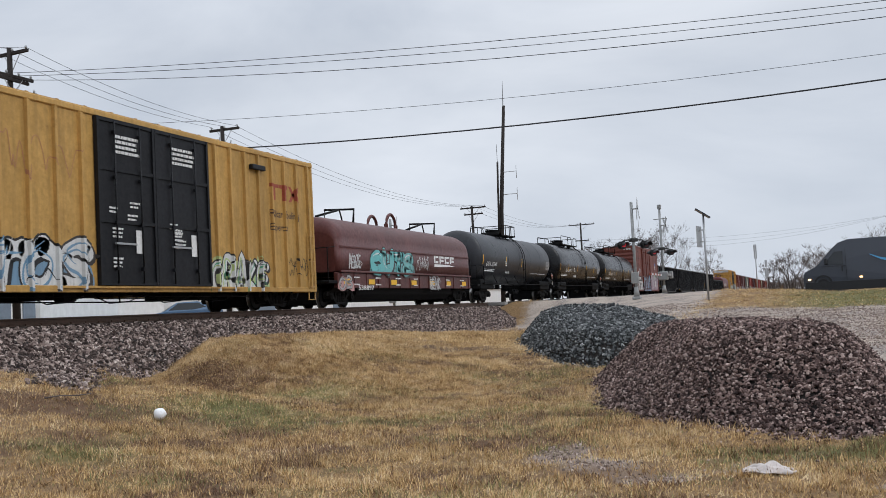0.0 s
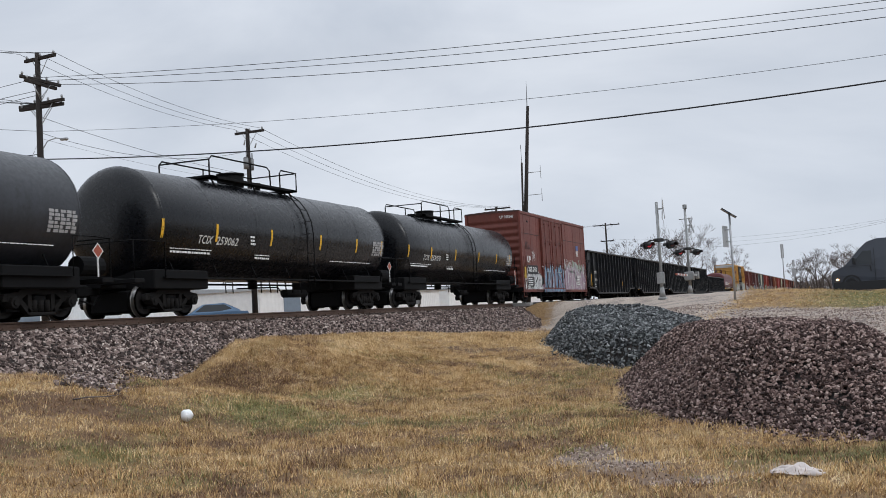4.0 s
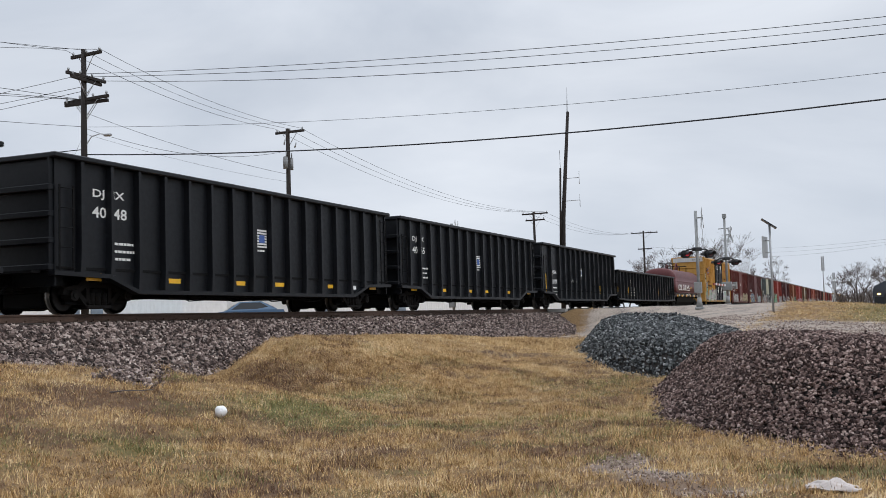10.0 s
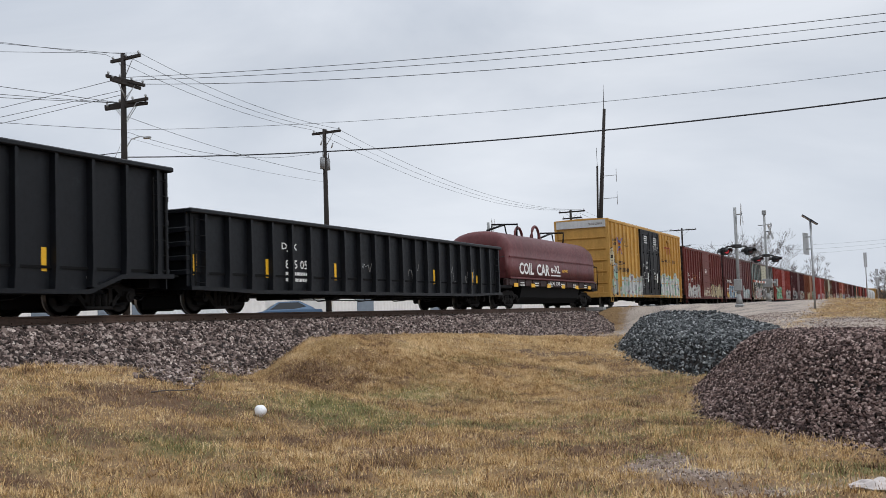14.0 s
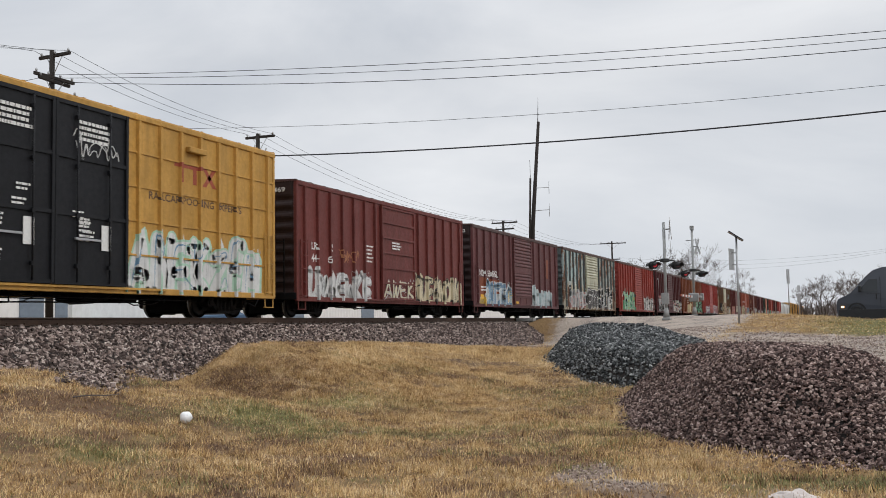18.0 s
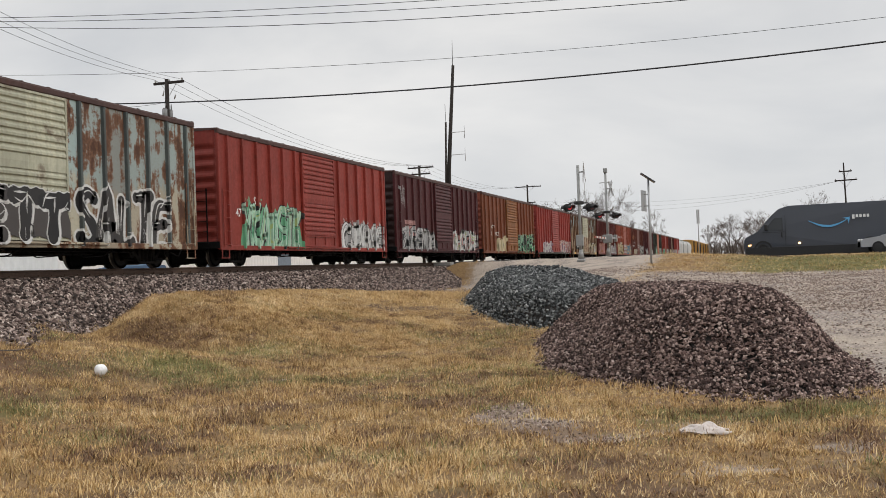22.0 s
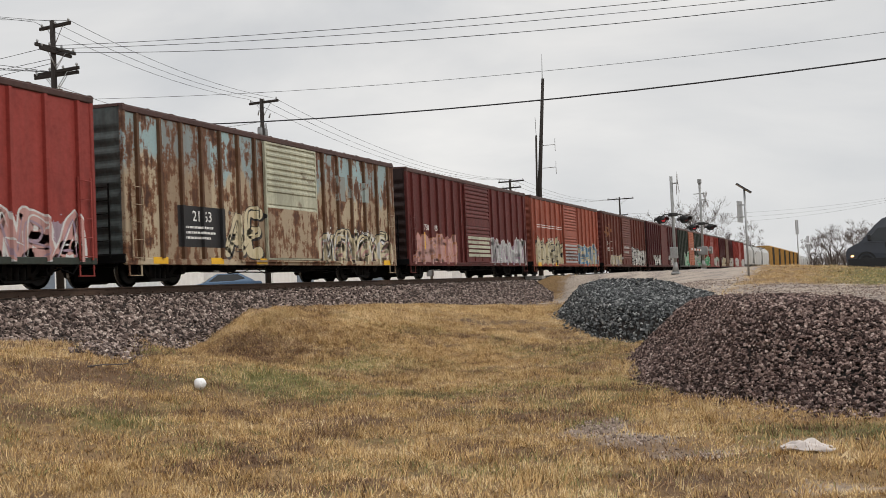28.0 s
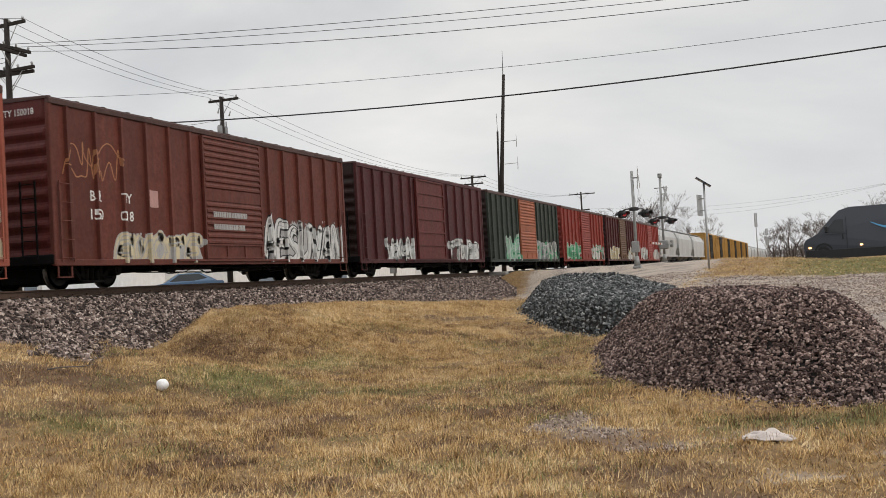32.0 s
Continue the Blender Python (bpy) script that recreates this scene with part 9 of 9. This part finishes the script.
car, y, surf = boxcar(433.95, 449.87, "dark red boxcar with plain panelled door and white tags", "maroon", "end_dark", (6.1, 9.65), ribs=(6, 5), kind="panel", door_mat="ox_c", **STD)
spray(car, y(2.6), y(5.6), 0.7, 1.5, "WAMN", "g_white", "g_black", surf, 211, fat=0.12, edge=0.03)
spray(car, y(10.2), y(15.0), 0.7, 1.5, "TTWBS", "g_white", "g_black", surf, 212, fat=0.14, edge=0.03)
CARS.append(car)

car, y, surf = boxcar(450.98, 467.1, "dark green boxcar with orange louvred door", "dark_green", "end_dark", (6.1, 9.7), ribs=(6, 6), door_mat="orange_door", **STD)
spray(car, y(3.2), y(6.0), 0.6, 1.9, "VXA", "g_mint", "g_white", surf, 221, back="g_green", fat=0.2, edge=0.04)
spray(car, y(10.0), y(15.4), 0.6, 1.7, "MEAYK", "g_grey", "g_white", surf, 222, back="g_green", fat=0.2, edge=0.04)
CARS.append(car)

FAR = (
    (468.4, 483.4, "red boxcar with green and white tags", "red_a", "red_a", "red_a", "g_green"),
    (484.9, 500.2, "maroon boxcar with browned door and pale tags", "maroon", "end_dark", "rust_door", "g_cream"),
    (501.6, 516.2, "red boxcar with faded door", "red_b", "red_b", "red_b", "g_white"),
)
for k, (a, b, lab, side, end, door, tag) in enumerate(FAR):
    car, y, surf = boxcar(a, b, lab, side, end, (6.0, 9.2), ribs=(5, 5), door_mat=door, spin=False, **STD)
    spray(car, y(1.2), y(5.6), 0.6, 1.7, "MEAK", tag, "g_white", surf, 231 + k, fat=0.16, edge=0.04)
    spray(car, y(9.8), y(14.6), 0.6, 1.6, "OSTW", "g_white", tag, surf, 241 + k, fat=0.16, edge=0.04)
    CARS.append(car)
for k in range(3):
    CARS.append(hopper_car(517.6 + 17.9 * k, 534.1 + 17.9 * k, "pale grey covered hopper with plain sides"))
for k in range(6):
    a = 571.5 + 19.8 * k
    car, y, surf = boxcar(a, a + 18.4, "distant yellow high boxcar with dark doors", "yellow", "yellow", (6.9, 9.3, 11.7), ribs=(4, 4), H=5.0, zs=0.56, door_mat="door_black", kind="plug", spin=False, roof="yellow")
    CARS.append(car)
for k in range(8):
    CARS.append(hopper_car(690.8 + 17.9 * k, 707.3 + 17.9 * k, "distant pale grey covered hopper"))


# ---------------------------------------------------------------- motion
# seconds and metres by which the whole train has rolled towards -y
ROLL = [
    (0, -0.50), (1.3, -15.87), (2.5, -30.52), (3.5, -42.62), (5.5, -66.52),
    (7, -84.38), (8, -96.45), (10, -120.79), (11.5, -139.22), (14.5, -175.49),
    (16.5, -199.76), (17.3, -209.73), (18, -218.40), (18.7, -227.31), (20, -243.53),
    (21, -255.75), (22, -268.57), (23, -281.36), (24, -294.03), (25, -306.84),
    (27.5, -339.08), (28, -345.69), (29.5, -365.12), (30.5, -378.32), (32, -397.81)]


def rolled(t):
    for (ta, sa), (tb, sb) in zip(ROLL, ROLL[1:]):
        if t <= tb:
            return sa + (sb - sa) * (t - ta) / (tb - ta)
    return ROLL[-1][1]


def motions():
    for c in CARS:
        m = c.matrix_basis.copy()
        walk(c, [(t, Matrix.Translation((0, s, 0)) @ m) for t, s in ROLL])
    for w, y in WHEELS[:48]:
        walk(w, [(k / FPS, pose(0, y, WHEEL_R, math.degrees(-rolled(k / FPS) / WHEEL_R) % 360, 0, 0)) for k in range(frame(32.0))])


motions()
